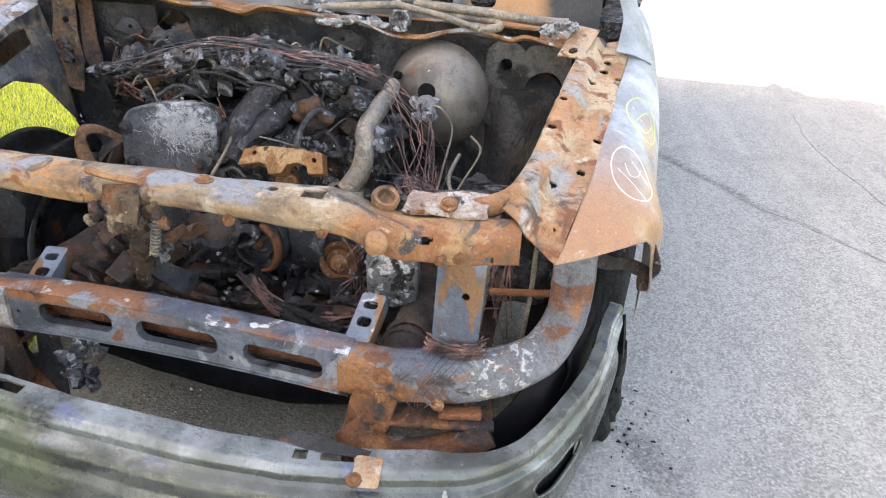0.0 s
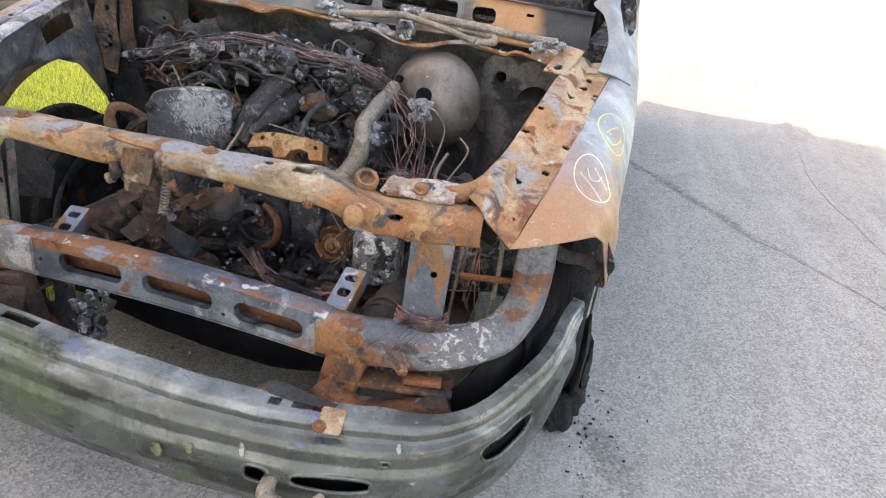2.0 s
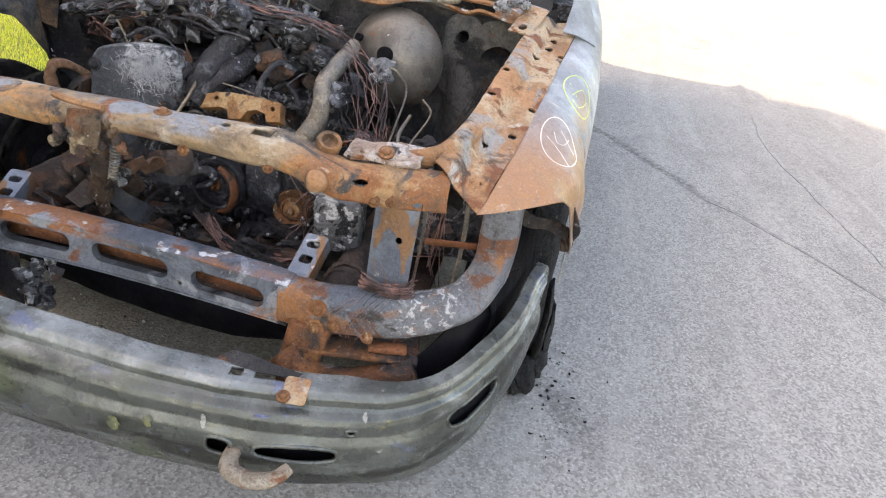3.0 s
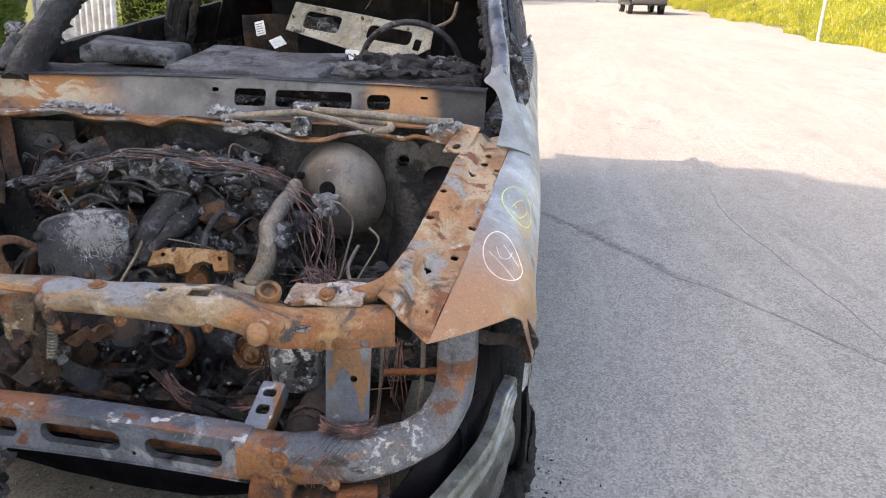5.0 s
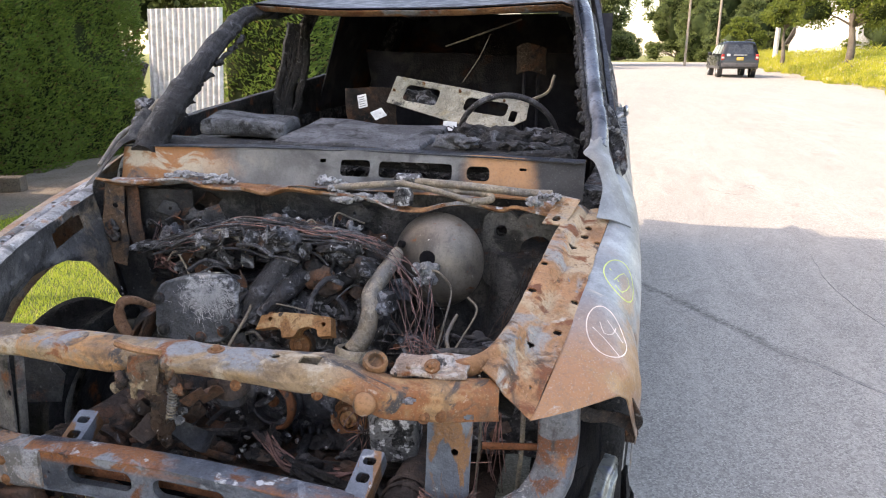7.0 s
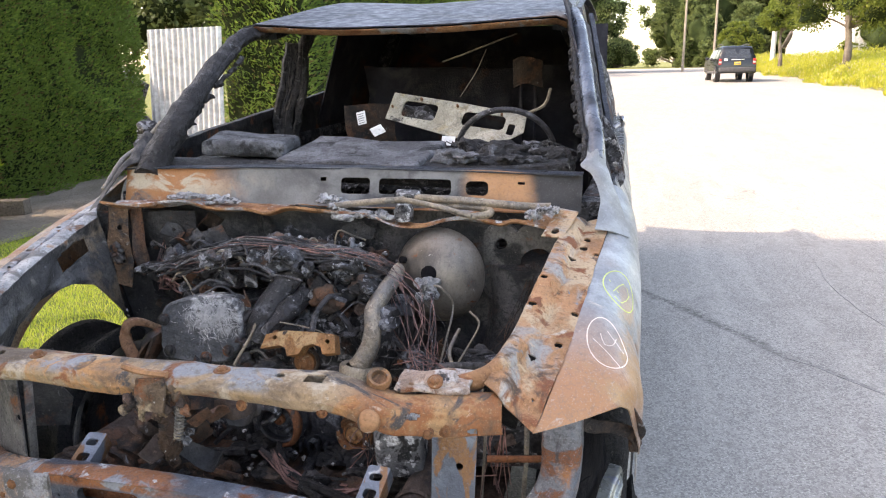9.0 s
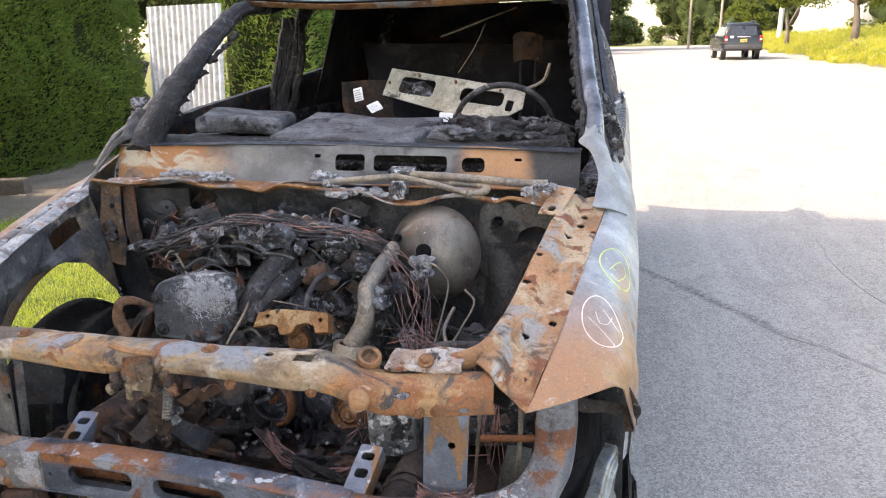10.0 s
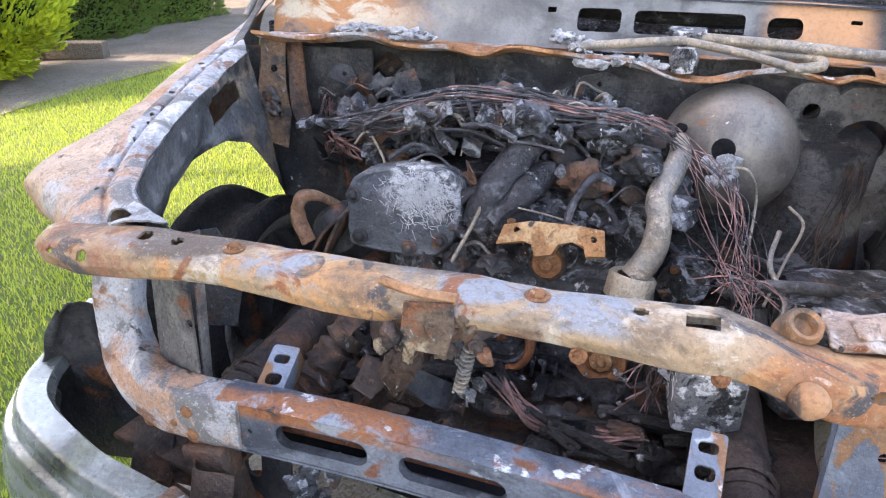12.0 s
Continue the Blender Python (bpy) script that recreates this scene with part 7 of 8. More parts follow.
for k in range(60):
    x, y = rng.uniform(-0.62, 0.30), rng.uniform(0.50, 0.9)
    z = 0.84 + 0.10 * math.exp(-((x + 0.05) / 0.3) ** 2) + rng.uniform(-0.04, 0.04) - (0.1 if x < -0.4 else 0)
    r = rng.uniform(0.0012, 0.0035)
    bmesh.ops.create_icosphere(bm, subdivisions=1, radius=r, matrix=pose(x, y, z, rng.uniform(0, 90), rng.uniform(0, 90), 0) @ Matrix.Diagonal((2.0, 1, 0.6, 1)))
tagged(part("chip_scatter", bm, M_BOX, engine, "pale ash chips over the engine"), kind="stuff")

bm = sheet(lambda u, v: Vector((-0.70 - 0.10 * v * v * (1 - u) + 0.24 * u, 0.80 + 0.04 * u + 0.02 * math.sin(u * 4) - 0.03 * v * v * (1 - u), 0.28 + 0.73 * v)), 16, 20, 0.006)
part("tower_wall", crumple(bm, 0.012, 7), M_SOOT, car, "sooty wall behind the wheel arch")
bm = sheet(lambda u, v: Vector((-0.68, 0.712, 0.680)).lerp(Vector((-0.742, 0.712, 1.0)), v).lerp(Vector((-0.705, 0.806, 0.555)).lerp(Vector((-0.80, 0.79, 1.0)), v), u), 8, 14, 0.004)
part("arch_return", crumple(bm, 0.006, 12), M_SOOT, car, "sooty return of the wheel arch")
# rusted side mount between wheel and engine
bm = bmesh.new()
sweep(bm, [(-0.461, 0.46, 0.65), (-0.49, 0.47, 0.703), (-0.486, 0.48, 0.744), (-0.462, 0.52, 0.738), (-0.432, 0.58, 0.686), (-0.417, 0.6, 0.646)], rrect(0, 0, 0.034, 0.020, 0.006, 2), 5)
part("side_mount", crumple(bm, 0.004, 18), layered("brown_rusted_mount", (0.20, 0.10, 0.055), [((0.30, 0.19, 0.12), 9, 0.5, 0.64), (SOOT, 10, 0.54, 0.66, {"shift": 4})], bump=0.6), engine, "curved brown rusted engine side mount")

bm = bmesh.new()
tube(bm, [(-0.118, 0.425, 0.672), (-0.112, 0.44, 0.69), (-0.092, 0.475, 0.735), (-0.074, 0.50, 0.786)], 0.0042, 8, 4)
part("dipstick_tube", bm, M_PIPE, engine, "thin tan dipstick tube")
bm = sheet(lambda u, v: Vector((-0.575 + 0.11 * u, 0.845 + 0.02 * math.sin(u * 3.1), 0.80 + 0.10 * v * (1 - 0.5 * u * u))), 10, 10, 0.003)
part("torn_plate", crumple(bm, 0.004, 12), M_UPRIGHT, engine, "curved blue-grey plate remnant")
bm = bmesh.new()
rng = random.Random(505)
for k in range(26):
    j = lambda d: rng.uniform(-d, d)
    tube(bm, [(-0.585 + j(0.02), 0.84 + j(0.02), 0.90 + j(0.03)), (-0.57 + j(0.02), 0.80 + j(0.03), 0.84 + j(0.03)), (-0.53 + j(0.03), 0.74 + j(0.03), 0.80 + j(0.03)), (-0.46 + j(0.05), 0.68 + j(0.04), 0.80 + j(0.03))], rng.choice((0.0011, 0.0016, 0.003)), 4, 4)
tagged(part("loom_tangle", bm, M_WIRE, engine, "reddish torn loom strands"), kind="stuff")
bm = bmesh.new()
for k in range(34):
    x, y = rng.uniform(-0.36, 0.24), rng.uniform(0.54, 0.84)
    z = 0.855 + 0.10 * math.exp(-((x + 0.05) / 0.3) ** 2) + rng.uniform(-0.06, 0.03) - (0.06 if x < -0.4 else 0)
    blob(bm, (x, y, z), (rng.uniform(0.004, 0.014), rng.uniform(0.003, 0.010), rng.uniform(0.003, 0.008)), 1.1, k * 1.31, 2)
tagged(part("ash_clump", crumple(bm, 0.003, 60), M_BOX, engine, "grey-white ash clumps among the hoses"), kind="stuff")

# bent pipes, plates and crusts over and beside the engine
rng = random.Random(808)
for k in range(150):
    zone = k % 5
    if zone < 2:
        x, y = rng.uniform(-0.42, 0.22), rng.uniform(0.52, 0.86)
        z = 0.86 + 0.09 * math.exp(-((x + 0.05) / 0.3) ** 2) + rng.uniform(-0.05, 0.03)
    elif zone == 2:
        x, y, z = rng.uniform(0.30, 0.64), rng.uniform(0.34, 0.72), rng.uniform(0.54, 0.70)
    elif zone == 3:
        x, y, z = rng.uniform(-0.58, -0.36), rng.uniform(0.70, 0.90), rng.uniform(0.62, 0.97)
    else:
        x, y, z = rng.uniform(-0.15, 0.22), rng.uniform(0.47, 0.58), rng.uniform(0.60, 0.84)
    bm = bmesh.new()
    form = (k // 5) % 3 if zone != 3 else 1 + k % 2
    if form == 0:
        L, a = rng.uniform(0.05, 0.13), rng.uniform(0, 6.28)
        d = Vector((math.cos(a), math.sin(a) * 0.6, rng.uniform(-0.4, 0.4))) * L
        p = Vector((x, y, z))
        tube(bm, [p, p + d * 0.5 + Vector((0, 0, rng.uniform(0.0, 0.04))), p + d, p + d * 1.2 - Vector((0, 0, rng.uniform(0.02, 0.06)))], rng.choice((0.002, 0.003, 0.005, 0.008)), 7, 4)
        part("bent_pipe", bm, rng.choice((M_HOSE, M_HOSE, M_PIPE, M_SOOT)), engine)
    elif form == 1:
        w, h = rng.uniform(0.03, 0.08), rng.uniform(0.02, 0.06)
        bm = sheet(lambda u, v: Vector((w * (u - 0.5), 0.012 * math.sin(u * 5), h * (v - 0.5))), 10, 6, 0.003)
        crumple(bm, 0.012, 18, k * 1.1)
        bmesh.ops.transform(bm, matrix=pose(x, y, z, rng.uniform(-60, 60), rng.uniform(-60, 60), rng.uniform(0, 180)), verts=bm.verts[:])
        part("torn_plate", bm, rng.choice((M_CHAR, M_SOOT, M_CHAR, M_SOOT_RUST)), engine)
    else:
        blob(bm, (x, y, z), (rng.uniform(0.015, 0.045), rng.uniform(0.015, 0.04), rng.uniform(0.010, 0.03)), 0.9, k * 0.77, 3)
        part("burnt_crust", crumple(bm, 0.006, 40, k), rng.choice((M_CHAR, M_CHAR, M_CHAR, M_GREYSOOT, M_SOOT)), engine)
bm = bmesh.new()
for k in range(13):
    j = lambda d: rng.uniform(-d, d)
    tube(bm, [(0.655 + j(0.03), 0.88, 0.86 + j(0.02)), (0.64 + j(0.03), 0.80, 0.78 + j(0.03)), (0.60 + j(0.04), 0.72, 0.68 + j(0.03)), (0.56 + j(0.06), 0.62 + j(0.04), 0.63 + j(0.02))], 0.0011, 4, 4)
tagged(part("strand_curtain", bm, M_SOOT_RUST, engine, "dark burnt strands hanging from the firewall opening"), kind="stuff")
for pts, r in (([(0.40, 0.50, 0.66), (0.46, 0.46, 0.70), (0.54, 0.46, 0.71), (0.60, 0.52, 0.68)], 0.012), ([(0.44, 0.58, 0.62), (0.52, 0.54, 0.67), (0.60, 0.58, 0.66), (0.64, 0.66, 0.60)], 0.018), ([(0.48, 0.42, 0.62), (0.50, 0.44, 0.68), (0.47, 0.50, 0.73), (0.485, 0.56, 0.77)], 0.005)):
    bm = bmesh.new()
    tube(bm, pts, r, 10, 5)
    part("bay_hose", crumple(bm, 0.002, 30), M_GREYSOOT if r > 0.01 else M_PIPE, engine, "scorched hose low in the bay")

# ---------- cabin ----------
def pillar(pts, w, d, mat, name, label, seed):
    bm = bmesh.new()
    prof = [(-1, -0.9), (-0.9, -1), (0.55, -1), (0.62, -0.80), (0.70, -0.80), (0.76, -1), (0.94, -1), (1, -0.88), (1, 0.7), (0.9, 1), (-0.9, 1), (-1, 0.85)]
    sweep(bm, pts, [(a * w, b * d) for a, b in prof], 6)
    bmesh.ops.subdivide_edges(bm, edges=bm.edges[:], cuts=1)
    return part(name, crumple(bm, 0.0035, 16, seed, 0.0015), mat, car, label)


for s in (1, -1):
    a_line = [(0.812, 1.0, 1.165), (0.809, 1.06, 1.228), (0.786, 1.17, 1.312), (0.752, 1.42, 1.455), (0.720, 1.64, 1.575), (0.685, 1.85, 1.645)] if s > 0 else [(-0.700, 0.95, 1.10), (-0.688, 1.03, 1.195), (-0.676, 1.14, 1.295), (-0.684, 1.33, 1.415), (-0.690, 1.53, 1.528), (-0.682, 1.66, 1.590), (-0.655, 1.82, 1.622)]
    bm = bmesh.new()
    tube(bm, a_line, 0.027 if s > 0 else [0.056, 0.052, 0.046, 0.038, 0.035, 0.034, 0.031], 14, 8, 0.95)
    skin = part("windscreen_pillar", crumple(bm, 0.0025 if s > 0 else 0.008, 16 if s > 0 else 22, s, 0.0 if s > 0 else 0.004), M_SKIN if s > 0 else M_CRUST, car, "smooth blue-grey burnt windscreen pillar" if s > 0 else "charred black windscreen pillar")
    bm = bmesh.new()
    tube(bm, [(x - 0.030 * s, y - 0.004, z - 0.006) for x, y, z in a_line], 0.014, 8, 14, 0.8)
    part("charred_edge", crumple(bm, 0.006, 60, s, 0.003), M_CRUST, skin, "cracked charred inner edge")
    pillar([(0.80 * s, 2.12, 0.62), (0.80 * s, 2.15, 1.05), (0.74 * s, 2.20, 1.40), (0.63 * s, 2.24, 1.64)], 0.05, 0.03, M_CRUST, "centre_pillar", "charred centre pillar with hanging shreds", s * 2)
    pillar([(0.82 * s, 3.55, 1.0), (0.76 * s, 3.58, 1.35), (0.62 * s, 3.62, 1.66)], 0.06, 0.035, M_CHAR, "rear_pillar", "charred rear pillar", s * 3)
    pillar([(0.64 * s, 1.80, 1.61), (0.64 * s, 2.3, 1.70), (0.63 * s, 3.0, 1.745), (0.60 * s, 4.2, 1.70)], 0.035, 0.03, M_PILLAR, "roof_rail", "burnt roof rail", s * 4)
    pillar([(0.81 * s if s > 0 else -0.77, 0.95, 1.02), (0.85 * s, 1.4, 1.06), (0.87 * s, 2.2, 1.08), (0.86 * s, 3.5, 1.09)], 0.04, 0.03, M_CHAR, "door_sill_rail", "charred window ledge", s * 5)
bm = bmesh.new()
rng = random.Random(31)
for k in range(14):
    x = -0.76 + rng.uniform(-0.03, 0.06)
    tube(bm, [(x + 0.07, 2.16, 1.58), (x + 0.06 + rng.uniform(-0.03, 0.03), 2.14, 1.40), (x + rng.uniform(-0.04, 0.04), 2.13, 1.2), (x + rng.uniform(-0.05, 0.05), 2.12, 1.07)], rng.choice((0.008, 0.012, 0.018)), 6, 4)
tagged(part("shred_curtain", crumple(bm, 0.012, 14, 0, 0.004), M_CRUST, car, "charred belt and trim shreds"), kind="stuff")


def roof_pt(u, v):
    x = -0.722 + 1.42 * u
    y = 1.62 + 2.75 * v + 0.10 * (2 * u - 1) ** 2
    z = 1.606 + 0.195 * math.sin(min(1, v * 1.7) * math.pi / 2) - 0.10 * max(0, v - 0.6) + (0.036 if u < 0.5 else 0.026) * abs(2 * u - 1) ** 2 - (0.016 if u < 0.5 else 0.030) * max(0.0, abs(2 * u - 1) - 0.9) * 10
    return Vector((x, y, z)) + noise.noise_vector(Vector((u * 4, v * 5, 1))) * 0.008


roof = part("roof", sheet(roof_pt, 40, 40, -0.004), M_ROOF, car, "burnt blue-grey roof skin")
bm = sheet(lambda u, v: roof_pt(u, 0) + Vector((0, 0.005 + 0.06 * v, -0.006 - 0.012 * math.sin(v * 3.14) - 0.012 * v)), 40, 5, 0.003)
part("headliner", sheet(lambda u, v: roof_pt(0.02 + 0.96 * u, 0.03 + 0.95 * v) - Vector((0, 0, 0.03)), 20, 20, 0.004), M_VOID, roof, "soot-black underside of the roof")
part("roof_header", bm, M_LIP, roof, "rusted windscreen header edge")
bm = sheet(lambda u, v: Vector((-0.68 + 1.36 * u, 4.30 + 0.20 * (1 - v), 0.45 + 1.20 * v)), 8, 10, 0.01)
part("tailgate", bm, M_VOID, car, "charred tailgate")
for s, mt in ((1, M_DOOR), (-1, M_DOOR)):
    def side_pt(u, v, s=s):
        y = 1.17 + 3.35 * u
        z = 0.30 + 0.78 * v
        return Vector(((0.925 + 0.025 * math.sin(v * 3.14) - 0.05 * max(0, v - 0.8) * 5) * s, y, z)) + noise.noise_vector(Vector((u * 9, v * 3, s))) * 0.006
    def side_skip(u, v):
        y, z = 1.17 + 3.35 * u, 0.30 + 0.78 * v
        return (y - 3.62) ** 2 + (z - 0.34) ** 2 < 0.40 ** 2
    part("body_side", sheet(side_pt, 60, 18, 0.006, side_skip), mt, car, "sooty door side with pale scorch")
    part("cabin_lining", sheet(lambda u, v: Vector((0.86 * s, 1.1 + 3.2 * u, 0.3 + 0.75 * v)), 10, 4, 0.006), M_VOID, car, "charred inner door lining")
# dark sheets added over window openings, only to keep the cabin dark
for s in (1, -1):
    y0 = 1.15 if s > 0 else 2.72
    part("window_blackout", sheet(lambda u, v: Vector(((0.86 - 0.20 * v) * s, y0 + 0.45 * v * (s > 0) + (4.2 - y0) * u, 1.08 + 0.62 * v)), 10, 4, 0.006), M_VOID, car, "dark sheet added over the window opening")
bm = plate([(0.823, 1.281), (0.845, 1.258), (0.872, 1.203), (0.895, 1.139), (0.911, 1.058), (0.888, 1.026), (0.848, 1.035), (0.833, 1.167)], [], 0.07, pose(0, 1.22, 0, 90, 0, 0) @ pose(0, 0, -0.07))
bmesh.ops.bevel(bm, geom=[e for e in bm.edges if e.calc_face_angle(0) > 0.6], offset=0.006, segments=2, affect="EDGES")
dr = part("door_edge", crumple(bm, 0.006, 8), M_CHAR, car, "charred black door edge with bolts")
for q in ((0.865, 1.21, 1.199), (0.871, 1.21, 1.127)):
    bolt(dr, q, (0.1, -1, 0), 0.0055, M_RIM)
bm = bmesh.new()
blob(bm, (0.893, 1.85, 1.215), (0.012, 0.020, 0.024), 0.3, 2.0, 3)
tube(bm, [(0.86, 1.83, 1.19), (0.875, 1.84, 1.20), (0.89, 1.85, 1.21)], 0.009, 8, 3)
part("mirror_stub", bm, M_STEELY, car, "bright metal mirror stub")
bm = bmesh.new()
for k in range(5):
    blob(bm, (-0.93 - 0.02 * k, 1.30 + 0.03 * k, 1.15 + 0.03 * (k % 3)), (0.06, 0.05, 0.05), 0.7, k, 3)
part("melted_mirror", bm, M_CHAR, car, "melted black door mirror")
# door window frame beside the pillar, and an added black sheet closing the rear
for pts, w, d, mt, nm, lb in (([(0.832, 1.22, 1.19), (0.815, 1.28, 1.245), (0.757, 1.62, 1.457), (0.70, 1.95, 1.66)], 0.011, 0.016, M_CHAR, "door_frame", "sooty door window frame"),
                              ([(0.856, 1.30, 1.20), (0.835, 1.36, 1.276), (0.794, 1.68, 1.455), (0.748, 1.98, 1.64)], 0.009, 0.012, M_PILLAR, "door_frame", "blue-grey outer door frame")):
    pillar(pts, w, d, mt, nm, lb, 7)
part("rear_blackout", sheet(lambda u, v: Vector((-0.78 + 1.56 * u, 4.18, 0.3 + 1.42 * v)), 4, 4, 0.01), M_VOID, car, "black sheet added to close the cabin rear")
# flared pillar foot running into the fender on each side, with a pointed ear over the slot
FOOT_IN = along([(0.785, 1.065, 1.232), (0.786, 0.995, 1.181), (0.772, 0.948, 1.158), (0.808, 0.915, 1.134), (0.834, 0.865, 1.082), (0.832, 0.81, 1.046), (0.826, 0.75, 1.012)])
FOOT_OUT = along([(0.835, 1.08, 1.226), (0.842, 1.02, 1.177), (0.848, 0.985, 1.150), (0.858, 0.955, 1.128), (0.886, 0.92, 1.066), (0.910, 0.86, 1.008), (0.918, 0.80, 0.978)])
for s in (1, -1):
    def foot_pt(u, v, s=s):
        q = FOOT_IN(u).lerp(FOOT_OUT(u), v)
        q += Vector((0.1, -0.7, 0.65)) * (0.030 - 0.020 * min(1.0, u * 1.6)) * math.sin(v * math.pi) + noise.noise_vector(Vector((u * 5, v * 2, s))) * 0.002
        return q if s > 0 else Vector((-q.x + 0.045, q.y, q.z))
    part("pillar_foot", sheet(foot_pt, 48, 16, 0.003), M_FENDER if s > 0 else M_GREYSOOT, car, "smooth grey flared pillar foot")
bm = bmesh.new()
tube(bm, [(-0.734, 1.1, 1.276), (-0.791, 1.05, 1.2), (-0.84, 1.0, 1.153), (-0.852, 0.9, 1.062)], 0.009, 8, 4)
part("door_edge_rim", crumple(bm, 0.003, 30), M_PIPE, car, "pale burnt rim sweeping down to the fender")
# unseen floor, added so no sun passes through the body to the road
part("cabin_floor", crumple(sheet(lambda u, v: Vector((-0.88 + 1.76 * u, 1.2 + 3.1 * v, 0.33)), 16, 24, 0.006), 0.01, 4), M_VOID, car, "cabin floor added to stop sun leaking through")
part("door_inner", crumple(sheet(lambda u, v: Vector((-0.79 - 0.05 * min(1.0, u * 3), 0.97 + 2.0 * u, 0.95 + (0.165 + 0.055 * min(1.0, u * 5) + 0.13 * u) * v)), 30, 8, 0.008), 0.008, 9), M_SOOT, car, "sooty inner door shell under the window ledge")
pillar([(-0.80, 1.0, 1.12), (-0.82, 1.388, 1.176), (-0.84, 2.023, 1.228), (-0.84, 2.925, 1.309)], 0.016, 0.02, M_SOOT, "window_ledge", "charred crusted window ledge", 9)
bm = sheet(lambda u, v: Vector((-0.40 + 0.22 * u, 2.05 + 0.1 * u, 1.0 + 0.28 * v)), 10, 10, 0.008)
part("seat_shell", crumple(bm, 0.012, 9), M_SOOT_RUST, car, "rust-brown burnt seat shell")
# dashboard
def slab(size, m, mat, amp, seed, parent, name, label):
    bm = bmesh.new()
    box(bm, size, m, min(size) * 0.3, 2)
    bmesh.ops.subdivide_edges(bm, edges=bm.edges[:], cuts=3, use_grid_fill=True)
    return part(name, crumple(bm, amp, 7, seed, amp * 0.3), mat, parent, label)


dash = slab((0.52, 0.34, 0.040), pose(0.00, 1.20, 1.150, 7, 2, -5), M_DASH, 0.014, 1.0, car, "dashboard", "charred slumped dashboard padding")
slab((0.31, 0.24, 0.062), pose(-0.455, 1.24, 1.182, 2, 3, 10), M_DASH, 0.012, 3.0, dash, "dash_pad", "charred dash pad slab")
slab((1.45, 0.30, 0.06), pose(0, 1.16, 1.11, 0, 0, 0), M_CRUST, 0.035, 5.0, dash, "dash_base", "black dash base")
slab((1.30, 0.50, 0.30), pose(0, 1.62, 0.92, 0, 0, 0), M_CHAR, 0.05, 6.0, dash, "dash_carcass", "charred dash carcass")
rng = random.Random(66)
for k in range(20):
    bm = bmesh.new()
    blob(bm, (rng.uniform(0.27, 0.72), rng.uniform(1.10, 1.36), rng.uniform(1.125, 1.165)), (rng.uniform(0.03, 0.08), rng.uniform(0.03, 0.05), rng.uniform(0.014, 0.034)), 1.0, k * 1.3, 4)
    part("instrument_lump", crumple(bm, 0.008, 45, k), M_CRUST if k % 4 else M_DASH, dash, "charred instrument remains")
bm = bmesh.new()
for k in range(22):
    x, z = rng.uniform(0.26, 0.66), 1.15
    tube(bm, [(x, 1.27, z), (x + rng.uniform(-0.05, 0.05), 1.26, z + rng.uniform(0.0, 0.05)), (x + rng.uniform(-0.10, 0.10), 1.28, z + rng.uniform(-0.03, 0.03))], 0.0022, 4, 4)
tagged(part("wire_tangle", bm, M_HOSE, dash, "burnt instrument wiring"), kind="stuff")
sw = part("steering_wheel", turned(bmesh.new(), [(0.183 + 0.011 * math.cos(a), 0.011 * math.sin(a)) for a in np.linspace(0, 2 * math.pi, 10, endpoint=False)], facing((0.464, 1.50, 1.128), (-0.06, 0.90, 0.43)), 44, True), M_HOSE, car, "bare blackened steering wheel rim")
bm = bmesh.new()
for a in (0.3, 2.84, 4.71):
    g = facing((0.464, 1.50, 1.128), (-0.06, 0.90, 0.43))
    tube(bm, [tuple(g @ Vector((0.182 * math.cos(a), 0.182 * math.sin(a), 0))), tuple(g @ Vector((0.09 * math.cos(a), 0.09 * math.sin(a), -0.02))), tuple(g @ Vector((0, 0, -0.04)))], 0.009, 6, 4)
blob(bm, g @ Vector((0, 0, -0.05)), (0.07, 0.06, 0.06), 0.5, 3.0, 3)
part("wheel_centre", bm, M_CHAR, sw, "charred spokes and hub")
# seats
for x in (0.43, -0.43):
    bm = bmesh.new()
    for d in (-0.035, 0.035):
        tube(bm, [(x + d, 2.30, 0.7), (x + d, 2.42, 1.1), (x + d, 2.44, 1.36 if x > 0 else 1.12)], 0.008, 6, 4)
    tube(bm, [(x - 0.2, 2.40, 0.98), (x, 2.41, 1.02), (x + 0.2, 2.40, 0.98)], 0.014, 6, 4)
    seat = part("front_seat", bm, M_VOID, car, "burnt seat frame")
    if x < 0:
        continue
    bm = sheet(lambda u, v: Vector((x - 0.075 + 0.15 * u, 2.42 - 0.03 * math.sin(u * 3.14), 1.36 + 0.13 * v - 0.02 * (2 * u - 1) ** 2)), 10, 8, 0.01)
    part("head_restraint", crumple(bm, 0.01, 9), M_SOOT_RUST if x > 0 else M_VOID, seat, "rust-brown head restraint shell")
bm = sheet(lambda u, v: Vector((-0.7 + 1.4 * u, 3.2, 0.5 + 0.95 * v)), 10, 8, 0.02)
part("rear_seat", crumple(bm, 0.05, 4), M_VOID, car, "charred rear seat")
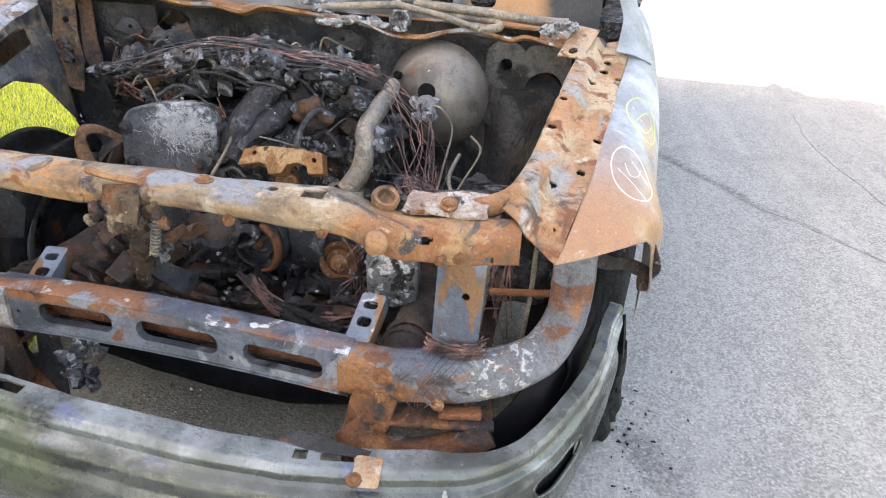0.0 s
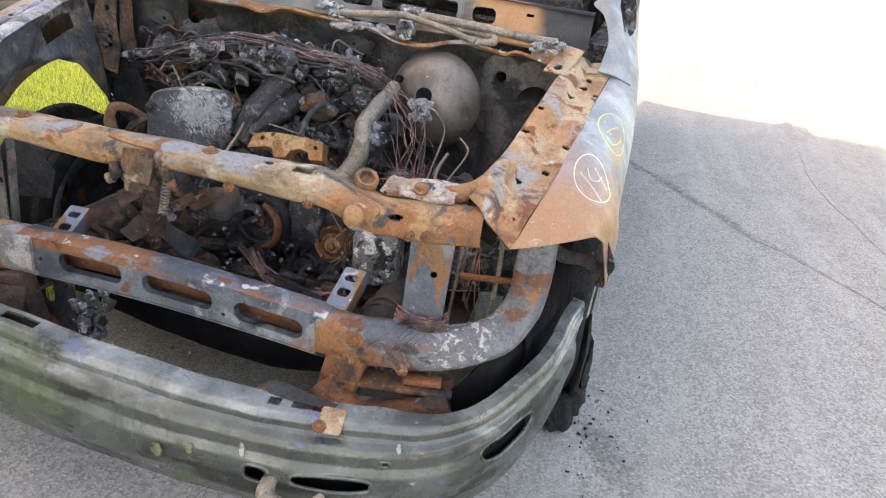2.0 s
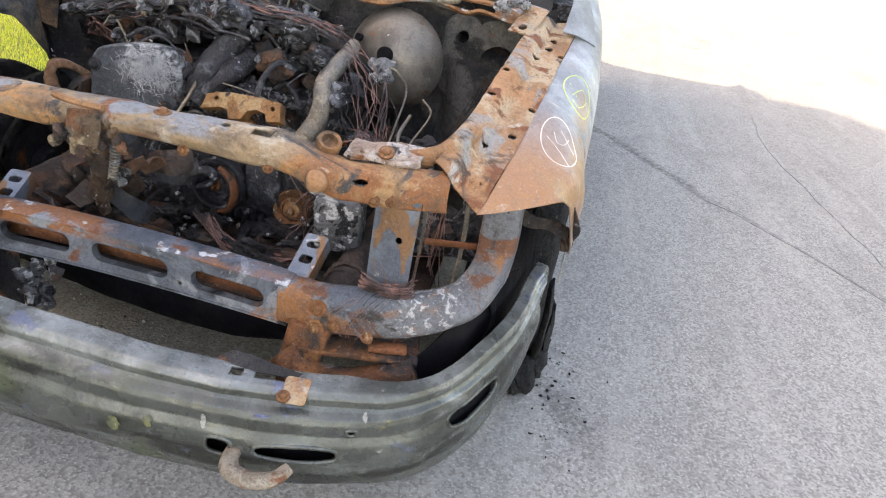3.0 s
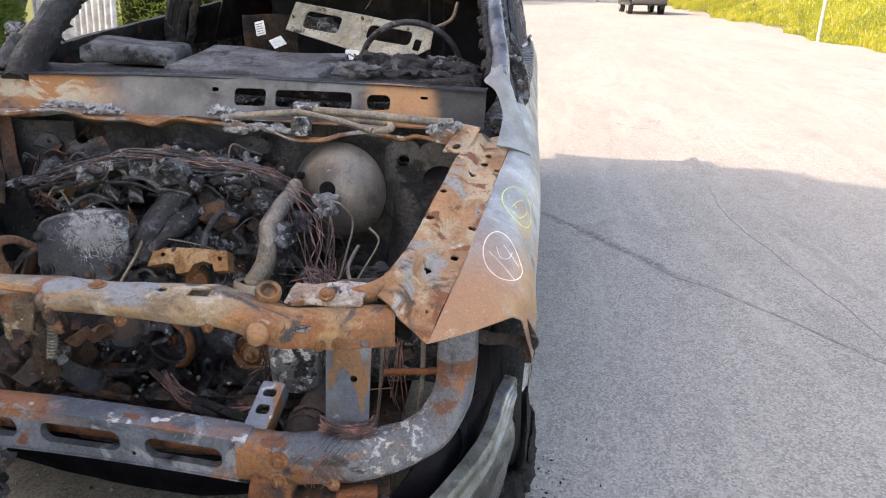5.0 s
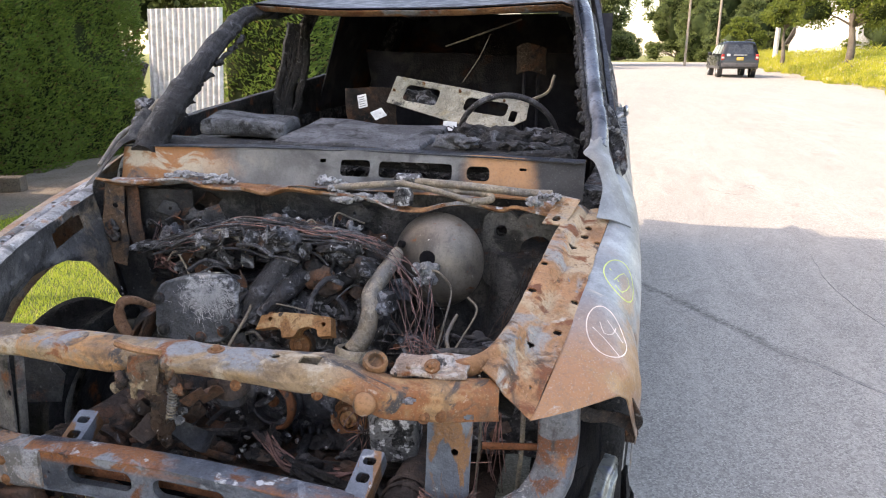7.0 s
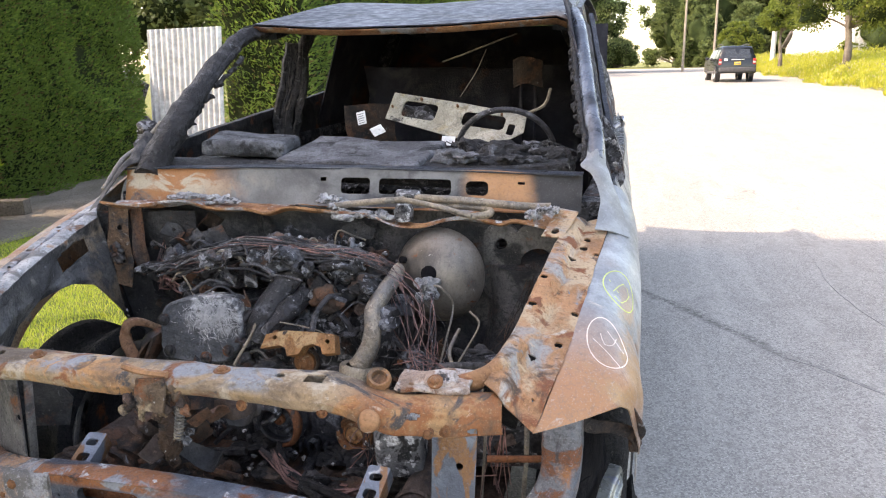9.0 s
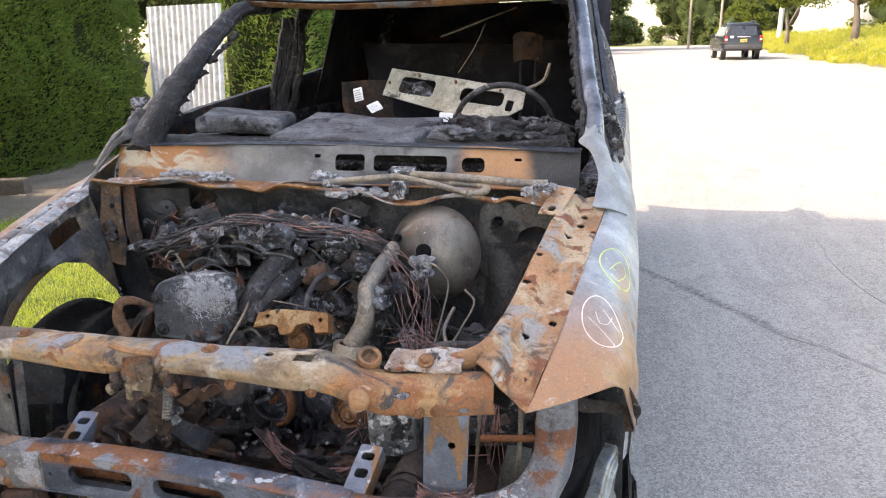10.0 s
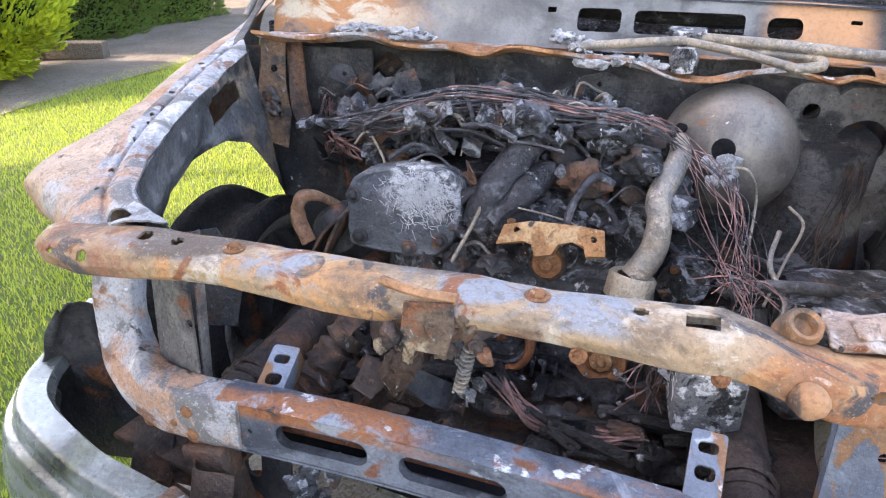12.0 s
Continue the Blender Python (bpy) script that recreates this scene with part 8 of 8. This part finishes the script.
# burnt sealant and trim shreds clinging to the inner edges of the windscreen pillars
rng = random.Random(91)
for lo, mid, hi, n in (((-0.670, 1.02, 1.17), (-0.645, 1.33, 1.395), (-0.630, 1.70, 1.585), 12), ((0.766, 1.06, 1.19), (0.718, 1.36, 1.40), (0.680, 1.66, 1.56), 12)):
    lo, mid, hi = Vector(lo), Vector(mid), Vector(hi)
    for k in range(n):
        t = (k + rng.uniform(0.1, 0.9)) / n * 0.85
        c = lo.lerp(mid, t * 2) if t < 0.5 else mid.lerp(hi, t * 2 - 1)
        d = (mid - lo).normalized() * rng.uniform(0.02, 0.05)
        hang = Vector((rng.uniform(-0.012, 0.012), rng.uniform(-0.01, 0.01), -rng.uniform(0.01, 0.04)))
        bm = bmesh.new()
        tube(bm, [tuple(c - d), tuple(c + hang * 0.3), tuple(c + d * 0.7 + hang)], [rng.uniform(0.006, 0.012), rng.uniform(0.007, 0.014), 0.003], 8, 6)
        part("charred_trim", crumple(bm, 0.007, 55, k), M_CRUST, car)
bm = bmesh.new()
tube(bm, [(0.10, 2.0, 1.47), (0.20, 1.98, 1.50), (0.34, 2.0, 1.55), (0.42, 2.1, 1.585)], 0.004, 5, 3)
part("hanging_wire", bm, M_PIPE, car, "pale hanging wire under the roof")
bm = bmesh.new()
tube(bm, [(0.30, 2.0, 1.52), (0.26, 1.95, 1.42), (0.20, 1.9, 1.32)], 0.002, 4, 3)
part("hanging_wire", bm, M_PIPE, car, "pale hanging wire under the roof")
bm = bmesh.new()
tube(bm, [(0.62, 1.6, 1.36), (0.60, 1.58, 1.30), (0.54, 1.56, 1.27)], 0.006, 5, 4)
part("hanging_wire", bm, M_PIPE, car, "pale hanging strip at the pillar")

# ---------- loose things in the cabin ----------
ax_x = Vector((0.98, -0.15, -0.14)).normalized()
ax_z = Vector((0.0, -0.82, 0.55))
ax_z = (ax_z - ax_x * ax_z.dot(ax_x)).normalized()
ax_y = ax_z.cross(ax_x)
pm = Matrix((ax_x, ax_y, ax_z)).transposed().to_4x4()
pm.translation = (0.205, 1.765, 1.242)
bm = plate([(-0.31, -0.055), (-0.10, -0.075), (0.0, -0.09), (0.12, -0.10), (0.24, -0.085), (0.31, -0.02), (0.30, 0.06), (0.02, 0.07), (-0.31, 0.075)], [rrect(-0.17, 0.01, 0.16, 0.08, 0.02), rrect(0.13, 0.0, 0.19, 0.065, 0.02), rrect(0.255, -0.02, 0.03, 0.05, 0.008)], 0.006)
for v in bm.verts:
    v.co.z += 0.012 * math.sin(v.co.x * 9)
tray = solid("instrument_panel_frame", bm, M_CREAM, "scorched cream sheet metal panel frame lying on the dashboard", "panel", m=pm)
for x, y, w in ((-0.17, 0.055, 0.012), (0.0, 0.05, 0.010), (0.2, 0.04, 0.010), (-0.29, 0.0, 0.008)):
    bm = bmesh.new()
    turned(bm, [(0.0, 0.012), (w * 0.5, 0.012), (w * 0.6, 0.006), (w * 0.6, 0.0)], pose(x, y, 0.004), 10)
    part("screw", bm, M_BOLT, tray)
bm = bmesh.new()
for k, (x, y) in enumerate(((-0.22, 0.0), (-0.16, 0.012), (-0.13, -0.005), (-0.20, -0.02))):
    blob(bm, (x, y, -0.035), (0.045, 0.028, 0.022), 0.8, k * 2.0, 3)
part("burnt_insert", bm, M_CHAR, tray, "charred insert in the opening")


def label_tag(m, w, h, bars, label):
    ob = solid("paper_label", plate(rrect(0, 0, w, h, 0.003), [], 0.0015), M_PAPER, label, "label", "white labels in the cabin", m=m)
    for k in range(bars):
        bm = bmesh.new()
        box(bm, (w * (0.7 - 0.12 * (k % 2)), h * 0.05, 0.0008), pose(-w * 0.05, h * (0.30 - 0.17 * k), 0.0010), 0.0)
        part("print_bar", bm, M_INK, ob)
    return ob


label_tag(pose(-0.225, 1.80, 1.238, 62, -14, 8), 0.040, 0.062, 5, "white printed paper label stuck on charred panel")
label_tag(pose(-0.145, 1.78, 1.185, 40, -20, 38), 0.056, 0.050, 4, "white printed paper label lying on charred dash")
label_tag(pose(0.215, 1.60, 1.160, 70, 4, 3), 0.055, 0.038, 3, "small white printed tag on the panel edge")
label_tag(pose(0.29, 1.585, 1.150, 70, 6, 3), 0.055, 0.038, 3, "small white printed tag on the panel edge")

# ---------- things beside the road ----------
def fence_panel(m, w, h, label, slant):
    ob = thing("corrugated_panel", label, "fence", m)
    n = 120
    bm = sheet(lambda u, v: Vector((-w / 2 + w * u, 0.022 * math.sin(u * w / 0.105 * 2 * math.pi), h * v + slant * u * v)), n, 2, 0.003)
    part("sheet", bm, layered("white_corrugated_metal", (0.52, 0.53, 0.54), [((0.50, 0.51, 0.52), 2, 0.5, 0.7)], rough=0.4, bump=0.0, grain=0.1, flake=0.0), ob)
    for z in (0.3, h - 0.35):
        bm = bmesh.new()
        box(bm, (w, 0.05, 0.09), pose(0, 0.06, z), 0.004)
        part("rail", bm, M_BARK, ob, "timber rail behind the sheet")
    return ob


fence_panel(pose(-6.86, 10.4, 0.08, 0, 4, 6), 1.40, 2.08, "white corrugated metal fence panel leaning between hedges", 0.12)
for k, (x, y, z, r) in enumerate(((-7.7, 9.9, 0.45, 0.42), (-7.6, 9.6, 0.30, 0.30), (-7.9, 10.2, 1.1, 0.35))):
    bm = bmesh.new()
    blob(bm, (0, 0, 0), (r, r * 0.7, r * 1.1), 0.9, k * 4.0, 3)
    solid("rubbish_heap", bm, M_CHAR, "dark rubbish heaped against the fence", "rubbish", m=pose(x, y, z))
bm = bmesh.new()
box(bm, (0.62, 0.16, 0.16), pose(0, 0, 0.08), 0.01)
box(bm, (0.03, 0.18, 0.22), pose(-0.30, 0, 0.10), 0.005)
solid("timber_edging", bm, M_BARK, "weathered timber edging at the soil bed", "edging", m=pose(-5.45, 4.75, 0.03, 0, 0, 20))

M_CARPAINT = layered("dark_blue_black_car_paint", (0.012, 0.015, 0.02), rough=0.22, metal=0.2, bump=0.0, spec=0.7, rvar=0.04)
M_CARGLASS = layered("dark_car_glass", (0.02, 0.022, 0.024), rough=0.08, bump=0.0, spec=0.8, rvar=0.02)
M_TRIM = layered("grey_car_trim", (0.06, 0.06, 0.065), rough=0.5, bump=0.0)
M_LAMP = layered("red_lamp_plastic", (0.40, 0.03, 0.025), rough=0.2, bump=0.0)
M_LAMPW = layered("clear_lamp_plastic", (0.6, 0.58, 0.56), rough=0.2, bump=0.0)
M_YELLOW = layered("yellow_plate", (0.65, 0.42, 0.05), rough=0.5, bump=0.0)
M_RUBBER = layered("black_tyre", (0.02, 0.02, 0.02), rough=0.8, bump=0.2)
M_ALLOY = layered("silver_alloy", (0.55, 0.55, 0.56), rough=0.35, metal=0.7, bump=0.0)
M_WALL = layered("white_house_cladding", (0.72, 0.72, 0.70), [((0.6, 0.6, 0.58), 2, 0.5, 0.7)], rough=0.8, bump=0.2)
M_SHINGLE = layered("grey_roof_shingle", (0.16, 0.15, 0.15), [((0.22, 0.21, 0.2), 6, 0.45, 0.65)], rough=0.9, bump=0.5)
M_POLE = layered("weathered_pole_wood", (0.26, 0.22, 0.18), [((0.36, 0.33, 0.29), 3, 0.5, 0.65, {"stretch": (3, 3, 0.3)})], rough=0.9, bump=0.5)
M_PALEPOLE = layered("pale_concrete_pole", (0.55, 0.54, 0.52), [((0.42, 0.41, 0.4), 2, 0.5, 0.7)], rough=0.8, bump=0.3)


def suv(m, paint, label):
    ob = thing("suv_car", label, "car", m)
    prof = [(-2.30, 0.42), (-2.32, 0.75), (-2.26, 1.05), (-2.12, 1.62), (-1.95, 1.74), (-0.6, 1.78), (0.35, 1.70), (1.05, 1.18), (1.2, 1.12), (2.1, 1.02), (2.3, 0.85), (2.32, 0.45)]
    bm = bmesh.new()
    xs = (-0.90, -0.86, -0.70, 0.0, 0.70, 0.86, 0.90)
    rings = []
    for x in xs:
        k = abs(x) / 0.90
        ring = []
        for y, z in prof:
            pull = max(0.0, z - 1.05) * 0.32
            sx = x * (1 - pull / 0.9) if abs(x) > 0.5 else x
            ring.append(Vector((sx, y * (1 - 0.03 * k ** 4), z - 0.05 * k ** 6 * (z > 1.5))))
        rings.append(ring)
    loft(bm, rings)
    bmesh.ops.bevel(bm, geom=[e for e in bm.edges if e.calc_face_angle(0) > 0.6], offset=0.04, segments=2, affect="EDGES")
    part("body", bm, paint, ob)
    bm = bmesh.new()
    g = [Vector((-0.62, -2.215, 1.13)), Vector((0.62, -2.215, 1.13)), Vector((0.56, -2.095, 1.58)), Vector((-0.56, -2.095, 1.58))]
    loft(bm, [[p + Vector((0, -0.03, 0)) for p in g], [p + Vector((0, 0.02, 0)) for p in g]])
    part("rear_window", bm, M_CARGLASS, ob, "dark tinted rear window")
    for s in (1, -1):
        for y0, y1, y2, y3 in ((-1.95, -1.15, -1.25, -1.85), (-1.05, -0.2, -0.25, -1.08), (-0.1, 0.85, 0.35, -0.15)):
            bm = bmesh.new()
            q = [(y0, 1.13), (y1, 1.13), (y2, 1.58), (y3, 1.58)]
            pts = [Vector(((0.90 - (z - 1.05) * 0.32 + 0.006) * s, y, z)) for y, z in q]
            loft(bm, [pts, [p - Vector((0.02 * s, 0, 0)) for p in pts]])
            part("side_window", bm, M_CARGLASS, ob)
        for y in (-1.38, 1.38):
            mm = pose(0.80 * s, y, 0.36, 0, 90 * s, 0)
            t = part("wheel", turned(bmesh.new(), [(0.22, -0.11), (0.33, -0.11), (0.36, -0.08), (0.36, 0.08), (0.33, 0.115), (0.23, 0.115), (0.22, 0.09)], mm, 32, True), M_RUBBER, ob)
            bm = turned(bmesh.new(), [(0.0, 0.07), (0.05, 0.09), (0.07, 0.07), (0.20, 0.085), (0.225, 0.11), (0.225, 0.06), (0.0, 0.05)], mm, 30)
            part("rim", bm, M_ALLOY, t, "silver alloy rim")
            part("wheel_arch", turned(bmesh.new(), [(0.38, -0.12), (0.43, -0.12), (0.43, 0.105), (0.38, 0.105)], pose(0.80 * s, y, 0.38, 0, 90 * s, 0), 32, True), paint, ob)
        bm = bmesh.new()
        box(bm, (0.14, 0.10, 0.30), pose(0.80 * s, -2.24, 0.98, 12, 0, 0), 0.02)
        lamp = part("tail_lamp", bm, M_LAMP, ob, "red tail lamp")
        bm = bmesh.new()
        box(bm, (0.12, 0.02, 0.09), pose(0.80 * s, -2.30, 0.96, 12, 0, 0), 0.006)
        part("reversing_lens", bm, M_LAMPW, lamp)
        bm = bmesh.new()
        box(bm, (0.20, 0.10, 0.15), pose(1.0 * s, 0.72, 1.16), 0.03, 3)
        part("door_mirror", bm, paint, ob)
        bm = bmesh.new()
        tube(bm, [(0.62 * s, -1.7, 1.80), (0.62 * s, -0.6, 1.84), (0.60 * s, 0.1, 1.78)], 0.02, 8, 4)
        part("roof_bar", bm, M_TRIM, ob)
        bm = bmesh.new()
        box(bm, (0.03, 3.9, 0.12), pose(0.90 * s, 0, 0.47), 0.01)
        part("sill_trim", bm, M_TRIM, ob)
    bm = bmesh.new()
    box(bm, (1.72, 0.16, 0.22), pose(0, -2.33, 0.60), 0.04, 3)
    part("rear_bumper", bm, M_TRIM, ob, "grey plastic rear bumper")
    bm = bmesh.new()
    box(bm, (0.62, 0.03, 0.05), pose(0, -2.33, 1.08), 0.01)
    part("chrome_strip", bm, M_ALLOY, ob)
    bm = bmesh.new()
    box(bm, (0.32, 0.02, 0.15), pose(0, -2.335, 0.90), 0.004)
    pl = part("number_plate", bm, M_YELLOW, ob, "yellow number plate")
    bm = bmesh.new()
    box(bm, (0.22, 0.004, 0.06), pose(0, -2.347, 0.90), 0.0)
    part("plate_bar", bm, M_INK, pl)
    bm = bmesh.new()
    box(bm, (0.16, 0.01, 0.11), pose(-0.55, -2.31, 1.08), 0.003)
    part("sticker", bm, M_PAPER, ob)
    return ob


suv(pose(6.45, 39.5, rise(39.5), 0, 0, 2), M_CARPAINT, "dark sport utility car on the sunlit road, seen from behind")
suv(pose(-1.9, 63.0, rise(63), 0, 0, 176), layered("pale_car_paint", (0.6, 0.6, 0.6), rough=0.3, bump=0.0), "pale car far along the road")


def pole(x, y, h, r, mat, label, arm=0.0, lamp=0.0):
    ob = thing("utility_pole", label, "pole", pose(x, y, rise(y) - 0.05))
    bm = bmesh.new()
    tube(bm, [(0, 0, 0), (0.02, 0, h * 0.5), (0.0, 0, h)], [r, r * 0.85, r * 0.7], 10, 3)
    part("post", bm, mat, ob)
    if arm:
        bm = bmesh.new()
        box(bm, (arm, 0.1, 0.12), pose(0, 0.14, h - 0.6), 0.01)
        part("crossarm", bm, mat, ob)
    if lamp:
        bm = bmesh.new()
        tube(bm, [(0, 0, h * 0.72), (-lamp * 0.5, 0, h * 0.76), (-lamp, 0, h * 0.77)], 0.05, 6, 4)
        box(bm, (0.6, 0.22, 0.14), pose(-lamp - 0.25, 0, h * 0.77), 0.03)
        part("lamp_arm", bm, M_TRIM, ob, "grey street lamp on an arm")
    return ob


def road_sign(x, y, label):
    ob = thing("road_sign", label, "sign", pose(x, y, rise(y) - 0.05, 0, 0, -14))
    bm = bmesh.new()
    tube(bm, [(0, 0.03, 0), (0, 0.03, 1.5), (0, 0.03, 3.1)], 0.045, 8, 2)
    part("post", bm, M_PALEPOLE, ob)
    bm = plate(rrect(0, 0, 0.60, 0.75, 0.04), [], 0.004, pose(0, 0, 2.12, 90, 0, 0))
    board = part("board", bm, M_PAPER, ob, "white sign board with dark lettering")
    for k, word in enumerate(("TOWN", "SPEED", "LIMIT")):
        cu = bpy.data.curves.new("lettering", "FONT")
        cu.body, cu.size, cu.align_x, cu.extrude = word, 0.17, "CENTER", 0.001
        cu.materials.append(M_INK)
        t = new("lettering", cu)
        t.matrix_world = pose(0, -0.008, 2.28 - 0.20 * k, 90, 0, 0)
        t.parent = board
    return ob


road_sign(9.0, 21.0, "white speed limit sign on a pale post in the weeds")
P1 = pole(5.85, 61.0, 9.0, 0.105, M_POLE, "weathered wooden utility pole with street lamp", 1.8, 2.2)
P2 = pole(8.9, 67.0, 9.5, 0.12, M_POLE, "weathered wooden utility pole beside the verge", 1.8)
pole(10.9, 52.0, 9.0, 0.17, M_PALEPOLE, "stout pale pole in the weeds")
bm = bmesh.new()
for dx in (-0.7, 0.0, 0.7):
    tube(bm, [(5.85 + dx, 61, 9.0), (7.4 + dx, 64, 8.4), (8.9 + dx, 67, 9.6), (11, 44, 8.7), (14.5 + dx, 22, 9.5), (17 + dx, 5, 9.5)], 0.018, 4, 6)
solid("overhead_cables", bm, M_RUBBER, "sagging black overhead cables between poles", "cable")


def house(m, w, d, h, label, wallmat, pitch=0.45, windows=3):
    ob = thing("house", label, "house", m)
    bm = bmesh.new()
    box(bm, (w, d, h), pose(0, 0, h / 2), 0.0)
    part("wall", bm, wallmat, ob)
    bm = bmesh.new()
    e = 0.35
    loft(bm, [[Vector((x, -d / 2 - e, h - 0.05)), Vector((x, 0, h + d * pitch * 0.5)), Vector((x, d / 2 + e, h - 0.05)), Vector((x, d / 2 + e, h + 0.1)), Vector((x, 0, h + d * pitch * 0.5 + 0.18)), Vector((x, -d / 2 - e, h + 0.1))] for x in (-w / 2 - e, w / 2 + e)])
    part("roof", bm, M_SHINGLE, ob)
    for s in (1, -1):
        bm = bmesh.new()
        loft(bm, [[Vector((s * w / 2 - 0.1 * s, -d / 2, h)), Vector((s * w / 2 - 0.1 * s, d / 2, h)), Vector((s * w / 2 - 0.1 * s, 0, h + d * pitch * 0.5))], [Vector((s * w / 2, -d / 2, h)), Vector((s * w / 2, d / 2, h)), Vector((s * w / 2, 0, h + d * pitch * 0.5))]])
        part("gable", bm, wallmat, ob)
    for k in range(windows):
        x = -w / 2 + w * (k + 0.5) / windows
        bm = bmesh.new()
        box(bm, (1.1, 0.06, 1.2), pose(x, -d / 2 - 0.02, 1.7), 0.01)
        wn_ = part("window", bm, M_WALL, ob)
        bm = bmesh.new()
        box(bm, (0.95, 0.02, 1.05), pose(x, -d / 2 - 0.056, 1.7), 0.0)
        part("pane", bm, M_CARGLASS, wn_)
    return ob


house(pose(23.5, 62, 0.6, 0, 0, 14), 16, 9, 4.6, "white clapboard house behind the weedy verge", M_WALL)
house(pose(19.8, 76, 0.6, 0, 0, 0), 5, 7, 2.0, "far pale house behind trees", M_WALL)

for k, (x, y, h, r, mt, n, lab) in enumerate((
        (-3.2, 60, 13, 4.4, M_TREE, 15000, "leafy dark green roadside tree"), (-11, 48, 12, 4.5, M_TREE, 9000, "leafy dark green roadside tree"),
        (7.4, 93, 14, 4.2, M_TREE, 15000, "dense green tree at the road's end"), (12.0, 89, 15, 4.6, M_TREE, 15000, "dense green tree at the road's end"), (17.0, 93, 16, 5.2, M_TREE, 15000, "dense green tree at the road's end"),
        (21.5, 88, 15, 5.5, M_TREE, 14000, "dense green tree at the road's end"), (27, 84, 15, 6, M_TREE, 12000, "dense green tree behind the verge"), (33, 78, 14, 6, M_TREE, 9000, "dense green tree behind the verge"),
        (12.4, 78, 4.2, 2.4, M_TREE2, 8000, "light green young tree by the verge"), (0.5, 105, 4.0, 3, M_TREE, 5000, "far light green tree"), (-8, 100, 13, 5, M_TREE, 7000, "far tall leafy tree beyond the bend"),
        (9.6, 85, 6.5, 2.8, M_TREE, 8000, "low dense tree below the tall ones"), (14.2, 84, 6.5, 3.0, M_TREE, 8000, "low dense tree below the tall ones"), (19.5, 82, 7.0, 3.2, M_TREE, 8000, "low dense tree below the tall ones"), (19.0, 56, 6.5, 3.0, M_TREE2, 8000, "leafy tree before the white house"), (25.0, 52, 7.0, 3.2, M_TREE, 8000, "leafy tree before the white house"),
        (41, 70, 14, 6, M_TREE, 7000, "dense green tree behind the verge"))):
    tree(pose(x, y, rise(y) - 0.1), h, r, lab, mt, n, 40 + k, 0.22, 0.04, 0.26)
tree(pose(11.2, 36.5, rise(36) + 0.3), 6.6, 3.3, "broad-leaved tree with grey trunk in the weeds", M_TREE2, 12000, 77, 0.16, 0.40, 0.17)
tree(pose(10.6, 48.0, rise(47) + 0.1), 4.3, 1.4, "flat-topped light green pine by the pale pole", M_TREE2, 5000, 78, 0.12, 0.68, 0.16)
tree(pose(-10.5, 15.5, 0.1), 9.0, 3.4, "tall tree behind the hedge and fence", M_TREE, 12000, 79, 0.2, 0.25, 0.2)
tree(pose(-13.5, 21, 0.1), 10.0, 3.6, "tall tree behind the hedge", M_TREE, 10000, 80, 0.2, 0.25, 0.2)

# faint spray marks and a far kerb on the road
M_SPRAY = layered("faded_grey_spray_paint", (0.17, 0.165, 0.16), [((0.34, 0.33, 0.31), 30, 0.45, 0.6)], rough=0.9, bump=0.0)
for k, pts in enumerate((((1.93, 7.15), (1.90, 6.95), (1.98, 6.82)), ((2.02, 6.70), (2.12, 6.66), (2.22, 6.72)), ((2.22, 7.05), (2.30, 7.12), (2.36, 7.02)), ((2.28, 7.2), (2.40, 7.22), (2.37, 7.08)))):
    strip(pts, 0.007, M_SPRAY, "paint_mark", "faint grey paint mark on the asphalt", 5.0 + k)
strip([(0.6, 57.0), (3.0, 60.5), (6.4, 63.0)], 0.22, M_SPRAY, "kerb_line", "dark worn kerb line far along the road", 11.0)

# unseen house and tree, added to shade the car and near road from behind the walk
house(pose(-7.1, -6.6, 0.0, 0, 0, 90), 11.0, 2.4, 10.2, "unseen tall house added to shade the car", M_WALL, 0.12, 0)
tree(pose(-6.2, -2.9, 0.0), 9.5, 2.1, "unseen tree added to shade lawn and road", M_TREE, 9000, 81, 0.22, 0.10, 0.5)

# two more unseen trees, added to shape the shade edge on road and lawn
tree(pose(-5.9, 0.4, 0.0), 9.0, 1.2, "unseen slender tree added for dappled road shade", M_TREE, 6000, 83, 0.05, 0.72, 0.22)
tree(pose(-7.0, -0.2, 0.0), 4.0, 0.95, "unseen small tree added to shade the lawn", M_TREE, 7000, 82, 0.12, 0.10, 0.24)

# grit near the wheels
def grit_spot(n, seed):
    rng = random.Random(seed)
    bm = bmesh.new()
    for k in range(n):
        if k < n * 0.55:
            x, y = rng.uniform(-0.66, -0.05), rng.uniform(0.05, 0.75)
            x += 0.1 * math.sin(y * 6)
        else:
            x, y = 0.98 + abs(rng.gauss(0, 0.10)), rng.gauss(0.55, 0.22)
        r = rng.uniform(0.001, 0.0032) if k > n * 0.55 else rng.uniform(0.0015, 0.005)
        g = bmesh.ops.create_icosphere(bm, subdivisions=1, radius=r, matrix=pose(x, y, r * 0.5, rng.uniform(0, 90), rng.uniform(0, 90), 0) @ Matrix.Diagonal((1.3, 1, 0.6, 1)))
    return bm


solid("ground_grit", grit_spot(230, 2), M_BOX, "grey ash crumbs and grit on the asphalt", "grit", kind="stuff")
bm = bmesh.new()
rng = random.Random(17)
for k in range(20):
    blob(bm, (0.96 + abs(rng.gauss(0, 0.07)), rng.gauss(0.58, 0.15), 0.003), (rng.uniform(0.002, 0.009), rng.uniform(0.002, 0.007), 0.003), 0.9, k, 1)
solid("tyre_crumbs", bm, M_TYRE, "black burnt rubber crumbs round the tyre", "debris", kind="stuff")
